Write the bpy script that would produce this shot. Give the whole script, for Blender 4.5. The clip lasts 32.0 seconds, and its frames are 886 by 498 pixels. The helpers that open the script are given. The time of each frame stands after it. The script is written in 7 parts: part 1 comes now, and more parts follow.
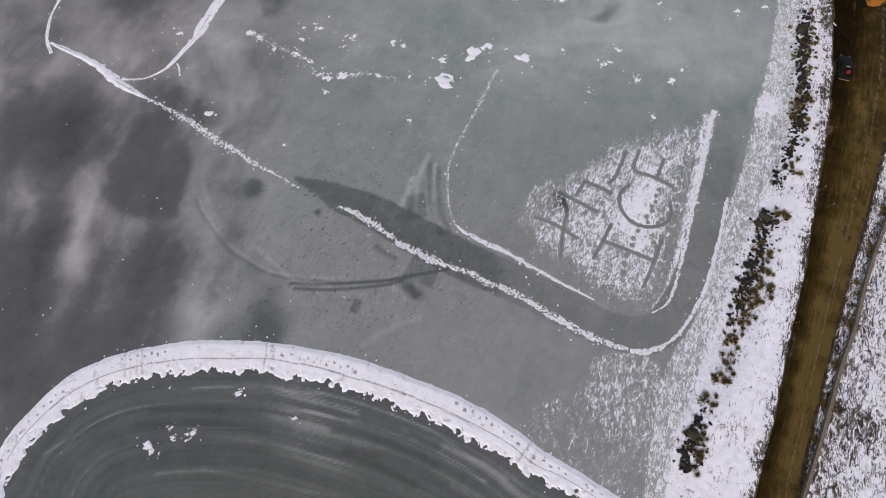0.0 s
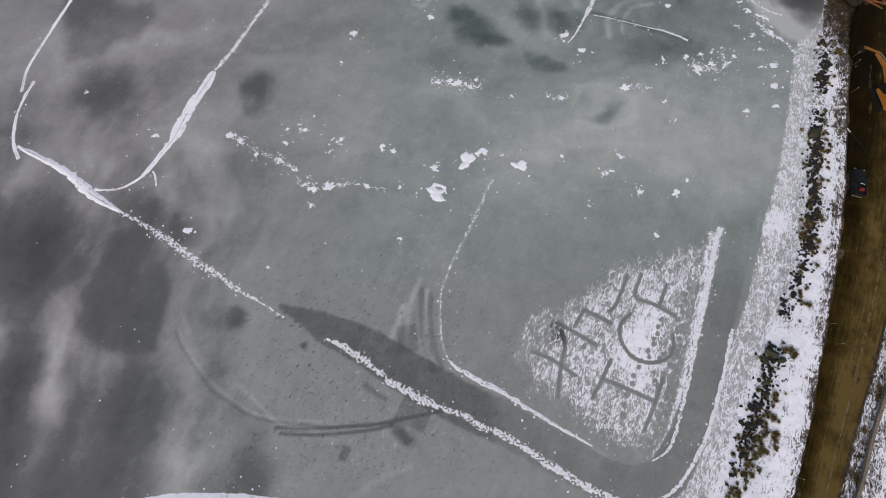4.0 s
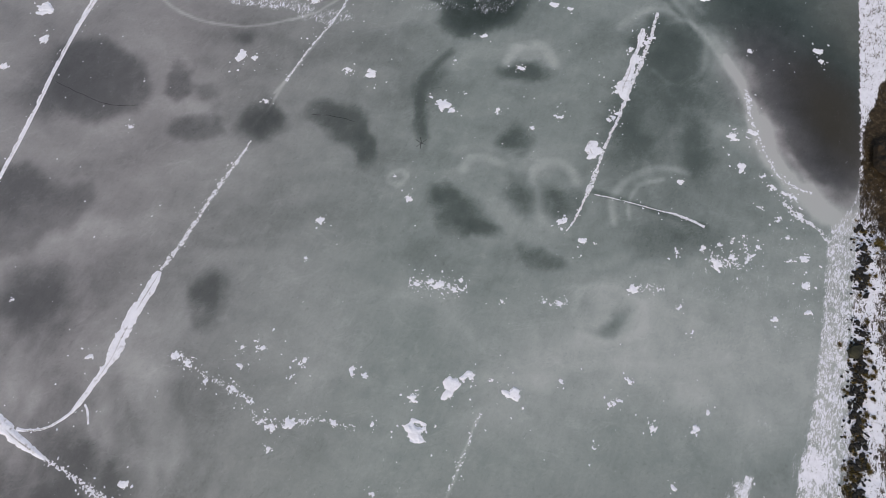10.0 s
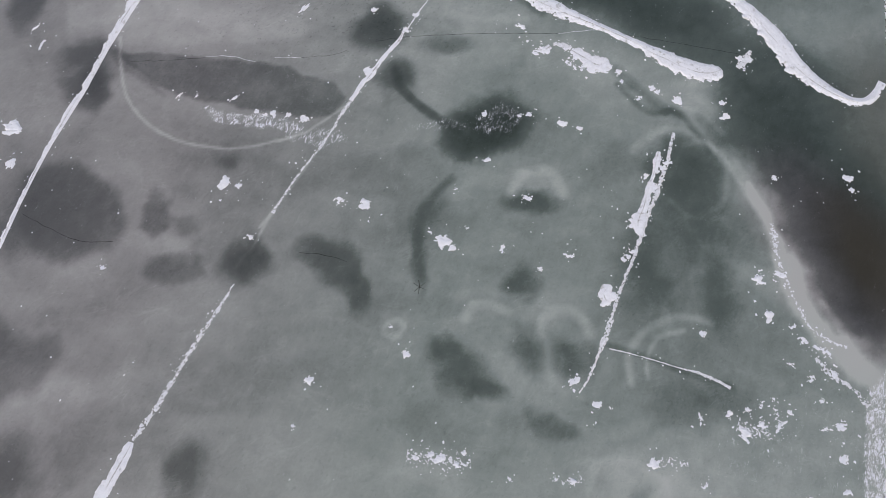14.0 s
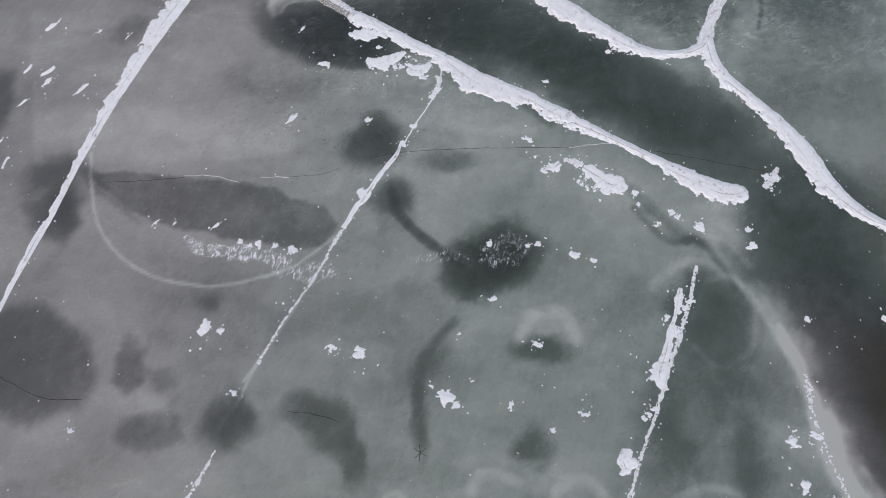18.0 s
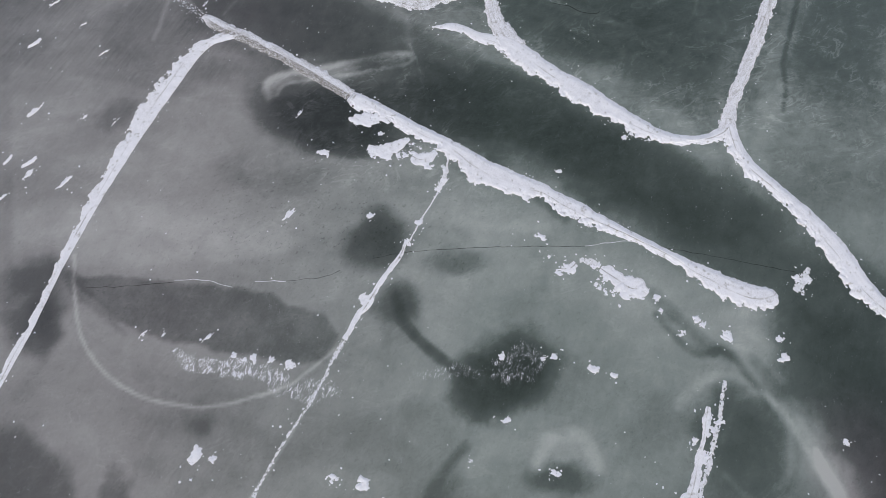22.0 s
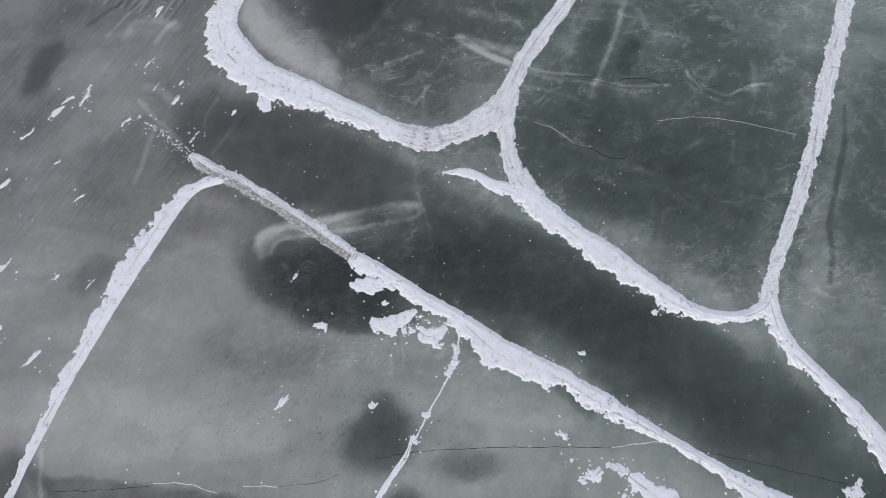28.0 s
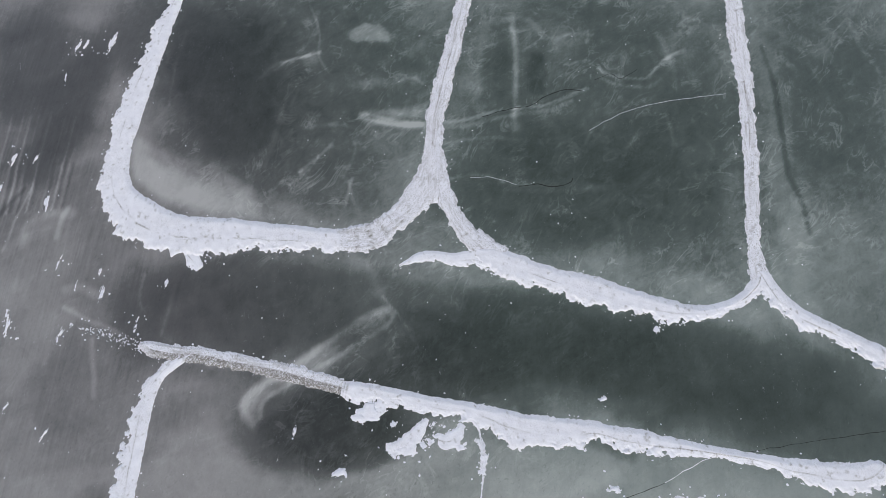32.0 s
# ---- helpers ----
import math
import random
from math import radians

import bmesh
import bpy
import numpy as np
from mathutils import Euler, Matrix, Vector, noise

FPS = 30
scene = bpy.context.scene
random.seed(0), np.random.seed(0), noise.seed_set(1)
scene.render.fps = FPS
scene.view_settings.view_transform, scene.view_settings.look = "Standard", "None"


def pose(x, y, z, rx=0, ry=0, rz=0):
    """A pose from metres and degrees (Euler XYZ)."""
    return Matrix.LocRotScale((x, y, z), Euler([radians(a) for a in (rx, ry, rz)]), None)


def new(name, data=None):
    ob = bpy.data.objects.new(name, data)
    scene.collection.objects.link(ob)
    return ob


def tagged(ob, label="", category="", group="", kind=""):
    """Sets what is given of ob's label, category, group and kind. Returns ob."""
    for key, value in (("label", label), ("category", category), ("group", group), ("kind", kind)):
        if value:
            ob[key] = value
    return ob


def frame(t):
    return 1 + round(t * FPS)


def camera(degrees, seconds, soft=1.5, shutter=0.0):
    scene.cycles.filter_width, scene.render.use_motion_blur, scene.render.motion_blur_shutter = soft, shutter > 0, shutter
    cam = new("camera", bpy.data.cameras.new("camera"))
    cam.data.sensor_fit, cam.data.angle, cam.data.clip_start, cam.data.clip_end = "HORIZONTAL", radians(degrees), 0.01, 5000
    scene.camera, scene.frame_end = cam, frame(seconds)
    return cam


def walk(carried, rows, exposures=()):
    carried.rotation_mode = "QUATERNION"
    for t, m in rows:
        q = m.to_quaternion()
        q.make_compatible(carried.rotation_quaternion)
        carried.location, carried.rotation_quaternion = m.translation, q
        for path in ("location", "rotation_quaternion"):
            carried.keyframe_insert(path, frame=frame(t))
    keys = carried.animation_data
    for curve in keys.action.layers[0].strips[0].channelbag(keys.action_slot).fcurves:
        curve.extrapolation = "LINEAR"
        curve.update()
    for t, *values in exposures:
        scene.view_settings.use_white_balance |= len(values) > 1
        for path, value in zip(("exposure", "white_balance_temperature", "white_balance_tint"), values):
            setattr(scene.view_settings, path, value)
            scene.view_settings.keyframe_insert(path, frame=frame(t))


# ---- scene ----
cam = camera(91.78, 32.0, soft=0.3)
ROWS = [
    (0, pose(-0.001, 0.002, 45.781, 17.577, 0.826, 0.125)),
    (1, pose(-0.149, 3.758, 46.376, 17.026, 0.766, -0.097)),
    (2, pose(-0.151, 7.842, 47.108, 16.304, 0.695, -0.316)),
    (3, pose(0.298, 12.358, 47.775, 15.757, 0.668, -0.208)),
    (4, pose(0.597, 16.795, 48.259, 15.226, 0.557, -0.185)),
    (5, pose(0.953, 20.801, 48.166, 15.003, 0.611, -0.249)),
    (6, pose(1.647, 25.224, 47.974, 14.804, 0.873, -0.391)),
    (7, pose(2.554, 29.946, 47.888, 14.869, 1.027, -0.652)),
    (8, pose(2.994, 34.580, 47.645, 14.970, 1.016, -0.700)),
    (9, pose(2.866, 38.979, 47.496, 15.147, 0.800, -0.696)),
    (10, pose(3.084, 43.394, 47.718, 15.317, 0.812, -0.829)),
    (11, pose(3.422, 47.700, 47.719, 15.604, 0.946, -1.008)),
    (12, pose(3.649, 52.192, 47.659, 15.681, 1.011, -1.187)),
    (13, pose(3.535, 56.693, 47.877, 15.628, 0.885, -1.218)),
    (14, pose(3.192, 61.022, 48.011, 15.698, 0.721, -1.143)),
    (15, pose(3.248, 65.503, 48.192, 15.506, 0.762, -1.253)),
    (16, pose(3.308, 69.982, 48.353, 15.326, 0.728, -1.470)),
    (17, pose(3.282, 74.432, 48.226, 15.269, 0.637, -1.624)),
    (18, pose(3.213, 78.574, 48.123, 15.333, 0.631, -1.640)),
    (19, pose(3.285, 82.352, 47.885, 15.678, 0.729, -1.688)),
    (20, pose(3.211, 85.756, 47.633, 15.643, 0.693, -1.762)),
    (21, pose(2.829, 88.366, 47.667, 15.651, 0.631, -2.053)),
    (22, pose(2.640, 91.111, 48.028, 15.669, 0.682, -2.062)),
    (23, pose(2.605, 94.011, 48.435, 15.704, 0.766, -1.907)),
    (24, pose(2.674, 96.890, 48.678, 15.735, 0.764, -1.678)),
    (25, pose(2.508, 100.224, 48.905, 15.746, 0.612, -1.510)),
    (26, pose(2.204, 104.155, 49.020, 15.794, 0.453, -1.395)),
    (27, pose(2.037, 108.682, 48.805, 15.663, 0.403, -1.416)),
    (28, pose(1.974, 112.992, 48.631, 15.175, 0.333, -1.489)),
    (28.5, pose(2.030, 114.918, 48.603, 14.902, 0.371, -2.007)),
    (29, pose(2.365, 116.557, 48.457, 14.720, 0.747, -4.315)),
    (29.5, pose(2.769, 117.972, 48.264, 14.481, 1.160, -6.722)),
    (30, pose(2.998, 119.331, 48.256, 14.275, 1.481, -9.089)),
    (30.5, pose(3.246, 120.840, 48.501, 14.038, 1.810, -11.605)),
    (31, pose(3.918, 122.158, 48.725, 13.646, 2.308, -14.564)),
    (31.5, pose(5.061, 123.358, 48.892, 13.112, 2.991, -18.603)),
    (32, pose(6.229, 124.543, 49.016, 12.500, 3.499, -22.688)),
]
EXPOSURES = [(0.0, 0.0, 6850, 10.5), (3.0, 0.0, 6800, 8.5), (6.0, 0.0, 6780, 8), (13.0, 0.0, 6720, 6.5), (22.0, -0.03, 6600, 4.5), (32.0, -0.03, 6500, 3.5)]
walk(cam, ROWS, EXPOSURES)

# ---- daylight: an even, overcast winter sky ----
world = bpy.data.worlds.new("overcast_sky")
scene.world = world
world.use_nodes = True
wn = world.node_tree
wn.nodes.clear()
sky = wn.nodes.new("ShaderNodeTexSky")
sky.sky_type, sky.sun_disc = "NISHITA", False
sky.sun_elevation, sky.sun_rotation = radians(38), radians(200)
sky.dust_density, sky.air_density, sky.ozone_density = 4.0, 1.0, 1.0
back = wn.nodes.new("ShaderNodeBackground")
back.inputs["Strength"].default_value = 0.15
wout = wn.nodes.new("ShaderNodeOutputWorld")
wn.links.new(sky.outputs[0], back.inputs[0])
wn.links.new(back.outputs[0], wout.inputs[0])

sun_data = bpy.data.lights.new("sun", "SUN")
sun_data.energy, sun_data.angle, sun_data.color = 0.8, radians(40), (1.0, 0.97, 0.93)
sun = new("sun", sun_data)
sun.rotation_euler = (radians(52), 0, radians(-20))

# ---- small helpers ----
RNG = np.random.RandomState(7)


def hash01(i, j, seed):
    """Even pseudo-random numbers in 0..1 for whole numbers i, j."""
    n = (i.astype(np.int64) * 374761393 + j.astype(np.int64) * 668265263 + seed * 974711) & 0x7FFFFFFF
    n = ((n ^ (n >> 13)) * 1274126177) & 0x7FFFFFFF
    return ((n ^ (n >> 16)) & 0xFFFF) / 65535.0


def value_noise(x, y, seed=0):
    x, y = np.asarray(x, float), np.asarray(y, float)
    i, j = np.floor(x), np.floor(y)
    u, v = x - i, y - j
    u, v = u * u * (3 - 2 * u), v * v * (3 - 2 * v)
    a, b = hash01(i, j, seed), hash01(i + 1, j, seed)
    c, d = hash01(i, j + 1, seed), hash01(i + 1, j + 1, seed)
    return (a + (b - a) * u) * (1 - v) + (c + (d - c) * u) * v


def fbm(x, y, seed=0, octaves=4):
    total, weight, norm = 0, 1.0, 0
    for k in range(octaves):
        total = total + weight * value_noise(x * 2 ** k, y * 2 ** k, seed + 17 * k)
        norm += weight
        weight *= 0.55
    return total / norm


def spline(points, step):
    """A smooth line (Catmull-Rom) through points of any dimension, at even steps of its first two."""
    p = np.array(points, float)
    p = np.vstack([2 * p[0] - p[1], p, 2 * p[-1] - p[-2]])
    out = []
    for k in range(1, len(p) - 2):
        n = max(2, int(np.linalg.norm(p[k + 1, :2] - p[k, :2]) / step * 2))
        s = np.linspace(0, 1, n, endpoint=False)[:, None]
        a, b, c, d = p[k - 1], p[k], p[k + 1], p[k + 2]
        out.append(0.5 * (2 * b + (c - a) * s + (2 * a - 5 * b + 4 * c - d) * s ** 2 + (3 * b - a - 3 * c + d) * s ** 3))
    out = np.vstack(out + [p[-2][None]])
    run = np.r_[0, np.cumsum(np.hypot(*np.diff(out[:, :2], axis=0).T))]
    t = np.linspace(0, run[-1], max(3, int(run[-1] / step)))
    return np.stack([np.interp(t, run, out[:, k]) for k in range(out.shape[1])], 1), t


def line_distance(x, y, points, step=0.6):
    """Distance to a smooth line, and the signed side (positive to its right, going along it)."""
    p, _ = spline(points, step)
    best, side = np.full(x.shape, 1e9), np.zeros(x.shape)
    for a, b in zip(p[:-1], p[1:]):
        d = b - a
        t = np.clip(((x - a[0]) * d[0] + (y - a[1]) * d[1]) / (d @ d + 1e-9), 0, 1)
        ex, ey = x - a[0] - t * d[0], y - a[1] - t * d[1]
        e = np.hypot(ex, ey)
        near = e < best
        best = np.where(near, e, best)
        side = np.where(near, ex * d[1] - ey * d[0], side)
    return best, np.sign(side)


def grid_mesh(name, X, Y, Z, material, smooth=True):
    m, n = X.shape
    me = bpy.data.meshes.new(name)
    co = np.stack([X, Y, Z], -1).reshape(-1, 3)
    a = (np.arange(m - 1)[:, None] * n + np.arange(n - 1)[None]).ravel()
    quads = np.stack([a, a + 1, a + n + 1, a + n], 1)
    me.vertices.add(len(co))
    me.vertices.foreach_set("co", co.ravel().astype(np.float32))
    me.loops.add(quads.size)
    me.loops.foreach_set("vertex_index", quads.ravel().astype(np.int32))
    me.polygons.add(len(quads))
    me.polygons.foreach_set("loop_start", np.arange(0, quads.size, 4, dtype=np.int32))
    me.update(calc_edges=True)
    me.polygons.foreach_set("use_smooth", np.full(len(quads), smooth))
    me.materials.append(material)
    return me


def add_field(me, name, values):
    me.attributes.new(name, "FLOAT", "POINT").data.foreach_set("value", np.asarray(values, np.float32).ravel())


def poly_mesh(name, verts, faces, material, smooth=False):
    me = bpy.data.meshes.new(name)
    me.from_pydata([tuple(v) for v in verts], [], [tuple(f) for f in faces])
    me.update()
    if smooth:
        me.polygons.foreach_set("use_smooth", np.full(len(me.polygons), True))
    me.materials.append(material)
    return me


def part(name, data, material, parent, label=""):
    """Links a bmesh or a mesh as one mesh object under a thing or a part."""
    if isinstance(data, bmesh.types.BMesh):
        me = bpy.data.meshes.new(name)
        data.to_mesh(me)
        data.free()
        me.materials.append(material)
        data = me
    ob = new(name, data)
    ob.parent = parent
    return tagged(ob, label)


def box(bm, x, y, z, sx, sy, sz, bevel=0.0, rz=0.0, rx=0.0):
    m = pose(x, y, z, rx, 0, rz) @ Matrix.Diagonal((sx, sy, sz, 1))
    got = bmesh.ops.create_cube(bm, size=1, matrix=m)
    if bevel:
        edges = list({e for v in got["verts"] for e in v.link_edges})
        bmesh.ops.bevel(bm, geom=edges, offset=bevel, segments=2, affect="EDGES", profile=0.6)
    return bm


# ---- materials ----
def material(name):
    m = bpy.data.materials.new(name)
    m.use_nodes = True
    m.node_tree.nodes.clear()
    out = m.node_tree.nodes.new("ShaderNodeOutputMaterial")
    bsdf = m.node_tree.nodes.new("ShaderNodeBsdfPrincipled")
    m.node_tree.links.new(bsdf.outputs[0], out.inputs[0])
    return m, m.node_tree, bsdf


def link(t, a, b):
    t.links.new(a, b)


def math_node(t, op, a, b=0.0, clamp=False):
    n = t.nodes.new("ShaderNodeMath")
    n.operation, n.use_clamp = op, clamp
    for k, v in enumerate((a, b)):
        if isinstance(v, (int, float)):
            n.inputs[k].default_value = v
        else:
            link(t, v, n.inputs[k])
    return n.outputs[0]


def noise_node(t, scale, detail=4.0, rough=0.55, stretch=(1, 1, 1), turn=0.0, distortion=0.0):
    tc = t.nodes.new("ShaderNodeTexCoord")
    mp = t.nodes.new("ShaderNodeMapping")
    mp.vector_type = "TEXTURE"
    mp.inputs["Scale"].default_value = tuple(1 / s for s in stretch)
    mp.inputs["Rotation"].default_value = (0, 0, radians(turn))
    n = t.nodes.new("ShaderNodeTexNoise")
    n.inputs["Scale"].default_value, n.inputs["Detail"].default_value = scale, detail
    n.inputs["Roughness"].default_value, n.inputs["Distortion"].default_value = rough, distortion
    link(t, tc.outputs["Object"], mp.inputs[0])
    link(t, mp.outputs[0], n.inputs["Vector"])
    return n.outputs["Fac"]


def field_node(t, name):
    n = t.nodes.new("ShaderNodeAttribute")
    n.attribute_name = name
    return n.outputs["Fac"]


def step_node(t, value, low, high):
    n = t.nodes.new("ShaderNodeMapRange")
    n.interpolation_type = "SMOOTHSTEP"
    link(t, value, n.inputs[0])
    n.inputs[1].default_value, n.inputs[2].default_value = low, high
    return n.outputs[0]


def ramp_node(t, value, stops):
    n = t.nodes.new("ShaderNodeValToRGB")
    while len(n.color_ramp.elements) < len(stops):
        n.color_ramp.elements.new(0.5)
    for e, (pos, col) in zip(n.color_ramp.elements, stops):
        e.position, e.color = pos, (*col, 1)
    link(t, value, n.inputs[0])
    return n.outputs[0]


def mix_node(t, fac, a, b):
    n = t.nodes.new("ShaderNodeMix")
    n.data_type = "RGBA"
    for v, s in ((fac, n.inputs[0]), (a, n.inputs[6]), (b, n.inputs[7])):
        if isinstance(v, (int, float)):
            s.default_value = v
        elif isinstance(v, tuple):
            s.default_value = (*v, 1)
        else:
            link(t, v, s)
    return n.outputs[2]


def bump_node(t, height, strength, distance, bsdf):
    n = t.nodes.new("ShaderNodeBump")
    n.inputs["Strength"].default_value, n.inputs["Distance"].default_value = strength, distance
    link(t, height, n.inputs["Height"])
    link(t, n.outputs[0], bsdf.inputs["Normal"])


def plain(name, low, high, rough, scale=3.0, metal=0.0, bump=0.0, detail=6.0):
    """A material that varies between two colours at two scales, with fine relief."""
    m, t, b = material(name)
    n = math_node(t, "ADD", math_node(t, "MULTIPLY", noise_node(t, scale, detail), 0.65), math_node(t, "MULTIPLY", noise_node(t, scale * 7, 3), 0.35))
    link(t, ramp_node(t, n, [(0.36, low), (0.64, high)]), b.inputs["Base Color"])
    b.inputs["Roughness"].default_value, b.inputs["Metallic"].default_value = rough, metal
    if bump:
        bump_node(t, n, 0.6, bump, b)
    return m


def ice_and_land_material():
    m, t, b = material("lake_ice_and_shore")

    def wave(value, amount):
        return math_node(t, "MULTIPLY", math_node(t, "SUBTRACT", value, 0.5), amount)

    def total(*values):
        out = values[0]
        for v in values[1:]:
            out = math_node(t, "ADD", out, v)
        return out

    blotch = wave(noise_node(t, 0.20, 6, 0.62, distortion=0.8), 0.24)
    cloud = wave(noise_node(t, 0.75, 7, 0.70, distortion=0.6), 0.10)
    grain = wave(noise_node(t, 3.2, 6, 0.72), 0.15)
    fine = wave(noise_node(t, 13.0, 3, 0.7), 0.15)
    wisp = wave(noise_node(t, 0.55, 5, 0.6, (0.35, 1.0, 1), 78, 1.0), 0.09)
    # blade and broom scratches
    scratch = math_node(t, "MULTIPLY", wave(noise_node(t, 2.2, 5, 0.7, (0.05, 1.0, 1), 62, 0.15), 1.0), field_node(t, "scratch"))
    # pale healed cracks and frost veins
    vein_noise = noise_node(t, 0.17, 6, 0.6, (0.6, 1.0, 1), 15, 1.6)
    vein = step_node(t, math_node(t, "ABSOLUTE", math_node(t, "SUBTRACT", vein_noise, 0.5)), 0.04, 0.0)
    vein = math_node(t, "MULTIPLY", math_node(t, "MULTIPLY", vein, step_node(t, noise_node(t, 0.33, 4), 0.45, 0.65)), math_node(t, "MULTIPLY", field_node(t, "vein"), -0.16))
    # drawn-out frost streaks over the dark clear ice
    long_noise = noise_node(t, 0.30, 7, 0.60, (0.55, 1.2, 1), 24, 0.9)
    long_vein = step_node(t, math_node(t, "ABSOLUTE", math_node(t, "SUBTRACT", long_noise, 0.5)), 0.026, 0.0)
    long_vein = math_node(t, "MULTIPLY", math_node(t, "MULTIPLY", long_vein, step_node(t, noise_node(t, 0.21, 5, 0.6), 0.42, 0.66)), math_node(t, "MULTIPLY", field_node(t, "vein"), -0.22))
    # mottled clear ice between pale frost
    mottle = total(wave(noise_node(t, 0.38, 7, 0.70, (0.8, 1.0, 1), 20, 1.1), 0.36), wave(noise_node(t, 0.9, 7, 0.76, (0.35, 1.0, 1), 8, 1.5), 0.26))
    mottle = math_node(t, "MULTIPLY", mottle, field_node(t, "vein"))
    # boot and skate scuffs: short dark nicks
    nick = step_node(t, noise_node(t, 3.4, 3, 0.6, (0.6, 1.0, 1), 40, 0.8), 0.60, 0.68)
    nick = math_node(t, "MULTIPLY", nick, math_node(t, "MULTIPLY", field_node(t, "scuff"), 0.32))
    v = total(field_node(t, "tone"), mottle, long_vein, nick, blotch, cloud, grain, fine, wisp, scratch, vein)
    green = ramp_node(t, v, [(0.0, (0.42, 0.44, 0.435)), (0.3, (0.240, 0.270, 0.262)), (0.6, (0.095, 0.114, 0.107)), (1.0, (0.030, 0.040, 0.034))])
    grey = ramp_node(t, v, [(0.0, (0.425, 0.42, 0.425)), (0.3, (0.265, 0.257, 0.262)), (0.6, (0.117, 0.115, 0.118)), (1.0, (0.037, 0.037, 0.039))])
    ice = mix_node(t, field_node(t, "west"), green, grey)
    ice = mix_node(t, field_node(t, "brown"), ice, (0.040, 0.032, 0.016))
    mud_noise = noise_node(t, 1.4, 6, 0.65)
    soil = ramp_node(t, mud_noise, [(0.3, (0.008, 0.006, 0.003)), (0.5, (0.032, 0.021, 0.010)), (0.7, (0.10, 0.072, 0.038))])
    mud = step_node(t, math_node(t, "ADD", field_node(t, "mud"), wave(mud_noise, 0.8)), 0.42, 0.6)
    base = mix_node(t, mud, ice, soil)
    fleck = math_node(t, "ADD", math_node(t, "MULTIPLY", noise_node(t, 3.0, 5, 0.66, (0.40, 1.0, 1), 68, 1.5), 0.70), math_node(t, "MULTIPLY", noise_node(t, 10.0, 2, 0.6), 0.30))
    fleck = math_node(t, "ADD", fleck, wave(noise_node(t, 0.95, 6, 0.70, distortion=0.8), 0.34))
    cover = math_node(t, "SUBTRACT", math_node(t, "ADD", fleck, field_node(t, "snow")), 1.0)
    # thin frost between the flecks, and the flecks themselves
    frost = math_node(t, "MULTIPLY", step_node(t, math_node(t, "ADD", cover, wave(noise_node(t, 2.2, 6, 0.72, distortion=0.6), 0.22)), -0.10, 0.03), 0.30)
    mask = math_node(t, "MAXIMUM", frost, step_node(t, cover, -0.012, 0.028))
    snow = ramp_node(t, noise_node(t, 1.6, 7, 0.66), [(0.3, (0.70, 0.70, 0.78)), (0.6, (0.83, 0.83, 0.91))])
    link(t, mix_node(t, mask, base, snow), b.inputs["Base Color"])
    rough = math_node(t, "ADD", 0.36, math_node(t, "MULTIPLY", math_node(t, "MAXIMUM", mask, mud), 0.5))
    link(t, rough, b.inputs["Roughness"])
    b.inputs["Specular IOR Level"].default_value = 0.3
    bump_node(t, math_node(t, "ADD", mask, math_node(t, "MULTIPLY", fleck, 0.6)), 0.5, 0.05, b)
    return m


ICE = ice_and_land_material()


def snow_material():
    m, t, b = material("packed_snow")
    n = math_node(t, "ADD", math_node(t, "MULTIPLY", noise_node(t, 1.1, 6), 0.6), math_node(t, "MULTIPLY", noise_node(t, 9.0, 4, 0.7), 0.4))
    white = ramp_node(t, n, [(0.36, (0.75, 0.75, 0.83)), (0.60, (0.85, 0.85, 0.93))])
    grit = math_node(t, "MULTIPLY", field_node(t, "worn"), step_node(t, noise_node(t, 8.5, 6, 0.78), 0.52, 0.60))
    # one field for real dirt and for the painted shade of dents
    dirt_and_shade = math_node(t, "MULTIPLY", field_node(t, "dirt_and_shade"), step_node(t, noise_node(t, 5.0, 6, 0.78), 0.36, 0.56))
    dirt_and_shade = math_node(t, "MAXIMUM", dirt_and_shade, math_node(t, "MULTIPLY", grit, 0.8))
    link(t, mix_node(t, dirt_and_shade, white, (0.20, 0.185, 0.175)), b.inputs["Base Color"])
    b.inputs["Roughness"].default_value = 0.85
    bump_node(t, n, 0.6, 0.06, b)
    return m


SNOW = snow_material()
SNOW_DIRTY = plain("crumbly_snow", (0.60, 0.60, 0.65), (0.86, 0.86, 0.94), 0.85, 3.4, bump=0.08)


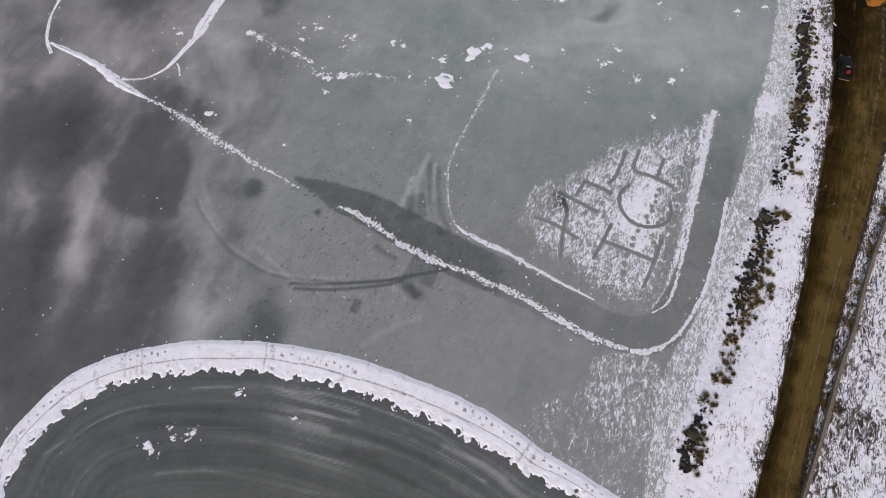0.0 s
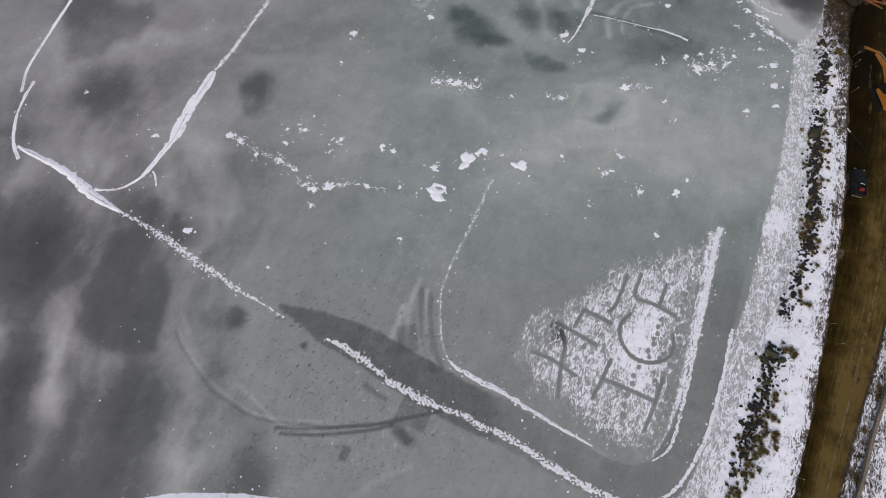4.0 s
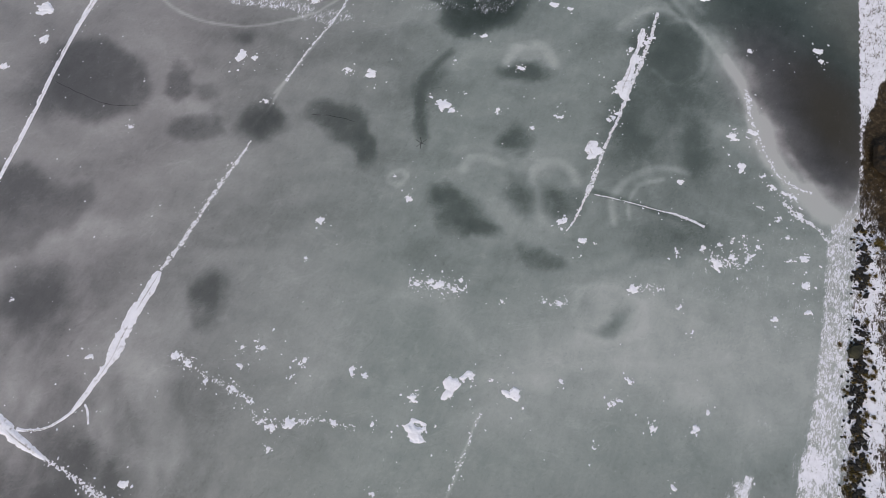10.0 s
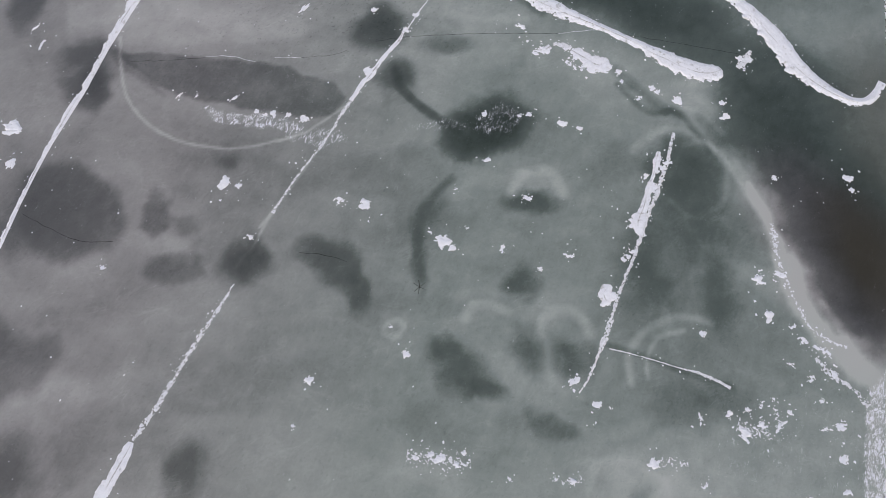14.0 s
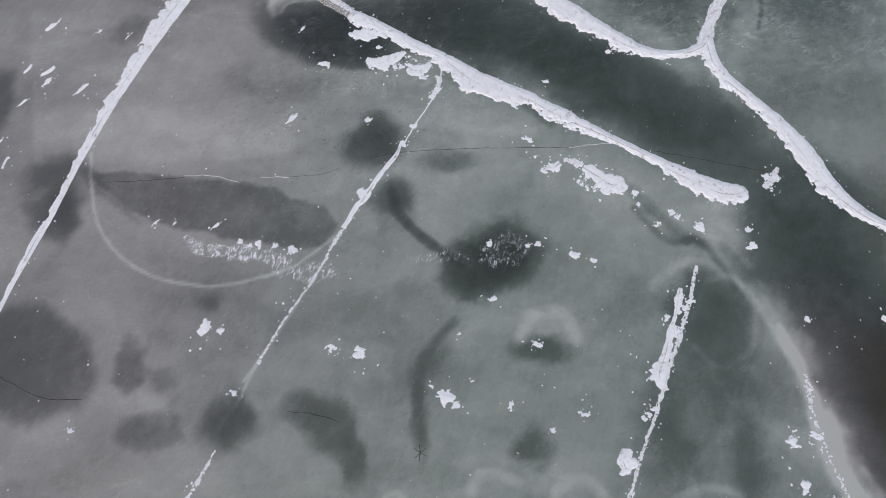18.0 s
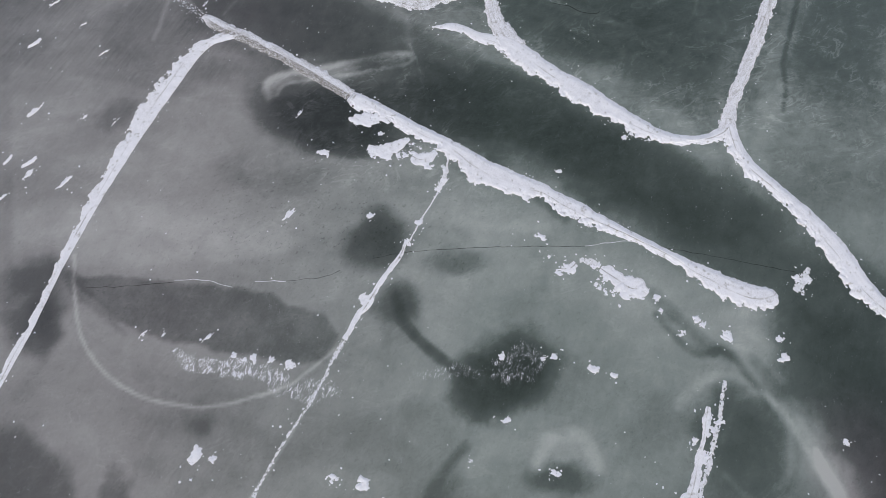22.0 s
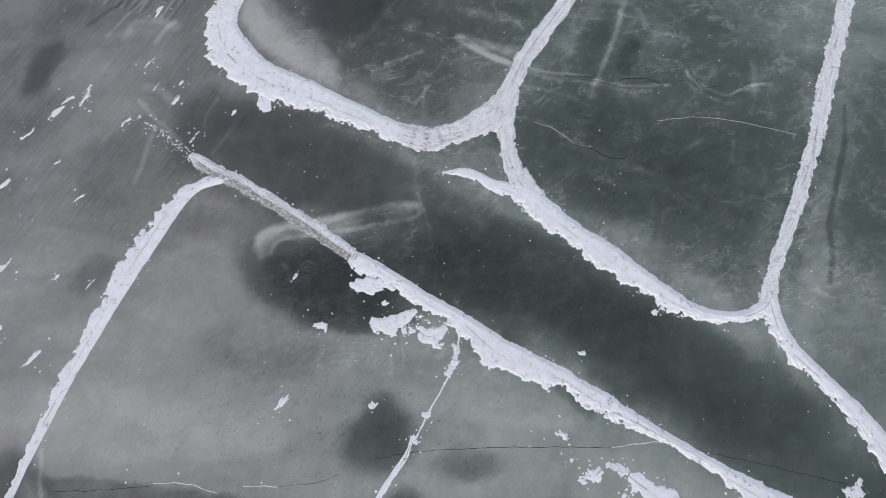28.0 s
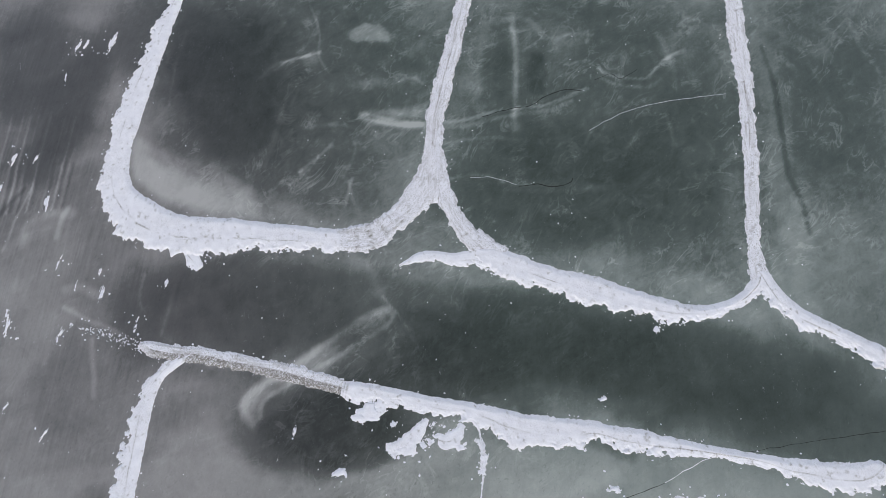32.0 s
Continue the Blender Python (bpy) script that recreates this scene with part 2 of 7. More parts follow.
def road_material():
    m, t, b = material("wet_mud_road")
    across, along = field_node(t, "across"), field_node(t, "along")
    vec = t.nodes.new("ShaderNodeCombineXYZ")
    link(t, math_node(t, "MULTIPLY", across, 26.0), vec.inputs[0])
    link(t, math_node(t, "MULTIPLY", along, 0.35), vec.inputs[1])
    lines = t.nodes.new("ShaderNodeTexNoise")
    lines.inputs["Scale"].default_value, lines.inputs["Detail"].default_value, lines.inputs["Roughness"].default_value = 1.0, 6, 0.65
    link(t, vec.outputs[0], lines.inputs["Vector"])
    patch = noise_node(t, 0.35, 6, 0.65)
    worn = math_node(t, "ADD", math_node(t, "MULTIPLY", step_node(t, across, 0.10, 0.55), 0.34), math_node(t, "MULTIPLY", lines.outputs["Fac"], 0.55))
    worn = math_node(t, "ADD", worn, math_node(t, "MULTIPLY", math_node(t, "SUBTRACT", patch, 0.5), 0.95))
    worn = math_node(t, "ADD", worn, math_node(t, "MULTIPLY", step_node(t, along, 90.0, 52.0), 0.26))
    mud = ramp_node(t, worn, [(0.18, (0.005, 0.003, 0.0006)), (0.45, (0.014, 0.0085, 0.0019)), (0.68, (0.042, 0.027, 0.007)), (0.9, (0.105, 0.072, 0.024))])
    slush = math_node(t, "MULTIPLY", step_node(t, math_node(t, "ABSOLUTE", math_node(t, "SUBTRACT", across, 0.70)), 0.035, 0.008), step_node(t, noise_node(t, 1.6, 5, 0.7), 0.46, 0.58))
    link(t, mix_node(t, math_node(t, "MULTIPLY", slush, 0.12), mud, (0.42, 0.41, 0.41)), b.inputs["Base Color"])
    link(t, ramp_node(t, patch, [(0.35, (0.7, 0.7, 0.7)), (0.6, (0.95, 0.95, 0.95))]), b.inputs["Roughness"])
    b.inputs["Specular IOR Level"].default_value = 0.04
    bump_node(t, math_node(t, "ADD", lines.outputs["Fac"], noise_node(t, 6.0, 4)), 0.6, 0.05, b)
    return m


ROAD = road_material()
STONE = plain("dark_wet_stone", (0.003, 0.003, 0.003), (0.022, 0.020, 0.018), 0.95, 4.0, bump=0.04)
MOSSY = plain("mossy_boulder", (0.010, 0.010, 0.005), (0.045, 0.043, 0.024), 0.95, 1.5, bump=0.08)
GRASS = plain("dead_grass", (0.060, 0.042, 0.010), (0.21, 0.15, 0.042), 0.9, 6.0)
BLACK = plain("black_paint", (0.004, 0.004, 0.004), (0.012, 0.011, 0.010), 0.6, 8.0)
BLACK.node_tree.nodes["Principled BSDF"].inputs["Specular IOR Level"].default_value = 0.2
SOIL = plain("wet_brown_soil", (0.003, 0.002, 0.001), (0.028, 0.017, 0.007), 0.95, 2.2, bump=0.12)
YELLOW = plain("yellow_machine_paint", (0.24, 0.090, 0.010), (0.36, 0.145, 0.018), 0.5, 2.0)
RED = plain("dull_red_plastic", (0.16, 0.010, 0.008), (0.26, 0.02, 0.014), 0.5, 3.0)
ORANGE = plain("red_orange_paint", (0.30, 0.025, 0.012), (0.48, 0.05, 0.02), 0.6, 3.0)
RUBBER = plain("black_rubber", (0.005, 0.005, 0.005), (0.018, 0.016, 0.014), 0.9, 10.0)
RUBBER.node_tree.nodes["Principled BSDF"].inputs["Specular IOR Level"].default_value = 0.15
STEEL = plain("rusty_rail_steel", (0.09, 0.065, 0.04), (0.26, 0.22, 0.17), 0.7, 5.0)
WOOD = plain("weathered_wood", (0.06, 0.04, 0.025), (0.18, 0.13, 0.08), 0.85, 6.0)
GLASS = plain("dark_window_glass", (0.010, 0.012, 0.014), (0.02, 0.022, 0.025), 0.08, 2.0)
RUST = plain("rust_orange_steel", (0.06, 0.022, 0.008), (0.22, 0.075, 0.022), 0.85, 3.0)
GREY_PAINT = plain("light_grey_paint", (0.5, 0.5, 0.5), (0.68, 0.68, 0.68), 0.5, 6.0)

# ---- the plan: shore line, road, ploughed lane ----
SHORE = [(13, -30), (19.6, -5), (21.7, 1), (24.9, 5.8), (28.1, 11.5), (31, 17.6), (34.3, 24.2), (37.4, 31.4), (41, 39.8), (44.5, 49.9), (46.3, 56), (47.4, 58.2), (50.2, 60.4), (52.2, 64), (53.6, 69), (56.2, 73.6), (58.3, 77), (60, 80.5), (62.4, 85.5), (66, 95), (71, 110), (76, 140), (80, 210)]
ROCKS = [(16.5, -30), (21.9, -9), (24.9, -2.5), (26.6, 0.6), (28.2, 3.6), (30, 7), (32.4, 11.5), (35.5, 17.6), (36.9, 20.8), (39.8, 25.6), (43, 33), (45.2, 40), (48.2, 50), (50, 55.5), (50.9, 58.8)]
ROAD_WEST = [(19, -30), (28, -9.5), (31, -3.3), (34.6, 4.9), (37.6, 11.4), (40.6, 18.9), (44.2, 27.9), (47.1, 36.2), (48.4, 40.7), (51.3, 51.2), (54.6, 60.7), (60, 73), (66, 95)]
ROAD_EAST = [(23.5, -30), (31.9, -9.5), (34.8, -3.4), (38.1, 3.1), (41.8, 10.3), (44.4, 14.8), (48.2, 21.9), (52.5, 30), (57, 40), (61, 51), (65, 62), (70, 74), (76, 95)]
LANE = [(-18, 23.3, 0.3), (-14.5, 21.8, 1.2), (-12.4, 20.6, 1.7), (-8.5, 19, 2), (-4.7, 16.7, 2.2), (-1, 14.6, 2.2), (2.6, 12.7, 2.2), (6.7, 10.8, 2.1), (11.9, 8.1, 2.1), (15.8, 6.1, 2), (19.5, 5.1, 2), (22.6, 6, 2), (24.8, 8.7, 1.8), (26.7, 12.1, 1.7), (28.5, 16.3, 1.7), (31, 22.1, 1.6), (33.2, 27.6, 1.6), (35.1, 32.5, 1.5), (36.5, 34.9, 1.2)]

fine_x = np.r_[np.arange(-72, -12, 0.27), np.arange(-12, 32, 0.18), np.arange(32, 76, 0.27)]
fine_y = np.r_[np.arange(-22, -12, 0.27), np.arange(-12, 31, 0.18), np.arange(31, 205, 0.27)]
far = np.array([3, 8, 18, 40, 90, 200, 450, 1000, 2000.0])
GX = np.r_[fine_x[0] - far[::-1], fine_x, fine_x[-1] + far]
GY = np.r_[fine_y[0] - far[::-1], fine_y, fine_y[-1] + far]
X, Y = np.meshgrid(GX, GY)
TONE = np.full(X.shape, 0.34)
TONE += 0.06 * np.clip((Y - 118) / 8, 0, 1) + 0.03 * np.clip((-20 - X) / 6, 0, 1) * np.clip((Y - 128) / 6, 0, 1)
WARP_X = X + 3.4 * (fbm(X / 4, Y / 4, 3, 6) - 0.5)
WARP_Y = Y + 3.4 * (fbm(X / 4, Y / 4, 31, 6) - 0.5)
SCRATCH = 0.08 + 0.42 * fbm(X / 7, Y / 7, 207, 3) * np.clip((-20 - X) / 8, 0, 1) * np.clip((Y - 124) / 6, 0, 1)
VEIN = 0.25 + 0.75 * np.clip((Y - 108) / 10, 0, 1) * np.clip((X + 22) / 6, 0, 1)
BROWN = np.zeros(X.shape)
SCUFF = 0.18 + 0.82 * np.clip(1.4 - np.hypot((WARP_X + 9) / 15, (WARP_Y - 15) / 13), 0, 1) + 0.4 * np.clip(1.3 - np.hypot((WARP_X + 14) / 22, (WARP_Y - 108) / 8), 0, 1)
# smoke-like frost in the south-west corner
SX = X + 7 * (fbm(X / 9, Y / 9, 201, 4) - 0.5)
SY = Y + 7 * (fbm(X / 9, Y / 9, 202, 4) - 0.5)
TONE += 0.75 * (fbm(SX / 3.6, SY / 9, 203, 4) - 0.5) * np.clip((-17 - WARP_X) / 9, 0, 1) * np.clip((62 - Y) / 25, 0, 1)
TONE += 0.35 * (fbm(SX / 12, SY / 5, 204, 4) - 0.5) * np.clip((Y - 30) / 10, 0, 1)


PATCHY = 0.8 + 0.4 * fbm(X / 2.5, Y / 2.5, 133, 3)


def window(x0, x1, y0, y1):
    i0, i1 = np.searchsorted(GY, [y0, y1])
    j0, j1 = np.searchsorted(GX, [x0, x1])
    return slice(i0, i1), slice(j0, j1)


def blots(rows, soft=0):
    """Soft dark (positive) or pale (negative) patches in the ice."""
    for x, y, rx, ry, turn, s in rows:
        r = 1.9 * max(rx, ry) + 2
        w = window(x - r, x + r, y - r, y + r)
        c, n = math.cos(radians(turn)), math.sin(radians(turn))
        dx, dy = WARP_X[w] - x, WARP_Y[w] - y
        q = np.hypot((dx * c + dy * n) / rx, (-dx * n + dy * c) / ry)
        edge = soft or (1.55 if y < 112 else 0.9)
        f = np.clip((0.98 + edge / 2 - q) / edge, 0, 1)
        f = f * f * (3 - 2 * f)
        f = f * (0.62 + 0.8 * fbm(X[w] / 2.0, Y[w] / 2.0, 23, 5))
        TONE[w] += (0.96 if s > 0 else 0.60) * s * f


def area(points, soft=0.5):
    """The mask of a polygon with a torn outline, its edge softened over some metres."""
    p = np.array(points, float)
    w = window(p[:, 0].min() - 3, p[:, 0].max() + 3, p[:, 1].min() - 3, p[:, 1].max() + 3)
    x = X[w] + 0.9 * (fbm(X[w] / 1.1, Y[w] / 1.1, 131, 5) - 0.5)
    y = Y[w] + 0.9 * (fbm(X[w] / 1.1, Y[w] / 1.1, 132, 5) - 0.5)
    inside, near = np.zeros(x.shape, bool), np.full(x.shape, 1e9)
    for a, b in zip(p, np.roll(p, -1, axis=0)):
        d = b - a
        t = np.clip(((x - a[0]) * d[0] + (y - a[1]) * d[1]) / (d @ d + 1e-9), 0, 1)
        near = np.minimum(near, np.hypot(x - a[0] - t * d[0], y - a[1] - t * d[1]))
        inside ^= ((a[1] > y) != (b[1] > y)) & (x < a[0] + (y - a[1]) * d[0] / (d[1] + 1e-12))
    f = np.clip(np.where(inside, near, -near) / soft * 0.5 + 0.5, 0, 1)
    mask = np.zeros(X.shape)
    mask[w] = f * f * (3 - 2 * f)
    return mask


def patch(points, s, soft=0.5):
    """A patch of darker (positive) or paler (negative) ice."""
    TONE[:] += s * area(points, soft) * PATCHY


def brush(points, width, s):
    """A pale streak, as a broom or a blade leaves it."""
    p = np.array(points)
    w = window(p[:, 0].min() - 3, p[:, 0].max() + 3, p[:, 1].min() - 3, p[:, 1].max() + 3)
    d, _ = line_distance(X[w] * 0.8 + WARP_X[w] * 0.2, Y[w] * 0.8 + WARP_Y[w] * 0.2, points, 0.8)
    TONE[w] -= 0.45 * s * np.clip(1.25 - d / width, 0, 1) ** 0.8 * (0.5 + fbm(X[w] / 1.1, Y[w] / 1.1, 29, 4))


blots([(-20.1, 73.8, 2, 2.4, 0, 0.55), (-12, 74.5, 2.1, 1, -15, 0.42), (-9, 73, 2.1, 1.8, -30, 0.5), (-7, 70.8, 1.4, 2.4, 0, 0.48), (-6.9, 68.2, 1.3, 1.4, 0, 0.3), (-5.3, 106.1, 3.2, 2.6, 0, 0.6), (-3.1, 98.5, 2, 1.9, 0, 0.55), (8.6, 90.2, 4.3, 3, 20, 1.3), (9.7, 91.4, 2.7, 1.8, 0, 0.5), (13.4, 80, 2.4, 1.3, 0, 0.5), (11.4, 69.9, 1.7, 2.1, 0, 0.5)])
blots([(1.8, 79.6, 1.8, 2.1, -60, 0.25), (-0.2, 73.6, 0.8, 3.9, 0, 0.25), (-44.4, 102.3, 3.3, 2.8, 0, 0.5), (-42.7, 98, 1.9, 2.2, 0, 0.6), (-23.7, 87.1, 1.4, 1.2, 0, 0.3), (-54.4, 113.2, 2.4, 5.6, 0, 0.4), (4.2, 103.1, 3.7, 1.2, 0, 0.3), (-48, 79.9, 4.2, 4.2, 0, 0.3), (33.7, 68.6, 1.8, 3.7, 0, 0.4), (29.4, 74.7, 4.4, 11.4, -18, 0.2), (31.6, 84.1, 3.3, 3, 0, 0.3), (47.3, 89.6, 7.5, 9.7, 15, 0.5), (49.2, 77.7, 5, 9.3, 10, 0.5)])
blots([(44.4, 84, 3.2, 6.3, 25, 0.25)])
blots([(2.3, 63.2, 1.5, 1.1, -20, 0.33), (4.9, 60.8, 2.7, 1.8, -35, 0.42), (7, 58.7, 2, 1.0, -15, 0.36), (12, 62.4, 1.5, 2.1, 0, 0.42), (16.7, 61.9, 1.6, 2.2, 0, 0.4), (13.7, 55.7, 2.4, 0.9, -35, 0.27), (-23.7, 51.5, 1.7, 2.7, 10, 0.45), (20.8, 47.6, 1.9, 0.8, 20, 0.34), (28.9, 57.1, 4.3, 2.1, 10, 0.25), (-44.5, 51.5, 4, 4.4, 0, 0.25), (33.6, 82.3, 3.6, 4.8, 0, 0.25), (25.3, 72.2, 2.6, 5.9, -15, 0.2)])
blots([(-46, 29.5, 3.3, 4.7, 0, 0.3), (-34, 13, 3.9, 4.5, 0, 0.35), (-45.8, 14.1, 3.2, 6.4, 0, 0.3), (-34.4, 34.4, 1.5, 1.6, 0, 0.3), (-23.1, 22.2, 1.2, 0.9, 0, 0.4), (12.8, 19.7, 0.7, 0.7, 0, 0.5), (-30.8, 32.5, 2, 1.6, -40, 0.2), (-19.9, 73.2, 3, 2, 0, 0.3)])
blots([(-38.8, 26.8, 5.3, 5.7, 20, 0.22), (-36, 22.1, 5, 2.6, 0, 0.12), (-49.5, 31.8, 5.1, 5.4, 0, 0.35), (-52.9, 29.8, 3.6, 7.3, 0, 0.25), (-46.5, 5.4, 9.1, 19.5, 0, 0.4), (-33.1, 8.2, 4.3, 5.6, 0, 0.25), (-21, 4.9, 3.5, 2.3, -30, 0.3), (-35.2, 4.3, 5.3, 3, 0, 0.2), (-47.8, 48.2, 12.6, 4.7, 15, 0.2), (-35.6, 33.9, 3.3, 2.1, -30, 0.25), (-24.3, 21.9, 2.6, 1, -10, 0.12), (12.8, 19.8, 0.9, 0.8, 0, 0.6), (-14.8, 19.7, 0.5, 0.5, 0, 0.5)])
blots([(-3.8, 10, 0.8, 1.5, 20, 0.35), (-5.3, -4.3, 10.4, 3.1, -10, 0)])
blots([(-10.9, 122, 7.8, 4.3, -12, 0.55), (0.7, 123.2, 11.2, 3.5, -10, 0.5), (10.3, 122.8, 16.4, 5.4, -20, 0.5), (25.7, 113.3, 14.7, 4.8, -27, 0.5), (36.5, 104.5, 8.6, 4.6, -20, 0.4), (45.8, 92.8, 6.7, 7.9, 0, 0.3), (-5, 106.6, 1.9, 2.1, 0, 0.4), (-14.1, 136.8, 14.8, 5.8, -15, 0.45), (-3.4, 125.5, 4.5, 9.1, 0, 0.15)])
blots([(-10.3, 166, 8.9, 12.2, -23, 0.5), (-13.1, 177.6, 12, 7.7, -23, 0.45), (2.1, 164.9, 15.1, 13.5, -23, 0.45), (-3.1, 149.7, 9.2, 4.2, -33, 0.3), (23.6, 155.7, 2.3, 4.5, -23, 0.3), (27.1, 152.3, 1.2, 3.3, -23, 0.45), (32.9, 147.7, 18.9, 14.5, -23, 0.3), (22.5, 137.5, 12.7, 7.3, -23, 0.5), (35.7, 131.8, 8, 12.6, -23, 0.28), (-14.8, 138.9, 12.7, 5.3, -28, 0.4), (-12.3, 124.4, 8.8, 4.4, -11, 0.5), (5.4, 123.3, 7.3, 4.3, -33, 0.15), (27.7, 110.4, 9.1, 4.2, -28, 0.15), (53.6, 124.9, 10.2, 17.7, -23, 0.12)])
blots([(-31.5, 172.6, 4.1, 9.1, -38, 0.4), (-34.3, 183.4, 6, 8.6, -23, 0.25), (-28.9, 142.7, 3.5, 4.9, -23, 0.25), (59.2, 136.8, 6.9, 15.4, -23, 0.25)])
blots([(-30.3, 76.6, 2.1, 1.6, 0, -0.2), (-38.9, 72.3, 4.7, 2, -30, -0.12), (8, 84.9, 4.3, 1.9, 0, -0.1), (14.1, 82.7, 4.3, 2.1, 0, -0.12), (5.3, 82.5, 3.6, 1.2, 60, -0.1), (7.7, 67, 3, 2.1, 0, -0.06), (16.3, 66, 3.3, 2.4, 0, -0.06), (27.7, 88.2, 4.7, 1.6, -10, -0.11), (26.3, 63.5, 4.3, 2.5, 30, -0.11), (-24.6, 106.8, 28.1, 6, -5, -0.06), (15.2, 102.1, 17.3, 4.1, -15, -0.05), (40.2, 91.2, 4.4, 2.2, -40, -0.17)])
blots([(20.9, 49.3, 4.2, 2.8, 10, -0.12), (17.6, 46.1, 1.7, 1.2, 0, -0.12), (28.4, 65.7, 4.8, 1.9, 20, -0.1), (15.6, 49.2, 30, 9, 0, -0.05), (34.6, 72.1, 2.7, 2.7, 0, -0.06), (33.9, 82.4, 6.8, 6.8, 0, -0.04), (-2.8, 65.6, 1.4, 1.1, 0, -0.07)])
blots([(-43.8, 18.6, 1.6, 6.9, 0, -0.5), (-40.7, 13.2, 3.7, 2.4, 0, -0.35), (-34.9, 63.3, 18.1, 4.5, 20, -0.15), (-51, 48.8, 5.4, 3.6, 0, -0.2), (34, 45.3, 10.6, 8.5, 0, -0.18), (-4.5, 40.3, 31.7, 10.2, 0, -0.06)])
blots([(-41.7, 16.3, 1.9, 10.2, -8, -0.55), (-37.4, 8.4, 2.5, 3.7, 0, -0.4), (-28.1, 8, 3.3, 3.7, 0, -0.35), (-23.7, 6.6, 3, 3.6, -30, -0.35), (-49.1, 22.8, 4.5, 2.3, -30, -0.3), (-34.5, 42.1, 10.9, 3.6, 20, -0.15), (27.1, 43.6, 23.8, 7.3, 0, -0.15)])
blots([(43.3, 100.9, 3.9, 2.6, 50, -0.35), (-28.9, 107.1, 19.8, 4, -5, -0.12), (9, 103.7, 16.4, 3.3, -8, -0.1), (20.8, 98.3, 19, 5.4, -20, -0.1)])
blots([(-22, 157.9, 7.6, 2.6, -43, -0.32), (-15.2, 153.1, 4.4, 3.7, -23, -0.3), (10.2, 166.5, 2.7, 1.6, -23, -0.45), (-40.5, 151.2, 5.9, 10.3, -23, -0.2), (47.5, 128.1, 2, 17, -23, -0.2), (21.4, 155.9, 4.5, 5.3, -23, -0.2), (-13.4, 121.5, 21, 4.3, -29, -0.1), (-1.8, 127, 1.9, 3.7, -53, -0.2), (31.5, 120.1, 3.7, 1.9, -23, -0.25)])
blots([(10.2, 166.5, 2.7, 1.5, -13, -0.35)], 0.24)
blots([(50.4, 74.2, 4.5, 8.4, -20, 0.8), (47.1, 75, 2.7, 6.5, -20, 0.1), (51.8, 72.4, 3.5, 7.3, -10, 0.5), (50.6, 65.4, 3.2, 3.8, 0, 0.35), (47.2, 65.8, 3.7, 2.8, -30, 0.3)])
blots([(9.6, 90.1, 2.1, 1.8, 0, 1.2), (6.2, 87.5, 2.6, 1.7, 0, 0.7), (-2.3, 96.2, 1.9, 1.9, 0, 0.3)])
blots([(13.1, 82.1, 3.6, 1.8, 0, -0.08)])
blots([(45.2, 91.4, 7.1, 8.7, 0, 0.4), (41.6, 97.2, 2.6, 3.9, 0, 0.15), (-17.7, 116.3, 7.9, 3.9, -10, 0.12)])
blots([(-11.8, 122.2, 9.5, 3.8, -15, 0.35), (10.2, 123.2, 12.4, 3.7, -33, 0.2), (20.3, 115.9, 12.1, 3.6, -33, 0.2), (36.6, 104.1, 8.4, 4.2, -33, 0.2)])
blots([(38.8, 74.5, 8, 4, -20, 0.3), (45.7, 74.4, 3.9, 5.2, 0, 0.2)])
blots([(-50.7, 152.4, 2, 4.1, -10, 0.5), (-49.9, 164, 3.5, 5.3, -10, 0.15), (-38.6, 124.2, 2, 2.7, 0, 0.2)])
blots([(-45.7, 134.4, 4.3, 4.3, 0, -0.12)])
brush([(-40.5, 105.5), (-39.6, 100.6), (-37.9, 96.3), (-34.9, 92.3), (-30.3, 89.6), (-25.4, 88.5), (-20, 88.6), (-14.9, 89.9), (-11.7, 92), (-9.3, 94)], 0.22, 0.6)
brush([(-4.5, 167), (-1.8, 167.6), (1.8, 166.4)], 0.64, 0.51)
brush([(17.3, 140.4), (21.5, 138.3), (24.6, 137.2), (27.8, 134.9)], 0.51, 0.51)
brush([(-39.6, -7.9), (-38, -5.9), (-34, -3.2), (-30.3, -1.9), (-25.9, -1), (-20.8, -0.7), (-14.5, -1.3), (-8.7, -2.8), (-3.6, -4.6)], 0.51, 0.35)
brush([(-28.4, -2.7), (-23.4, -2.2), (-18.3, -2.4), (-13.2, -3.3), (-5.3, -5.8)], 0.64, 0.3)
brush([(-30, -9), (-25.8, -8.4), (-20.3, -8.4), (-14.8, -9.1)], 0.45, 0.3)
brush([(-9.1, 3.9), (-6.3, 5.6), (-3.4, 6.8)], 0.38, 0.2)
brush([(-3, 99.1), (-2.3, 96.6), (-0.3, 94.3), (2.4, 92), (5.3, 90)], 0.64, -1.3)
brush([(4.1, 83.4), (1.4, 80.8), (0.3, 77.9), (-0.3, 74.6), (-0.2, 70.9)], 0.64, -0.5)
brush([(20.4, 63.3), (24.1, 62.1), (28.3, 60.4), (33.2, 58.6)], 0.38, -0.5)
brush([(26, 98.4), (28.4, 95.2), (31.2, 92.4), (34.9, 91), (36.9, 87.4)], 0.9, -0.5)
brush([(8.7, 115.8), (13.1, 111.6), (17.1, 107.8)], 0.77, -0.5)
brush([(4.5, 13.8), (6.3, 12.6), (8.1, 11.5)], 0.38, -0.6)
brush([(-0.4, -1.3), (-5.4, -3.3), (-9.7, -5)], 0.64, -0.5)
brush([(-6.3, 18.3), (-5.1, 20.6), (-4.2, 23.4)], 0.51, 0.4)
brush([(-1.6, 25.1), (-1.9, 21.8), (-1.5, 18.6), (-0.5, 16.2)], 0.32, 0.4)
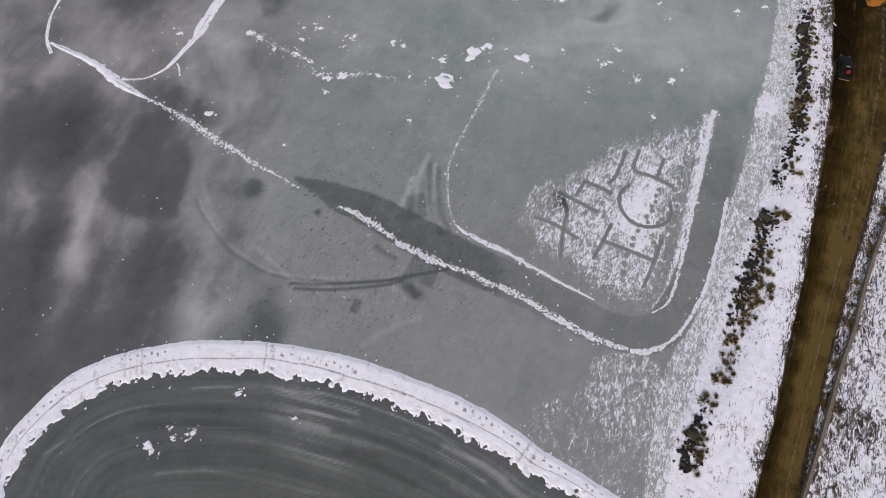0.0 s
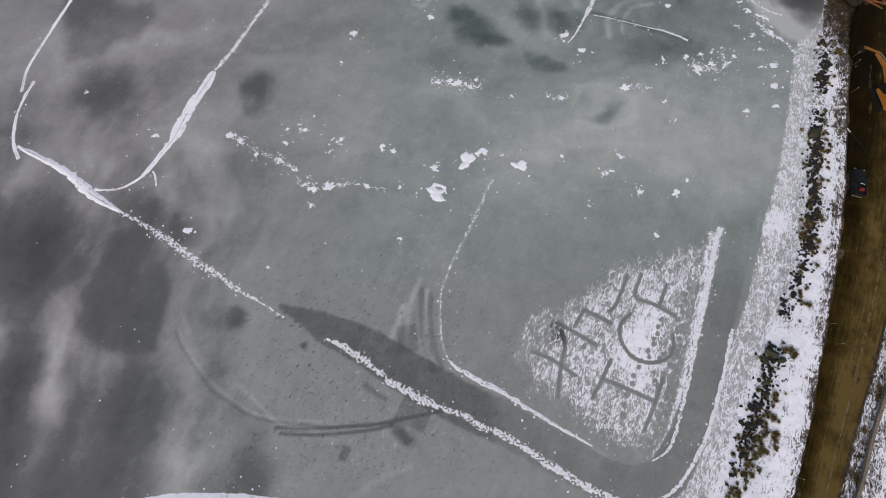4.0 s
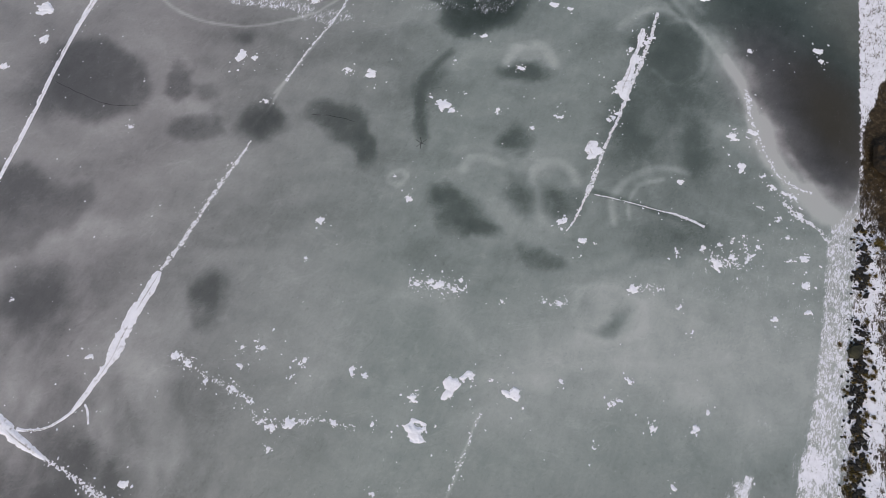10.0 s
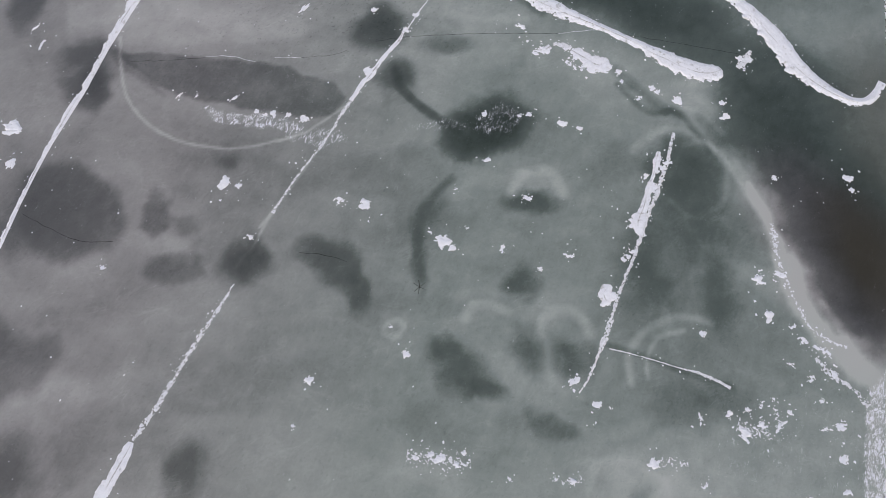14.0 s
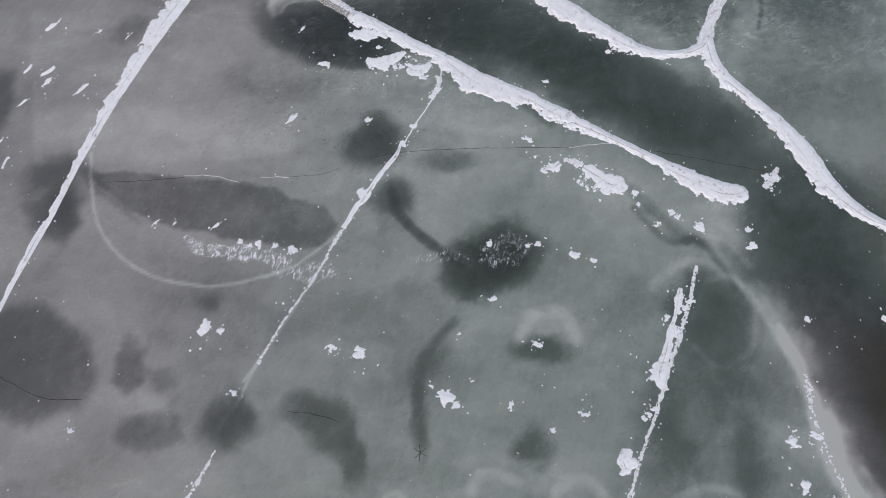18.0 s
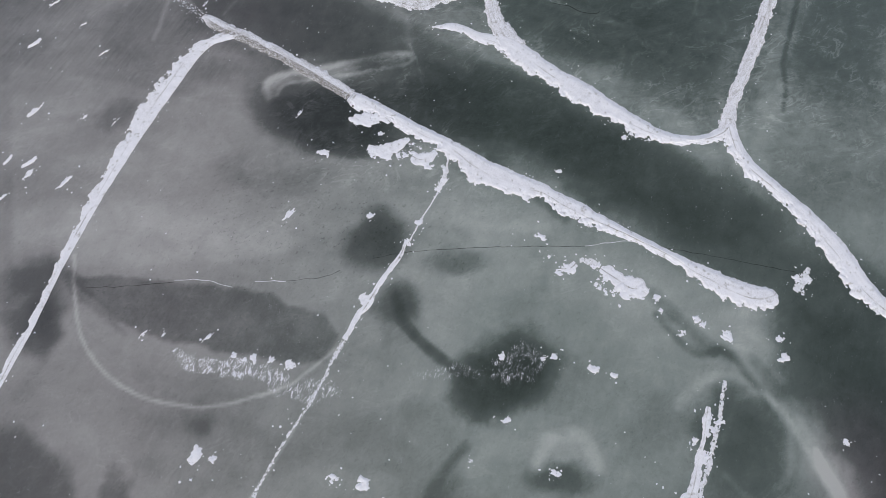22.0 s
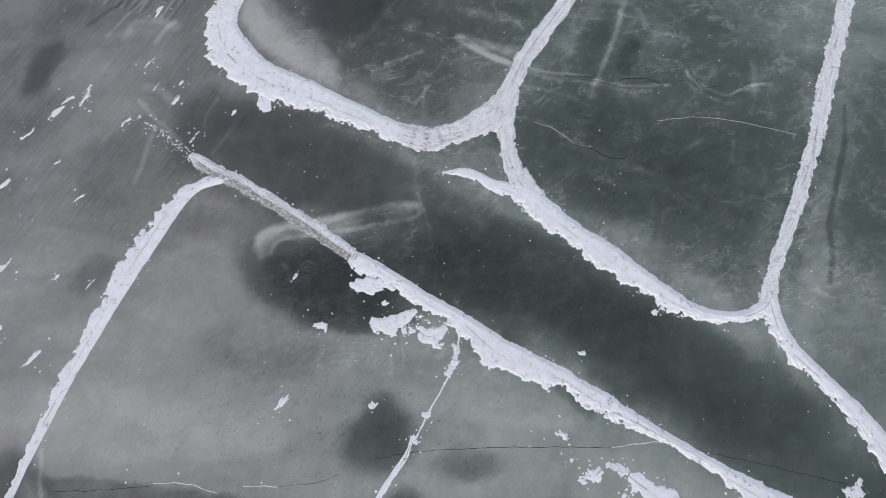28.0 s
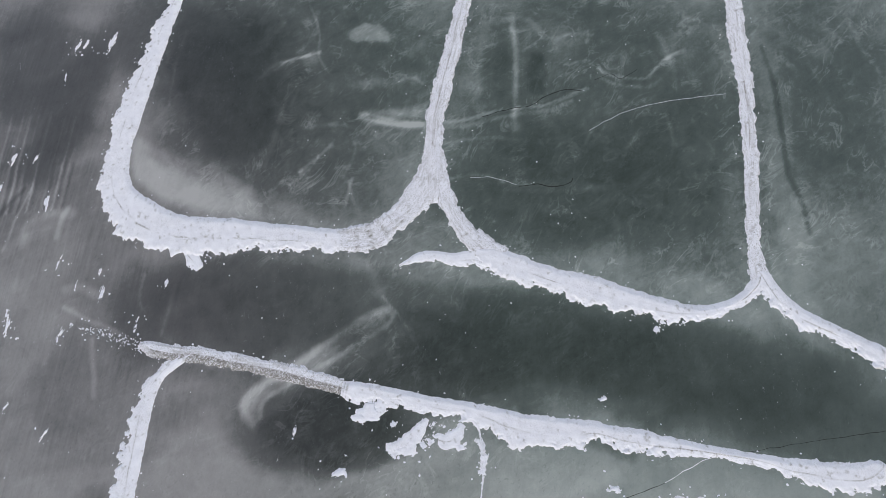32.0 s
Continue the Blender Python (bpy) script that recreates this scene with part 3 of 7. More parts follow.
brush([(16.8, 49.1), (18, 51.4), (21.6, 51.5), (24.5, 49.4), (23.9, 46.6), (20.3, 45.9), (17.3, 46.7)], 0.51, 0.15)
brush([(30.5, 83), (32.7, 86.7), (35.7, 87.4), (37.4, 84.1), (36, 79.3), (32.3, 77.8), (30.3, 80)], 0.45, 0.3)
brush([(-4, 65.6), (-2.8, 66.6), (-1.7, 65.6), (-2.5, 64.5), (-3.9, 65)], 0.38, 0.3)
brush([(44.8, 67.3), (45.9, 65), (46.3, 62.6)], 0.51, 0.5)
brush([(-5.8, 166.7), (-2.6, 167.8), (0.5, 167.5), (2.8, 167)], 0.26, 0.8)
brush([(-3, 162.8), (-5, 160.2), (-6.9, 157.7), (-8.9, 155.7)], 0.26, 0.6)
brush([(-4.9, 152), (-2.8, 152.7), (-0, 153.7)], 0.26, 0.6)
brush([(-1, 145.6), (0, 147.2), (0.9, 148.4)], 0.19, 0.6)
brush([(4.3, 155.8), (7.4, 153.7), (9.8, 152.1), (11.3, 151.6)], 0.32, 0.9)
brush([(3.1, 161.1), (6.7, 160.1), (11, 159.1), (14, 157.8)], 0.9, 0.35)
brush([(5.2, 156.1), (9.1, 154.3), (12.2, 153.3)], 0.77, 0.4)
brush([(-18.1, 168.1), (-16.2, 172.3), (-12.8, 178.5)], 0.19, 0.5)
brush([(27.2, 159.3), (25.3, 154), (21.5, 146.1)], 0.45, 0.5)
brush([(31, 136.8), (32.8, 138.5), (35.1, 139.5)], 0.26, 0.7)
brush([(38.1, 136.5), (38.6, 138.4), (39.1, 140)], 0.26, 0.6)
brush([(28.6, 140.9), (30.1, 142.3), (31.3, 142.7)], 0.19, 0.7)
brush([(14.1, 143), (16.5, 141.7), (17.4, 140.6)], 0.32, 0.45)
brush([(26.5, 136), (29.3, 135)], 0.32, 0.5)
brush([(31.3, 155.5), (33.7, 155.4), (36.2, 154.1)], 0.19, 0.5)
brush([(31, 151.7), (32.5, 151.4), (34.1, 150.9)], 0.19, 0.6)
brush([(43.5, 150.2), (42.8, 146.1), (41.9, 143.1)], 0.51, 0.35)
brush([(4.7, 173.1), (3.3, 169.9), (0, 168.6)], 0.38, 0.35)
brush([(-6.4, 158.3), (-0.5, 157.4), (1.7, 154.8)], 0.64, 0.3)
brush([(-9.3, 151.1), (-6.9, 151.7), (-3.8, 151.9)], 0.32, 0.4)
brush([(12.7, 148.2), (17.3, 146.9), (22.7, 143.9), (27.3, 142.6)], 0.26, 0.4)
brush([(25.9, 96.2), (27.5, 93.9), (29.6, 91.9), (32.8, 91.9), (34.6, 89.2), (35.8, 86.3)], 0.51, -0.5)
brush([(-40.3, 157.5), (-39.1, 159.5), (-36.1, 159.8), (-33.5, 158.7)], 0.77, 0.4)
brush([(-36.2, 156.5), (-35, 158.5), (-33.8, 159.6)], 0.38, 0.5)
brush([(-37.1, 147.1), (-35.5, 145.5), (-33.1, 143.3), (-30.9, 141)], 0.32, 0.5)
brush([(-36.3, 149.2), (-34.5, 148.7), (-32.8, 147.2)], 0.64, 0.4)
brush([(-23.5, 144.2), (-24.8, 142.1), (-26.7, 139.3)], 0.32, 0.5)
brush([(-26.7, 147.2), (-28.1, 144.6), (-27.8, 142.7)], 0.26, 0.5)
brush([(-34.6, 142.2), (-35, 139.1), (-35.7, 135.8)], 0.38, 0.4)
brush([(-29.7, 20.6), (-27.6, 17.3), (-24.3, 13.9), (-19.2, 11.6), (-12.5, 10.6), (-4.8, 11.1)], 0.16, -0.35)
brush([(-29.3, 20.7), (-27.3, 17.6), (-23.9, 14.3), (-18.9, 11.9), (-12.5, 11)], 0.16, 0.25)
brush([(-2.3, 26.4), (-3.5, 23.6), (-3.9, 20.2), (-4.2, 16.8)], 0.38, 0.35)
brush([(-45.9, 159.3), (-42.8, 162.3), (-38.9, 164.7)], 0.32, -0.5)
brush([(-42.9, 157.4), (-40.2, 161.6), (-37.3, 165.2)], 0.19, 0.5)
brush([(-5.8, 170.8), (-3.3, 171.1), (-0.1, 173.4)], 0.38, 0.45)
brush([(-2, 157.2), (2.1, 155.9), (4.3, 153.6)], 0.32, 0.4)
brush([(10.7, 158.3), (12.6, 158.3), (13.6, 156.9)], 0.26, 0.5)
brush([(24.6, 161.6), (29.5, 160), (30.4, 156.8)], 0.51, 0.3)
brush([(24.9, 133.4), (29, 132.9), (33.3, 130)], 0.32, 0.4)
brush([(40.9, 137.1), (41.6, 134.3), (39.6, 132.2)], 0.38, 0.3)

# sharper shapes: clear dark ice, frosted bands, swept arcs
patch([(-39.9, 102.7), (-34.8, 103), (-27.8, 101.8), (-21.4, 101), (-17.2, 100), (-14.3, 98.5), (-10.9, 97.5), (-9.4, 95), (-10.8, 92.6), (-14.7, 92.2), (-18.4, 93.3), (-22.1, 93.9), (-27.2, 95.2), (-31.1, 96.1), (-34.1, 97.8), (-36.5, 99.7), (-39.1, 101.4)], 0.3, 0.35)
patch([(-48.6, 85.2), (-45.8, 86.4), (-42.5, 86.6), (-39.3, 84.6), (-36.4, 82.6), (-35.2, 78.4), (-35.9, 75.4), (-38.2, 75.4), (-41.1, 73.6), (-44.8, 75.2), (-48.2, 78.8)], 0.36, 1.0)
patch([(-46.5, 82.5), (-42, 84.5), (-38, 81), (-38.5, 77.5), (-43, 77.5)], 0.07, 1.5)
patch([(-46.8, 99.3), (-44.3, 100.1), (-41.6, 99.6), (-40.4, 96.3), (-41.4, 93.7), (-43.9, 94.2), (-46.4, 96.1)], 0.3, 0.9)
patch([(-39.4, 31.9), (-36.9, 32.4), (-35.1, 32.6), (-32.2, 28.9), (-31.3, 25.4), (-31.5, 21.4), (-31.5, 18.8), (-34.4, 18.2), (-37.7, 18.8), (-40.8, 20.5), (-41, 25), (-39.9, 28)], 0.3, 0.8)
patch([(-57.1, 33.6), (-52.7, 33.5), (-47.2, 32.8), (-44.3, 28), (-46, 22.4), (-49.2, 21.7), (-53.8, 23.2)], 0.2, 1.5)
patch([(-18.8, 125.5), (-15.8, 126.2), (-10.3, 125.9), (-7.4, 123.2), (-3.9, 119.9), (-0.6, 118), (-3.2, 117.1), (-8.4, 116.7), (-12.1, 118.1), (-15.3, 120.3), (-17.5, 123)], 0.34, 0.7)
patch([(-0.3, 136.5), (3.7, 132.9), (10.7, 129.1), (20.4, 122.5), (26.2, 117.7), (35.3, 115.2), (38.1, 114.5), (40.6, 107.5), (42.6, 101.2), (38.2, 102), (27.2, 105.1), (15.9, 112.3), (6.6, 117.2), (2.4, 122.1), (0.4, 128.6)], 0.22, 1.2)
patch([(-27, 141), (-21, 145.1), (-11.5, 143), (-2.2, 139.7), (-0.3, 136.5), (-0.3, 131.8), (-6.4, 131.4), (-13.3, 129), (-19.3, 132.3), (-24.7, 135.2)], -0.14, 0.5)
patch([(-12.3, 182.8), (-3.7, 174.2), (-3.1, 166.5), (-7.4, 157.2), (-11.1, 156.1), (-15.8, 159.5), (-16.3, 167.9), (-15.5, 175.8)], 0.22, 0.9)
patch([(-24, 166), (-19.7, 161.2), (-14.4, 157.7), (-11.3, 152.4), (-11, 148), (-17.5, 152), (-22.6, 156.1), (-25.2, 160.4)], -0.24, 0.8)
patch([(22.9, 158.5), (25.9, 157.5), (22.1, 150.1), (19.5, 151.6)], 0.16, 0.4)
patch([(27.5, 155.4), (29.6, 154.8), (27, 149.4), (25, 150)], 0.2, 0.4)
patch([(-38.1, 189.8), (-29.2, 187.6), (-22.7, 181.2), (-26.6, 175.4), (-31.5, 167.7), (-37.6, 164.4), (-42.1, 165.6)], 0.14, 0.9)
patch([(-54.6, 132.7), (-38.3, 128.7), (-30.8, 126.6), (-23.7, 124.2), (-18, 121.1), (-12.5, 118.1), (-6.5, 116.4), (1.4, 116.7), (5.2, 113.7), (15.5, 109), (15.3, 105.8), (-6.3, 108.6), (-18.6, 104.2), (-39.8, 104.1), (-47.4, 104.4)], -0.09, 0.6)
patch([(-19.8, 126.3), (-19.8, 128.3), (-18.3, 129.8), (-13.4, 130.3), (-7.8, 131.4), (-3.5, 132.5), (-0.8, 132.3), (-0.1, 130.8), (-3.4, 128.9), (-9, 127.8), (-13.2, 127.3), (-16.8, 127.5), (-17.8, 126.5), (-18.5, 125)], -0.15, 0.35)
patch([(2.7, 134.1), (11.1, 130.3), (19.3, 124.6), (24.7, 119), (20.4, 117.5), (11.6, 119.5), (4.4, 123.4), (1.7, 129.1)], 0.1, 1.5)
patch([(41.5, 90.6), (44.5, 89.2), (48.7, 81.2), (48.4, 74.9), (50.1, 69.5), (51.7, 68.2), (55.7, 81.1), (52.8, 86.4), (48.7, 90.8)], 0.16, 2.5)
patch([(-53, 67.5), (-49, 68.6), (-43.9, 65.1), (-40.4, 65.6), (-39.3, 62.8), (-41.2, 59.7), (-44, 59), (-45.5, 57), (-50.1, 56.2)], 0.3, 1.0)
patch([(-48, 54.8), (-41.2, 56.1), (-40.1, 50.9), (-44.2, 48.7), (-47.8, 50)], 0.13, 1.2)
patch([(-33.1, 81), (-32.2, 83.3), (-30, 81.2), (-29.7, 77.7), (-31.6, 76.5), (-32.9, 78)], 0.28, 0.6)
patch([(-29.5, 78.8), (-27, 79.3), (-26.1, 77.5), (-28, 77)], 0.16, 0.6)
patch([(-31.2, 74.3), (-28.8, 74.8), (-25.3, 74.2), (-24.7, 72), (-27.9, 70.7), (-30.7, 71.6), (-31.8, 72.9)], 0.24, 0.6)
patch([(-29.9, 76.8), (-27, 76.5), (-26.3, 73.5), (-28.6, 73.4)], -0.12, 0.6)
patch([(-22, 9.1), (-19.1, 9.8), (-17.5, 6.6), (-17.8, 4.3), (-20.7, 4.1)], 0.18, 1.2)
brush([(-19.3, 125.5), (-19.7, 127.4), (-18.8, 129), (-16.2, 129.6), (-12, 130.2), (-7.8, 131.1), (-3.5, 131.9), (-0.8, 131.7)], 0.55, 0.85)
brush([(-18.1, 126.3), (-17.4, 127.7), (-13.3, 128.4), (-9.1, 128.8), (-4.9, 129.6), (-1, 130.2), (-0.3, 131)], 0.35, 0.7)
brush([(-18.8, 126.4), (-18.3, 128.3), (-14.7, 129.1), (-10.5, 129.5), (-6.3, 130.4), (-2.1, 131)], 0.7, 0.45)
brush([(4.8, 156.4), (7.7, 154), (11.3, 151.7), (15.9, 150.1), (20.8, 149.3), (24.8, 147.9), (28.4, 147.6), (32.1, 147.4)], 0.28, 0.8)
brush([(5, 154.8), (9.9, 151.8), (16.3, 149.2), (21.8, 148), (25.8, 146.9), (29.5, 146.8)], 0.35, 0.5)
brush([(34.6, 149.4), (36.3, 147.4), (38.8, 145.8), (40.4, 146), (42.6, 147.2), (45.3, 147.4)], 0.22, 0.9)
brush([(34.4, 148.1), (36, 146.2), (38.6, 144.7), (40.6, 145)], 0.3, 0.5)
brush([(28.1, 161.1), (26.5, 156.3), (24.1, 151.3), (22.1, 145.9)], 0.5, 0.4)
brush([(34.1, 91.8), (36, 88.5), (37.6, 85.3), (39.3, 81.8), (40.8, 77.8), (41.4, 74.5)], 0.9, 0.45)
brush([(41.7, 74.5), (42, 70.3), (43.1, 66.2), (44.7, 63.5), (47, 62.6), (50, 63.8)], 1.3, 0.6)
brush([(39.7, 81.8), (40.9, 77.3), (41.4, 73.7), (42.3, 69.6), (43.5, 65.7)], 0.35, 0.8)
brush([(52.7, 138.9), (50, 133.1), (48.1, 128), (47.1, 123.3), (46.1, 121.1)], 0.35, -0.7)
brush([(54, 143.9), (52.4, 138.3), (50.2, 133)], 0.3, -0.5)
brush([(26.6, 86.6), (28.9, 88.5), (31.7, 89.4), (34.1, 88.6), (36.2, 86.4)], 0.6, 0.3)
brush([(22.6, 59.2), (22.7, 62.1), (24.2, 64.3), (26.8, 65.7), (29.9, 66.1), (32.3, 65.3)], 0.5, 0.4)
brush([(24.5, 59.6), (24.6, 61.9), (26.3, 63.9), (29.2, 64.6)], 0.3, 0.35)
brush([(11.4, 81.5), (12.5, 83.5), (14.6, 84.2), (16.5, 83.5), (17.2, 81.1)], 0.8, 0.35)
brush([(13.4, 64.6), (14.1, 66.6), (16.2, 67.1), (18, 66.3), (18.8, 64.6)], 0.7, 0.35)
brush([(15.5, 8.6), (18.2, 7.3), (21.1, 7.3), (23.3, 8.6)], 0.15, 0.5)
brush([(16.5, 7.9), (18.7, 6.7), (21.3, 6.8), (23.5, 8.1)], 0.12, 0.5)
brush([(43, 71.2), (44.4, 66.8), (46.7, 61.1), (49.2, 59)], 1.6, 0.5)
brush([(-21.1, 72.7), (-20.2, 74.3), (-19.1, 76.2), (-17.5, 79.4)], 0.2, 0.5)
brush([(-18.8, 77.7), (-16.3, 81.3), (-14.5, 84.4), (-12.8, 87.1)], 0.2, 0.5)
brush([(5.1, 66.3), (6.1, 67.7), (8.1, 67.9), (9.8, 67)], 0.6, 0.3)
VEIN[:] *= 1 - 0.75 * area([(-12.3, 182.8), (-3.7, 174.2), (-3.1, 166.5), (-7.4, 157.2), (-11.1, 156.1), (-15.8, 159.5), (-16.3, 167.9), (-15.5, 175.8)], 1.0)
VEIN[:] *= 1 - 0.75 * area([(-27, 141), (-21, 145.1), (-11.5, 143), (-2.2, 139.7), (-0.3, 136.5), (-0.3, 131.8), (-6.4, 131.4), (-13.3, 129), (-19.3, 132.3), (-24.7, 135.2)], 1.0)
VEIN[:] *= 1 - 0.4 * area([(-0.3, 136.5), (3.7, 132.9), (10.7, 129.1), (20.4, 122.5), (26.2, 117.7), (35.3, 115.2), (38.1, 114.5), (40.6, 107.5), (42.6, 101.2), (38.2, 102), (27.2, 105.1), (15.9, 112.3), (6.6, 117.2), (2.4, 122.1), (0.4, 128.6)], 2.0)

# parallel scrape marks west of the northern bank
for k in range(11):
    s = k / 10 + 0.03 * math.sin(5.0 * k)
    marks = [(x0 + s * (x1 - x0), y0 + s * (y1 - y0)) for (x0, y0), (x1, y1) in zip([(-48.7, 164.5), (-45.9, 170.9), (-42.6, 178.6)], [(-34.9, 159.9), (-32.5, 165.3), (-29.7, 171)])]
    brush(marks, 0.17, 0.5 + 0.2 * math.sin(3.0 * k))
    brush([(x + 0.5, y) for x, y in marks[:2]], 0.22, -0.35)

# pale frosted rim of the bay
patch([(37.5, 85.1), (39, 81.3), (41.2, 79.2), (41.9, 75), (42.2, 69.6), (44.2, 65.1), (46.9, 61.8), (49.1, 58.9), (47.8, 57.8), (45.6, 59.4), (43.1, 61.8), (41.2, 66.8), (40.5, 73.7), (39.9, 78.4), (39, 81.5)], -0.24, 0.6)
brush([(0.6, 17.6), (0, 19.9), (-0.1, 23), (0.1, 25.2), (1, 27.9), (2.1, 30.2), (3.3, 32.5), (4.7, 35.3), (6.3, 38.7)], 0.16, 0.4)
patch([(42.8, 72.2), (44.7, 66.7), (47.4, 62.3), (50.4, 59.7), (52.4, 62.2), (49.8, 66.6), (48, 72.1)], -0.2, 3.0)

# veins, scratches and mottling of the northern ice
patch([(36.1, 131.5), (39.7, 130.3), (37.4, 124.9), (34, 125.2)], 0.14, 1)
patch([(22.7, 135), (25.6, 132.2), (26.4, 129.6), (22.9, 129.8), (20.4, 131.8)], 0.12, 0.8)
patch([(22.2, 164.9), (24.6, 162.9), (20, 154.1), (16.5, 153.2)], 0.08, 0.8)
patch([(-13.5, 183.9), (-0.3, 177.6), (4.9, 173.1), (3.8, 169.7), (0.7, 169.8), (-3.3, 173), (-7.7, 174.3), (-12.6, 177.9)], -0.08, 1)
patch([(0.4, 169), (4.5, 166.6), (2.6, 163.4), (0, 165)], -0.11, 0.6)
patch([(4.7, 162.5), (8.9, 161), (8, 158.8), (4.4, 159.5)], -0.08, 0.8)
patch([(8.6, 160.3), (14.1, 158.6), (13.4, 155.9), (8.9, 157.1)], -0.09, 0.8)
patch([(-6.4, 156.7), (-1.4, 158.3), (-0.5, 154.1), (-2.1, 151.6), (-6.5, 151.9)], -0.08, 0.8)
patch([(46.8, 140.2), (42.7, 130.3), (38.4, 122.8), (36.2, 124), (42.7, 134.2)], -0.09, 1.5)
patch([(30, 161), (34.1, 159.7), (35.6, 154.4), (31.4, 153.8), (27.9, 156.1)], -0.08, 1.0)
patch([(35.1, 160.1), (41.4, 156.7), (45.6, 151.5), (42.1, 149.1), (37.7, 152.4), (35.7, 156.2)], 0.08, 1.0)
patch([(-18.3, 124.9), (-13.8, 125.5), (-8.5, 123.3), (-5.9, 118.9), (-7.1, 116.8), (-13.4, 117.1), (-17.4, 120.4)], 0.14, 0.8)
patch([(-6.7, 126.2), (-3.4, 127.8), (-0.2, 126.3), (2.4, 123.6), (0.4, 123), (-3.4, 124.5)], 0.12, 0.8)
patch([(2.9, 121.1), (6.8, 122.2), (8, 119.7), (6, 117.9), (3.5, 118.6)], 0.1, 0.6)
patch([(8.9, 113.7), (12.6, 114.7), (15.6, 113.5), (18.6, 112.9), (14.8, 110.7), (11.8, 111.3)], -0.09, 0.8)
patch([(3.2, 129.6), (9.6, 127.4), (13.3, 124), (9.4, 123.4), (4.4, 126.2)], 0.08, 0.8)
brush([(-5.4, 166.6), (-3.3, 167), (-1.1, 167.8), (1.5, 167.3)], 0.2, 0.6)
brush([(4.1, 174.5), (3.8, 169.7), (2.5, 166.6), (3.1, 163.6)], 0.22, 0.4)
brush([(-5.6, 165.8), (-4.8, 161.9), (-3.7, 160.6), (-1.4, 163)], 0.2, 0.35)
brush([(-4.5, 160.5), (-6, 158.2), (-7.8, 156.1), (-9, 154.6)], 0.28, 0.5)
brush([(-6.8, 150.9), (-3.5, 151.8), (-2, 153.1)], 0.14, 0.5)
brush([(-0.1, 149.1), (2.5, 152), (2.5, 156.1)], 0.2, 0.3)
brush([(0.3, 148.2), (-0, 145.3)], 0.22, 0.35)
brush([(4.2, 156.7), (5.2, 155.3), (7.4, 153.3), (11.3, 151.5)], 0.25, 0.45)
brush([(5.5, 156.1), (9.3, 154.1), (11.7, 152.6)], 0.6, 0.25)
brush([(11.5, 143.3), (13.6, 143.1), (15.9, 141.9), (17.5, 140.5)], 0.18, 0.4)
brush([(17.1, 139.7), (19.9, 138.1), (23.6, 136.6), (26.6, 135.5), (30.4, 134.4)], 0.35, 0.35)
brush([(22.6, 134.7), (23, 133.4), (23.3, 132.6)], 0.12, 0.4)
brush([(25.5, 129.3), (28.7, 130), (31.3, 129.4), (34, 131.8), (34.1, 133.3)], 0.28, 0.28)
brush([(31.6, 138.1), (33.6, 139), (34.7, 139.7)], 0.14, 0.45)
brush([(38.7, 138.9), (37.6, 136.2), (36.6, 135.1)], 0.14, 0.4)
brush([(22.6, 143.6), (26.4, 142.2), (30.1, 142.1), (30.7, 140.5)], 0.16, 0.35)
brush([(30.3, 156.3), (33.1, 155.7), (37.2, 154.5)], 0.18, 0.3)
brush([(31.2, 151.7), (33.4, 151.5)], 0.12, 0.4)
brush([(58, 141.6), (57.6, 136.9), (56.9, 132.4)], 0.35, 0.25)
brush([(65, 142.3), (64.5, 138.1), (64.5, 134.7)], 0.28, 0.25)
brush([(20.9, 149.4), (23.5, 148.6), (27, 147.9), (29.5, 148.2), (32.8, 147.4)], 0.12, -0.5)
brush([(24.9, 159.9), (22.6, 155.5), (20.3, 151)], 0.1, 0.3)
brush([(-16.7, 170.7), (-14.4, 176.3), (-11.1, 178.6)], 0.14, 0.4)
brush([(-17.8, 162.5), (-15.4, 168.4), (-13.9, 172.3)], 0.1, 0.35)
brush([(-0.8, 133.3), (0.5, 129), (1.1, 125), (2.3, 122.4)], 0.14, 0.4)
brush([(7, 126.1), (10.8, 124.7), (14.6, 123.9)], 0.14, 0.3)
brush([(29.6, 137.3), (32.6, 138.8), (34.2, 139.5)], 0.14, 0.4)
brush([(29.5, 140.8), (31, 141.6), (31.9, 142.4)], 0.18, 0.4)
patch([(37.9, 102.6), (46, 97.8), (53.9, 91.4), (52.9, 82.6), (50, 76.6), (43.9, 69), (38.8, 69.3), (37.4, 77.6), (36.7, 86.4), (35.9, 92.7)], -0.19, 5.0)
patch([(51.2, 80.2), (55.1, 78.4), (54.3, 70), (51.4, 63.9), (48.1, 64.7), (46.7, 71.6), (47.5, 78.3)], 0.22, 3.0)
patch([(33.5, 92.3), (35.4, 91.7), (38.1, 87), (40.1, 80.8), (41.1, 75.9), (40.6, 69.2), (42.8, 69), (43.6, 74.8), (42.8, 82.2), (40.7, 86.9), (38.9, 91.3), (36.2, 94.3)], -0.08, 0.7)
patch([(-41.3, 103.7), (-39.4, 103.3), (-38, 101.3), (-35, 98.7), (-33.1, 96), (-37, 98.8), (-40.5, 101.3)], 0.2, 0.4)
patch([(1, 119.4), (8.9, 123.4), (11.1, 120), (7.8, 117.9)], 0.1, 0.6)
patch([(10.6, 118.5), (17.2, 116.3), (21.7, 111.5), (16.7, 113.1), (11.7, 115.4)], -0.12, 0.7)
patch([(17.4, 118.1), (24.1, 117.2), (27.1, 113), (22, 113.4)], 0.1, 0.6)
patch([(22.8, 110.6), (31.6, 108.3), (43.9, 107.9), (42.2, 101.2), (30.7, 103.5), (25.2, 106.5)], -0.07, 1.5)
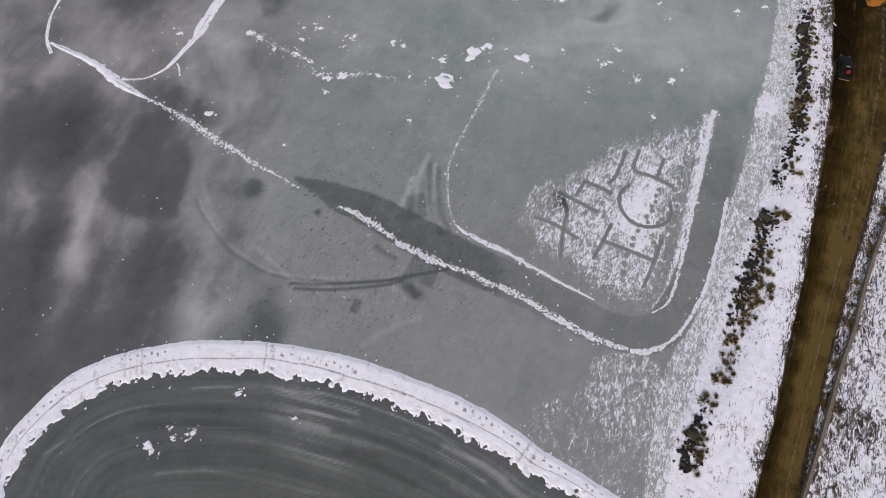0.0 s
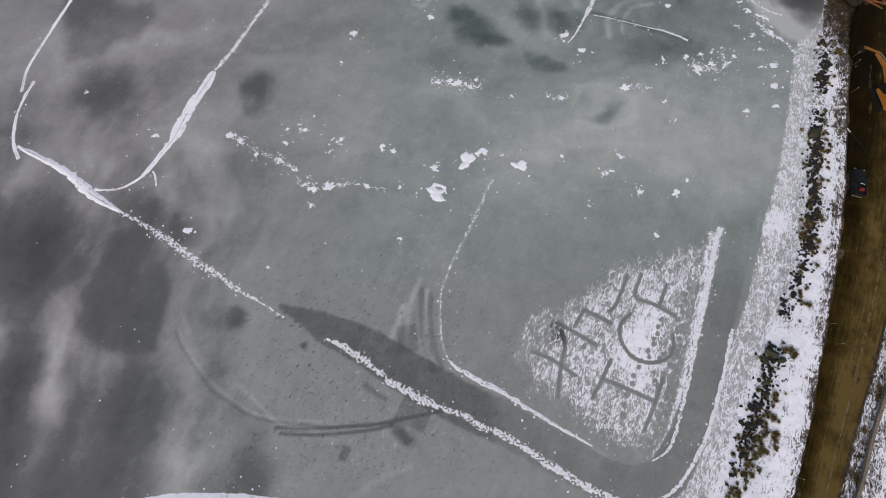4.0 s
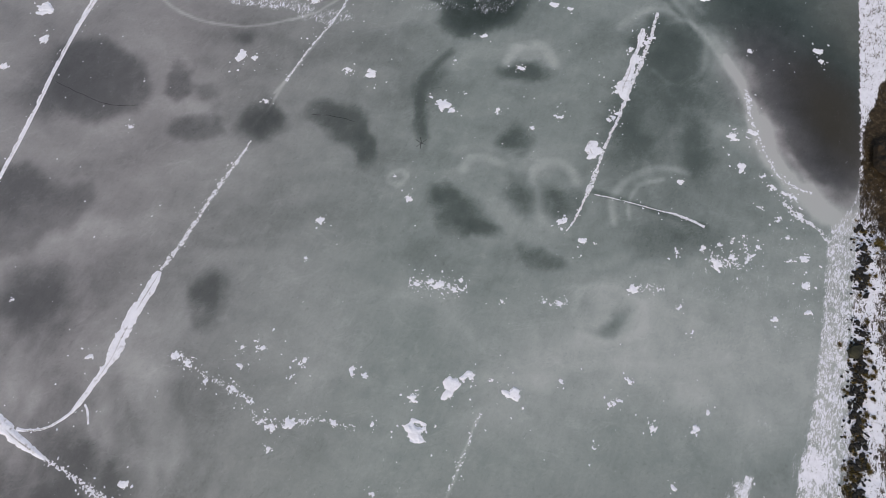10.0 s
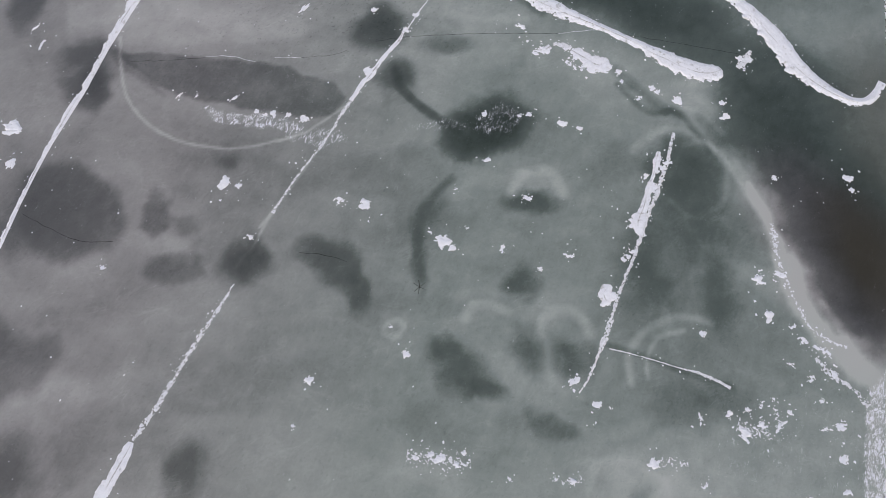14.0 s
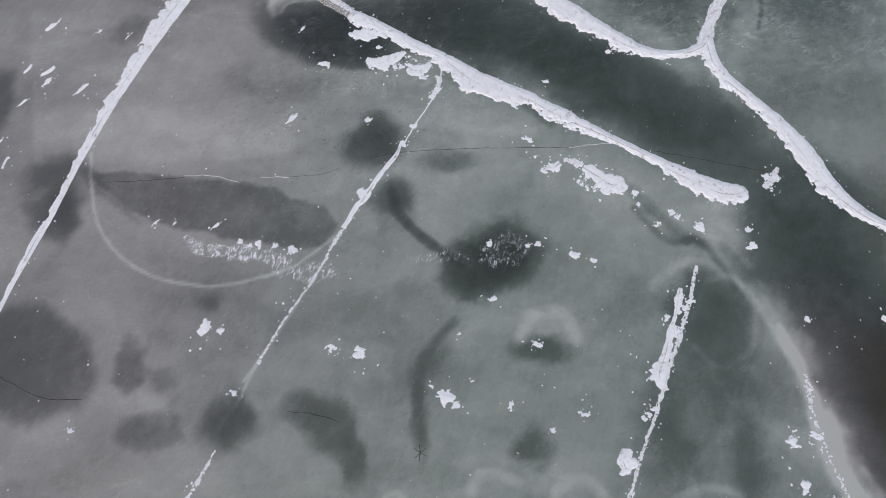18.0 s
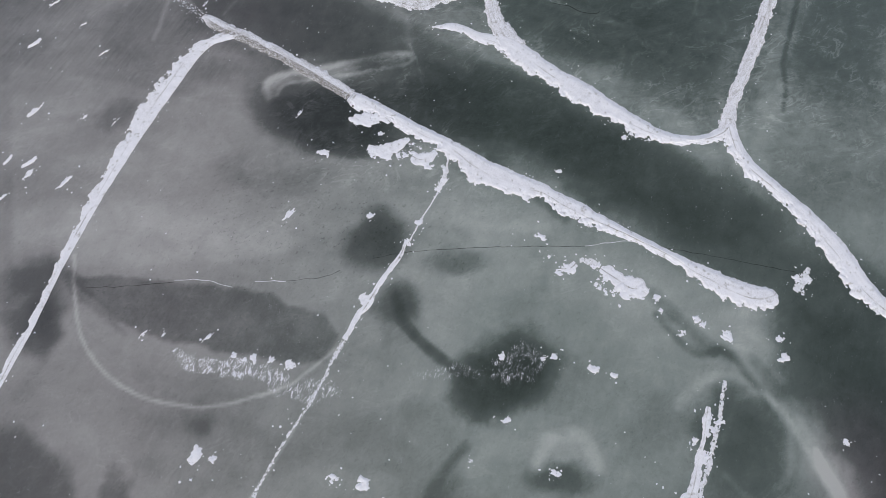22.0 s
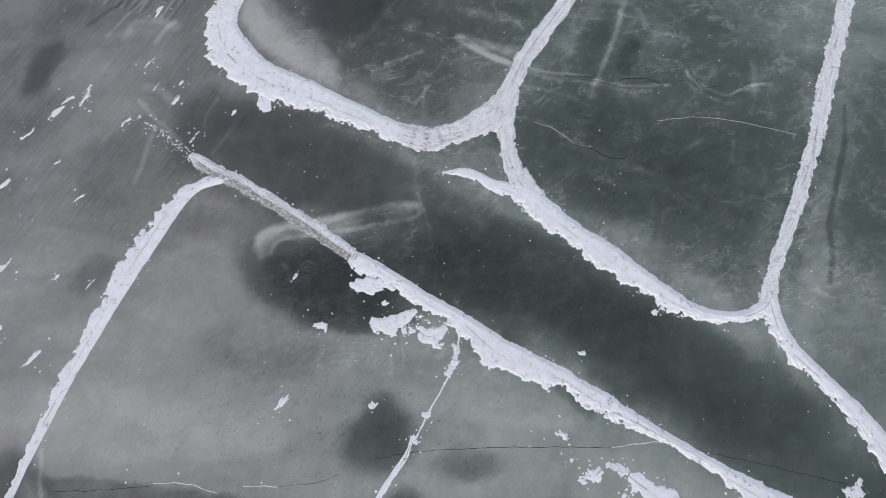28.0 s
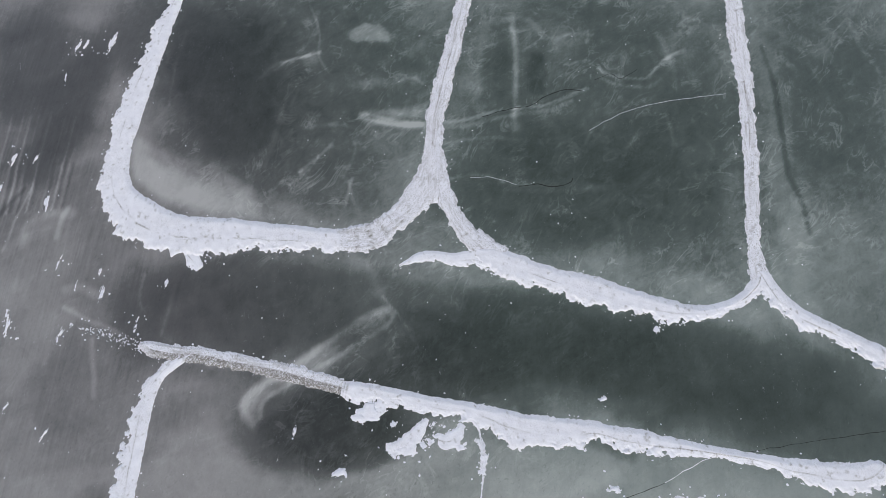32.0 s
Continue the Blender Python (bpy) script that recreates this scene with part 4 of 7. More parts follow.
patch([(15.4, 124), (21.8, 120), (25.2, 116.4), (20, 117.4), (14.9, 120.4)], -0.07, 0.8)
patch([(-22.4, 134), (-3.6, 139.6), (-0.8, 133.4), (-10.9, 131.1), (-16.8, 130.7)], -0.05, 0.8)
patch([(-54.3, 34.2), (-46.4, 36.4), (-35.6, 34.6), (-31.2, 28), (-36.8, 21.4), (-46, 18.3), (-50.2, 19.6)], -0.09, 4.0)
brush([(-0, 131.4), (0.5, 127.7), (1.7, 122.6), (3.7, 119.3)], 0.14, 0.4)
brush([(1.8, 128.6), (7.7, 127.1), (13.3, 124.8), (18.5, 121.2)], 0.16, 0.35)
brush([(25.8, 109.7), (27.6, 107.8), (27.5, 105.9)], 0.2, 0.3)
brush([(8, 120.8), (9.5, 122), (11.2, 121.7)], 0.12, -0.5)
brush([(20.7, 113.5), (24.1, 113.9), (26.5, 113.3)], 0.12, 0.35)
patch([(12.1, 118.9), (22.1, 115), (36, 116.1), (37.8, 112), (43, 102.6), (35.3, 102.6), (27.1, 107.4), (15.2, 114.8)], -0.11, 3.0)
patch([(-13.6, 177.8), (-3.6, 173.2), (-6.1, 166.9), (-5.4, 161.3), (-7.4, 157.2), (-11.1, 156.1), (-15.8, 159.5), (-16.3, 167.9)], 0.09, 0.7)

# height and cover of the sheet
SNOWF = np.zeros(X.shape)
MUD = np.zeros(X.shape)
HEIGHT = np.zeros(X.shape)
core = window(-5, 80, -40, 215)
sd, ss = line_distance(X[core], Y[core], SHORE, 1.5)
shore = np.full(X.shape, -50.0)
shore[core] = sd * ss
shore[X > 76] = 50
shore[(Y < -22) & (X > 16)] = 20
HEIGHT += 1.1 * np.clip((shore - 2.2) / 4.0, 0, 1) ** 1.2


def ellipse(x, y, rx, ry, turn=0.0, soft=0.5):
    c, n = math.cos(radians(turn)), math.sin(radians(turn))
    dx, dy = WARP_X - x, WARP_Y - y
    q = np.hypot((dx * c + dy * n) / rx, (-dx * n + dy * c) / ry)
    f = np.clip((1 + soft / 2 - q) / soft, 0, 1)
    return f * f * (3 - 2 * f)


def raise_to(target, value, mask):
    np.copyto(target, np.maximum(target, value * mask))


# snow dust on the ice
dust = fbm(X / 9, Y / 9, 55, 4)
SNOWF[:] = 0.22 + 0.10 * dust
raise_to(SNOWF, 0.50, area([(33.8, 33.1), (31.5, 26.2), (29.3, 20.5), (27.3, 15.9), (25.5, 11.3), (23, 6.8), (19.8, 6.6), (16.7, 7.1), (14.6, 8.9), (11.3, 11.8), (8, 13.2), (7.6, 17), (9.7, 20.8), (13.2, 24.9), (16.8, 27.5), (19.3, 29.3), (22.5, 30.1), (27.3, 31.2)], 3.8))
raise_to(SNOWF, 0.605, area([(27.6, 27.2), (27.2, 21.7), (25.7, 17.1), (23.7, 11.5), (19.7, 10.2), (17.1, 13.6), (15.7, 17.8), (16.8, 21.7), (19.7, 24.5), (22.1, 27.5)], 5.0))
raise_to(SNOWF, 0.545, area([(33.9, 33.1), (31.6, 26.2), (29.4, 20.5), (27.4, 15.9), (25.6, 11.3), (23.1, 6.8), (20.5, 7.2), (23.4, 11.5), (25.7, 17.1), (28.9, 25.9), (30.8, 32)], 0.9))
raise_to(SNOWF, 0.44, ellipse(11, 19, 4, 5, 0, 0.9))
raise_to(SNOWF, 0.46, ellipse(18, -1, 5.5, 6, 0, 0.6))
raise_to(SNOWF, 0.40, ellipse(14, -6, 9, 8, 0, 0.6))
raise_to(SNOWF, 0.345, ellipse(-6, 12, 14, 8, 0, 0.6))
raise_to(SNOWF, 0.335, ellipse(-2, 27, 14, 6, 0, 0.8))
raise_to(SNOWF, 0.33, ellipse(41, 52, 4.5, 12, -18, 0.8))
raise_to(SNOWF, 0.35, ellipse(34, 52, 6, 4, 0, 0.8))
raise_to(SNOWF, 0.47, ellipse(-21, 92, 9, 1.3, -14, 0.7))
raise_to(SNOWF, 0.44, ellipse(-12.5, 89.3, 5, 1.5, -8, 0.7))
raise_to(SNOWF, 0.41, ellipse(10, 91, 3.4, 2.6, 20, 0.7))
raise_to(SNOWF, 0.41, ellipse(3, 91, 5, 1.4, 0, 0.7))
raise_to(SNOWF, 0.30, area([(34.7, 38.2), (36.1, 39.2), (36.7, 36.3), (37.6, 34.9), (40.5, 33.9), (40.5, 32.2), (38.2, 31.2), (36.7, 31.7), (36.3, 33.8), (35.2, 35.8)], 0.9))

# shore: speckled shelf, snowy slope, muddy road shoulder
shelf = np.clip(shore / 0.5, 0, 1) * np.clip((62 - Y) / 3, 0, 1)
TONE[:] -= 0.15 * shelf
SNOWF[:] = np.where(shore > -0.3, np.maximum(SNOWF, 0.492 + 0.05 * (dust - 0.5)) * np.clip((shore + 0.3) / 0.4, 0, 1) + SNOWF * (1 - np.clip((shore + 0.3) / 0.4, 0, 1)), SNOWF)
wd, ws = line_distance(X[core], Y[core], ROAD_WEST, 1.5)
ed, es = line_distance(X[core], Y[core], ROAD_EAST, 1.5)
rd, rs = line_distance(X[core], Y[core], ROCKS, 1.5)
west_of = np.full(X.shape, -50.0)
west_of[core] = wd * ws
east_of = np.full(X.shape, -50.0)
east_of[core] = ed * es
rocks_of = np.full(X.shape, -50.0)
rocks_of[core] = rd * rs
beyond = (X > 76) | ((Y < -22) & (X > 18))
west_of[beyond], east_of[beyond], rocks_of[beyond] = 30, 20, 30
slope = np.clip((rocks_of + 0.9 + 0.8 * np.clip((24 - Y) / 8, 0, 1)) / 0.7, 0, 1)
SNOWF[:] = SNOWF * (1 - slope) + slope * (0.605 + 0.16 * (fbm(X / 1.6, Y / 1.6, 75, 3) - 0.5) - 0.11 * np.clip((west_of + 1.2 + 0.5 * np.clip((Y - 18) / 8, 0, 1)) / 0.9, 0, 1) - 0.03 * np.clip((Y - 42) / 6, 0, 1))
MUD[:] = np.maximum(MUD, np.clip((rocks_of + 0.8 + 1.2 * (fbm(X / 2, Y / 2, 76, 3) - 0.5)) / 0.6, 0, 1))
on_road = np.clip((west_of + 0.1) / 0.5, 0, 1) * np.clip((0.3 - east_of) / 0.5, 0, 1)
SNOWF[:] = SNOWF * (1 - on_road) + 0.15 * on_road
east = np.clip((east_of - 0.2) / 0.8, 0, 1)
SNOWF[:] = SNOWF * (1 - east) + east * (0.50 + 0.06 * np.clip((east_of - 2) / 4, 0, 1) - 0.35 * np.clip(fbm(X / 4, Y / 4, 77, 4) - 0.55, 0, 1))
SMEAR = area([(34.7, 38.2), (36.1, 39.2), (36.7, 36.3), (37.6, 34.9), (40.5, 33.9), (40.5, 32.2), (38.2, 31.2), (36.7, 31.7), (36.3, 33.8), (35.2, 35.8)], 1.1)
SNOWF[:] += 0.10 * SMEAR
# the muddy work corner and the bay's brown margin
# left margin: darker, clearer ice
TONE[:] += 0.14 * np.clip((-34 - WARP_X) / 8, 0, 1) * np.clip((24 - Y) / 10, 0, 1)
onshore = np.clip((shore + 0.9 * (fbm(X / 1.3, Y / 1.3, 78, 4) - 0.5)) / 0.5, 0, 1)
work = ellipse(62, 66, 11, 12, 0, 0.9) * onshore
SNOWF[:] = SNOWF * (1 - work) + 0.30 * work
MUD[:] = np.maximum(MUD, work)
north = np.clip((Y - 61) / 2, 0, 1) * onshore
MUD[:] = np.maximum(MUD, north)
snowy = np.clip((Y - 70) / 3, 0, 1) * np.clip((90 - Y) / 12, 0, 1) * onshore * np.clip((2 - west_of) / 2, 0, 1)
SNOWF[:] = SNOWF * (1 - snowy) + snowy * (0.2 + 0.55 * np.clip(fbm(X / 3, Y / 3, 79, 3) - 0.36, 0, 1))
BROWN[:] = np.maximum(0.7 * ellipse(51.5, 72.5, 4.2, 7.5, 15, 1.6), 0.55 * ellipse(60, 89, 6, 13, 0, 1.4)) * (1 - onshore)

# the ploughed lane: clean ice, its west end darker
lane_pts, _ = spline(LANE, 0.8)
lw = window(-22, 42, 0, 42)
ld, _s = line_distance(X[lw], Y[lw], [p[:2] for p in LANE], 0.8)
k = np.argmin((X[lw][..., None] - lane_pts[:, 0]) ** 2 + (Y[lw][..., None] - lane_pts[:, 1]) ** 2, -1)
half = lane_pts[k, 2] + 0.25 * (fbm(X[lw] * 1.2, Y[lw] * 1.2, 8, 2) - 0.5)
lane = np.clip((half - ld) / 0.3 + 0.5, 0, 1)
SNOWF[lw] = SNOWF[lw] * (1 - lane) + 0.12 * lane
dark_end = np.clip((6.5 - X[lw]) / 1.5, 0, 1)
lane = lane * np.clip((35 - Y[lw]) / 11, 0, 1)
TONE[lw] = TONE[lw] * (1 - lane) + lane * (0.46 + 0.17 * dark_end + 0.06 * (fbm(X[lw] / 1.5, Y[lw] / 4, 12, 3) - 0.5))


def groove(points, half_width, tone=0.1, clean=0.05, melt=None):
    """A path scraped or trodden through the snow down to the ice."""
    p = np.array(points)
    w = window(p[:, 0].min() - 2, p[:, 0].max() + 2, p[:, 1].min() - 2, p[:, 1].max() + 2)
    d, _q = line_distance(X[w], Y[w], points, 0.4)
    g = np.clip((half_width - d) / 0.2 + 0.5, 0, 1)
    SNOWF[w] = SNOWF[w] * (1 - g) + clean * g
    TONE[w] += tone * g


# two rows of capital letters scraped into the snow: THE ICE
for stroke in (
    [(22.8, 26.8), (21.8, 24.3), (23.7, 23.4), (26, 22.1)],
    [(25.5, 25.6), (24.4, 23.3)],
    [(21, 22.3), (19.9, 21.3), (19.6, 20.2), (19.8, 19), (20.7, 17.7), (22.1, 17.1), (23.7, 17.2), (24.8, 17.8), (25.3, 18.8), (25.4, 20.1)],
    [(18.3, 17.3), (17.2, 15.4), (16, 13.5)],
    [(17.3, 15.4), (19.9, 14.3), (22.5, 13.1)],
    [(23.7, 15.4), (22.6, 13.1), (21.6, 11.2), (21, 10.2)],
    [(21.2, 26.7), (20.2, 24.6), (19.4, 23.2), (18.7, 22.6)],
    [(15.9, 22.8), (17.5, 22), (18.8, 21.3)],
    [(15.8, 22.6), (14.7, 21)],
    [(12.9, 21.4), (14.7, 20.3), (17, 18.9)],
    [(9.8, 18.3), (12, 17.4), (14.3, 15.8)],
    [(13.2, 20.6), (13.5, 19), (13.1, 17.5), (12.7, 15.9), (12.3, 13.5)],
):
    groove(stroke, 0.12, 0.16)

# boot prints trodden between the letters
for trail in (
    [(24.2, 21.6), (23.6, 20.1), (22.6, 18.2), (21.8, 17.2)],
    [(24.5, 16.7), (23.4, 15.1), (22.7, 13.9)],
    [(24.9, 15.8), (23.7, 13.3), (22.7, 10.9), (21.6, 9.1)],
    [(21.1, 16.5), (20.3, 15)],
    [(19.5, 13.7), (19, 11.9)],
    [(26.3, 20.3), (25.6, 17.7), (24.9, 15.2), (24.2, 12.7)],
    [(24.8, 18.3), (23.6, 17.6)],
    [(16.5, 10.1), (17.7, 8.5), (20.1, 8.5)],
    [(27.8, 25.1), (26.6, 22.3), (26.1, 20.3)],
):
    walk_line, _w = spline(trail, 0.62)
    for n, (fx, fy) in enumerate(walk_line):
        fx, fy = fx + 0.16 * (-1) ** n + 0.1 * math.sin(n * 2.3), fy + 0.1 * math.cos(n * 1.7)
        w = window(fx - 1, fx + 1, fy - 1, fy + 1)
        print_hole = np.exp(-((X[w] - fx) ** 2 + (Y[w] - fy) ** 2) / 0.03)
        SNOWF[w] = SNOWF[w] * (1 - np.clip(1.1 * print_hole, 0, 0.55))


# wheel tracks across the ice
for track, width, tone in (
    ([(-17.5, 10.6), (-13.3, 10.5), (-7.3, 10.9), (-4.3, 11.4), (-0.1, 12.2)], 0.16, 0.36),
    ([(-16.9, 10), (-12.6, 9.9), (-7.8, 10.3), (-5.2, 10.8)], 0.16, 0.36),
    ([(-2.3, 25.1), (-2.2, 22.6), (-2, 20.3), (-1.5, 18.4), (-0.9, 16.4)], 0.35, 0.16),
    ([(-1.3, 24.6), (-1.3, 22.2), (-1.1, 20.1), (-0.7, 18.3), (0, 16.6)], 0.3, 0.14),
    ([(-8.3, 14.8), (-6, 13.4)], 0.25, 0.16), ([(-4.2, 10.2), (-3.6, 9.2)], 0.3, 0.2),
    ([(-22, 15), (-19, 12.5), (-17, 11), (-13, 10.3)], 0.2, -0.12),
):
    groove(track, width, tone, 0.2)

# inside the round bank: a dark skating ring with swept arcs
RING = [(-43.5, -8.7), (-42.8, -5.9), (-41, -3.2), (-38.5, -0.7), (-35.5, 0.9), (-32.3, 1.8), (-27.7, 2.5), (-23, 2.6), (-18.3, 2.5), (-13.6, 1.6), (-8.9, 0.4), (-4.3, -1), (-0.4, -2.4), (3.5, -4.2), (6.2, -5.7), (8.3, -7.3), (10.9, -8.5), (13.2, -9.8), (17, -13), (21, -18)]
rw = window(-46, 20, -22.5, 4)
gd, gs = line_distance(X[rw], Y[rw], RING, 1.0)
inside = np.clip(gd * gs / 0.8, 0, 1)
arcs = fbm(gd * 1.1, X[rw] * 0.03, 44, 3) - 0.5 + 0.5 * (fbm(gd * 3.2, X[rw] * 0.05, 45, 2) - 0.5)
# pale columns paint a reflection into the ring's tone
reflection = 0.22 * np.exp(-((X[rw] + 15 + 0.3 * Y[rw]) / 3.5) ** 2) + 0.12 * np.exp(-((X[rw] - 8) / 6) ** 2)
TONE[rw] = TONE[rw] * (1 - inside) + inside * (0.98 - 0.6 * arcs - 0.45 * (fbm(gd * 6.0, X[rw] * 0.08, 46, 2) - 0.5) - reflection - 0.28 * np.exp(-((gd - 3.1) / 0.35) ** 2) - 0.2 * np.exp(-((gd - 5.6) / 0.4) ** 2) - sum(0.15 * np.exp(-((gd - k) / 0.14) ** 2) for k in (4.2, 6.7, 7.6, 9.1)))
SNOWF[rw] = SNOWF[rw] * (1 - inside) + inside * 0.25

brush([(-39.8, -6.6), (-36.8, -4.4), (-33.2, -2.6), (-27.6, -1.8), (-22.1, -1.7), (-16.5, -2.2), (-10.8, -3.1), (-5.2, -4.6), (0.2, -6.8), (3.4, -8.8)], 0.2, 0.62)
brush([(-26.2, -0.3), (-19.5, -0.2), (-11, -1.3), (-2.5, -4.1), (5.5, -8.5)], 0.2, 0.5)
brush([(-28.4, -8.4), (-24.2, -8), (-18.4, -8.7), (-13.6, -9.5), (-10.4, -10.3)], 0.2, 0.55)
brush([(-8.6, -2.9), (-5.3, -3.9), (-1.4, -5.6)], 0.4, -0.7)
brush([(-11.3, -4.1), (-6.3, -5.4), (-1.4, -7.3)], 0.4, -0.7)
brush([(-10.1, -6), (-5.2, -6.9), (-0.3, -8.9)], 0.4, -0.7)
brush([(-13.9, -5.6), (-8.4, -7), (-3.5, -9.1)], 0.4, -0.7)
brush([(-30.1, -2.3), (-24.7, -2.4), (-19.2, -2.9)], 0.4, -0.5)
brush([(-31.5, -4.2), (-25.6, -3.6), (-18.4, -4.3)], 0.5, -0.5)
brush([(-32.5, -5.8), (-25.8, -5.3), (-17.7, -6.1)], 0.5, -0.5)
brush([(-38.1, -6.4), (-34.8, -4.2), (-30.6, -2.8)], 0.3, 0.4)

# a trodden, oily spot beside the letters and a square scraped patch
TONE[:] += 0.5 * np.exp(-((X - 12.8) ** 2 + (Y - 19.7) ** 2) / 0.6) * (shore < 0)
for px, py, sx, sy, turn, amount in ((-3.8, 19.7, 1.1, 1.5, 8, 0.17), (-3.0, 11.9, 1.7, 1.3, -25, 0.18), (-10.1, 8.1, 0.45, 0.75, -20, 0.28)):
    ct, st = math.cos(radians(turn)), math.sin(radians(turn))
    bx, by = (X - px) * ct + (Y - py) * st, -(X - px) * st + (Y - py) * ct
    patch = np.clip((sx - np.abs(bx)) / 0.3 + 0.5, 0, 1) * np.clip((sy - np.abs(by)) / 0.3 + 0.5, 0, 1)
    TONE[:] += amount * patch

# olive stain along the foot of the northern bank
stain = [(-17.5, 178.7), (-19.3, 175.6), (-20.8, 172.6), (-22.6, 169.4), (-24.3, 165.7), (-25.3, 162.7), (-25.6, 160.1), (-23.9, 156.9)]
sw = window(-45, -15, 110, 175)
fd, _t = line_distance(X[sw], Y[sw], stain, 1.0)
BROWN[sw] = np.maximum(BROWN[sw], 0.30 * np.exp(-(fd / 0.7) ** 2))


HEIGHT += 0.10 * (fbm(X / 1.2, Y / 1.2, 91, 3) - 0.5) * np.clip(shore / 3, 0, 1)
ice_mesh = grid_mesh("ground", X, Y, HEIGHT, ICE)
deep = np.clip(TONE - 0.34, 0, None)
add_field(ice_mesh, "tone", np.where(TONE > 0.34, 0.34 + 0.66 * (1 - np.exp(-deep / 0.66)), TONE))
add_field(ice_mesh, "scratch", SCRATCH)
add_field(ice_mesh, "vein", VEIN)
add_field(ice_mesh, "scuff", SCUFF)
add_field(ice_mesh, "brown", BROWN)
add_field(ice_mesh, "snow", SNOWF)
add_field(ice_mesh, "mud", MUD)
WEST = np.clip((2 + 0.14 * np.clip(Y - 60, 0, 80) - X - 0.12 * np.clip(80 - Y, 0, 60)) / 36, 0, 1)
WEST = np.maximum(WEST, 0.5 * np.clip((34 - Y) / 18, 0, 1))
WEST = np.maximum(WEST, ellipse(48, 72, 7, 14, 20, 0.8))
WEST = np.maximum(WEST, 0.75 * area([(-24, 166), (-19.7, 161.2), (-14.4, 157.7), (-11.3, 152.4), (-11, 148), (-17.5, 152), (-22.6, 156.1), (-25.2, 160.4)], 1.2))
WEST[rw] = np.maximum(WEST[rw] * (1 - 0.5 * inside), 0.5 * inside)
add_field(ice_mesh, "west", WEST)
ground = tagged(new("ground", ice_mesh), "frozen grey-green lake ice with a snowy muddy shore", "ice", kind="structure")

# ---- the muddy road ----
def road_mesh():
    n = 260
    w, _ = spline(ROAD_WEST, 0.3)
    e, _ = spline(ROAD_EAST, 0.3)
    t = np.linspace(0, 1, n)
    w = np.stack([np.interp(t, np.linspace(0, 1, len(w)), w[:, k]) for k in (0, 1)], 1)
    e = np.stack([np.interp(t, np.linspace(0, 1, len(e)), e[:, k]) for k in (0, 1)], 1)
    u = np.linspace(0, 1, 33)
    jag = 0.5 * (fbm(t * 90, t * 0, 5, 3) - 0.5)
    U = u[None] + (jag[:, None] * (1 - u[None]) * 0.12)
    rx = w[:, :1] * (1 - U) + e[:, :1] * U
    ry = w[:, 1:] * (1 - U) + e[:, 1:] * U
    rz = 1.16 - 0.05 * np.abs(2 * u - 1)[None] ** 3 + 0.10 * (fbm(U * 9, t[:, None] * 40, 2, 3) - 0.5)
    for rut in (0.3, 0.42, 0.62, 0.74):
        rz = rz - 0.05 * np.exp(-((U - rut + 0.02 * np.sin(t[:, None] * 30)) / 0.018) ** 2)
    edge = (np.abs(2 * u - 1) > 0.98)[None] * np.ones((n, 1))
    rz = rz - 0.35 * edge
    me = grid_mesh("road", rx, ry, rz, ROAD)
    add_field(me, "across", U * np.ones((n, 1)))
    add_field(me, "along", t[:, None] * 130 * np.ones((1, 33)))
    return me


road = tagged(new("road", road_mesh()), "wet brown mud road with wheel ruts along the lake", "road", kind="structure")


# ---- ploughed snow ridges ----
CRUMB_SEEDS = []
CROSSINGS = [(-33.4, 1.7, 0.5), (-32.2, 1.9, 0.5), (-18.9, 2.4, 0.5), (7.6, -6.4, 0.8), (-10, 126.7, 0.6), (-8.4, 125.7, 0.6), (-0.7, 140.5, 1.3), (1.4, 139.9, 1.4)]


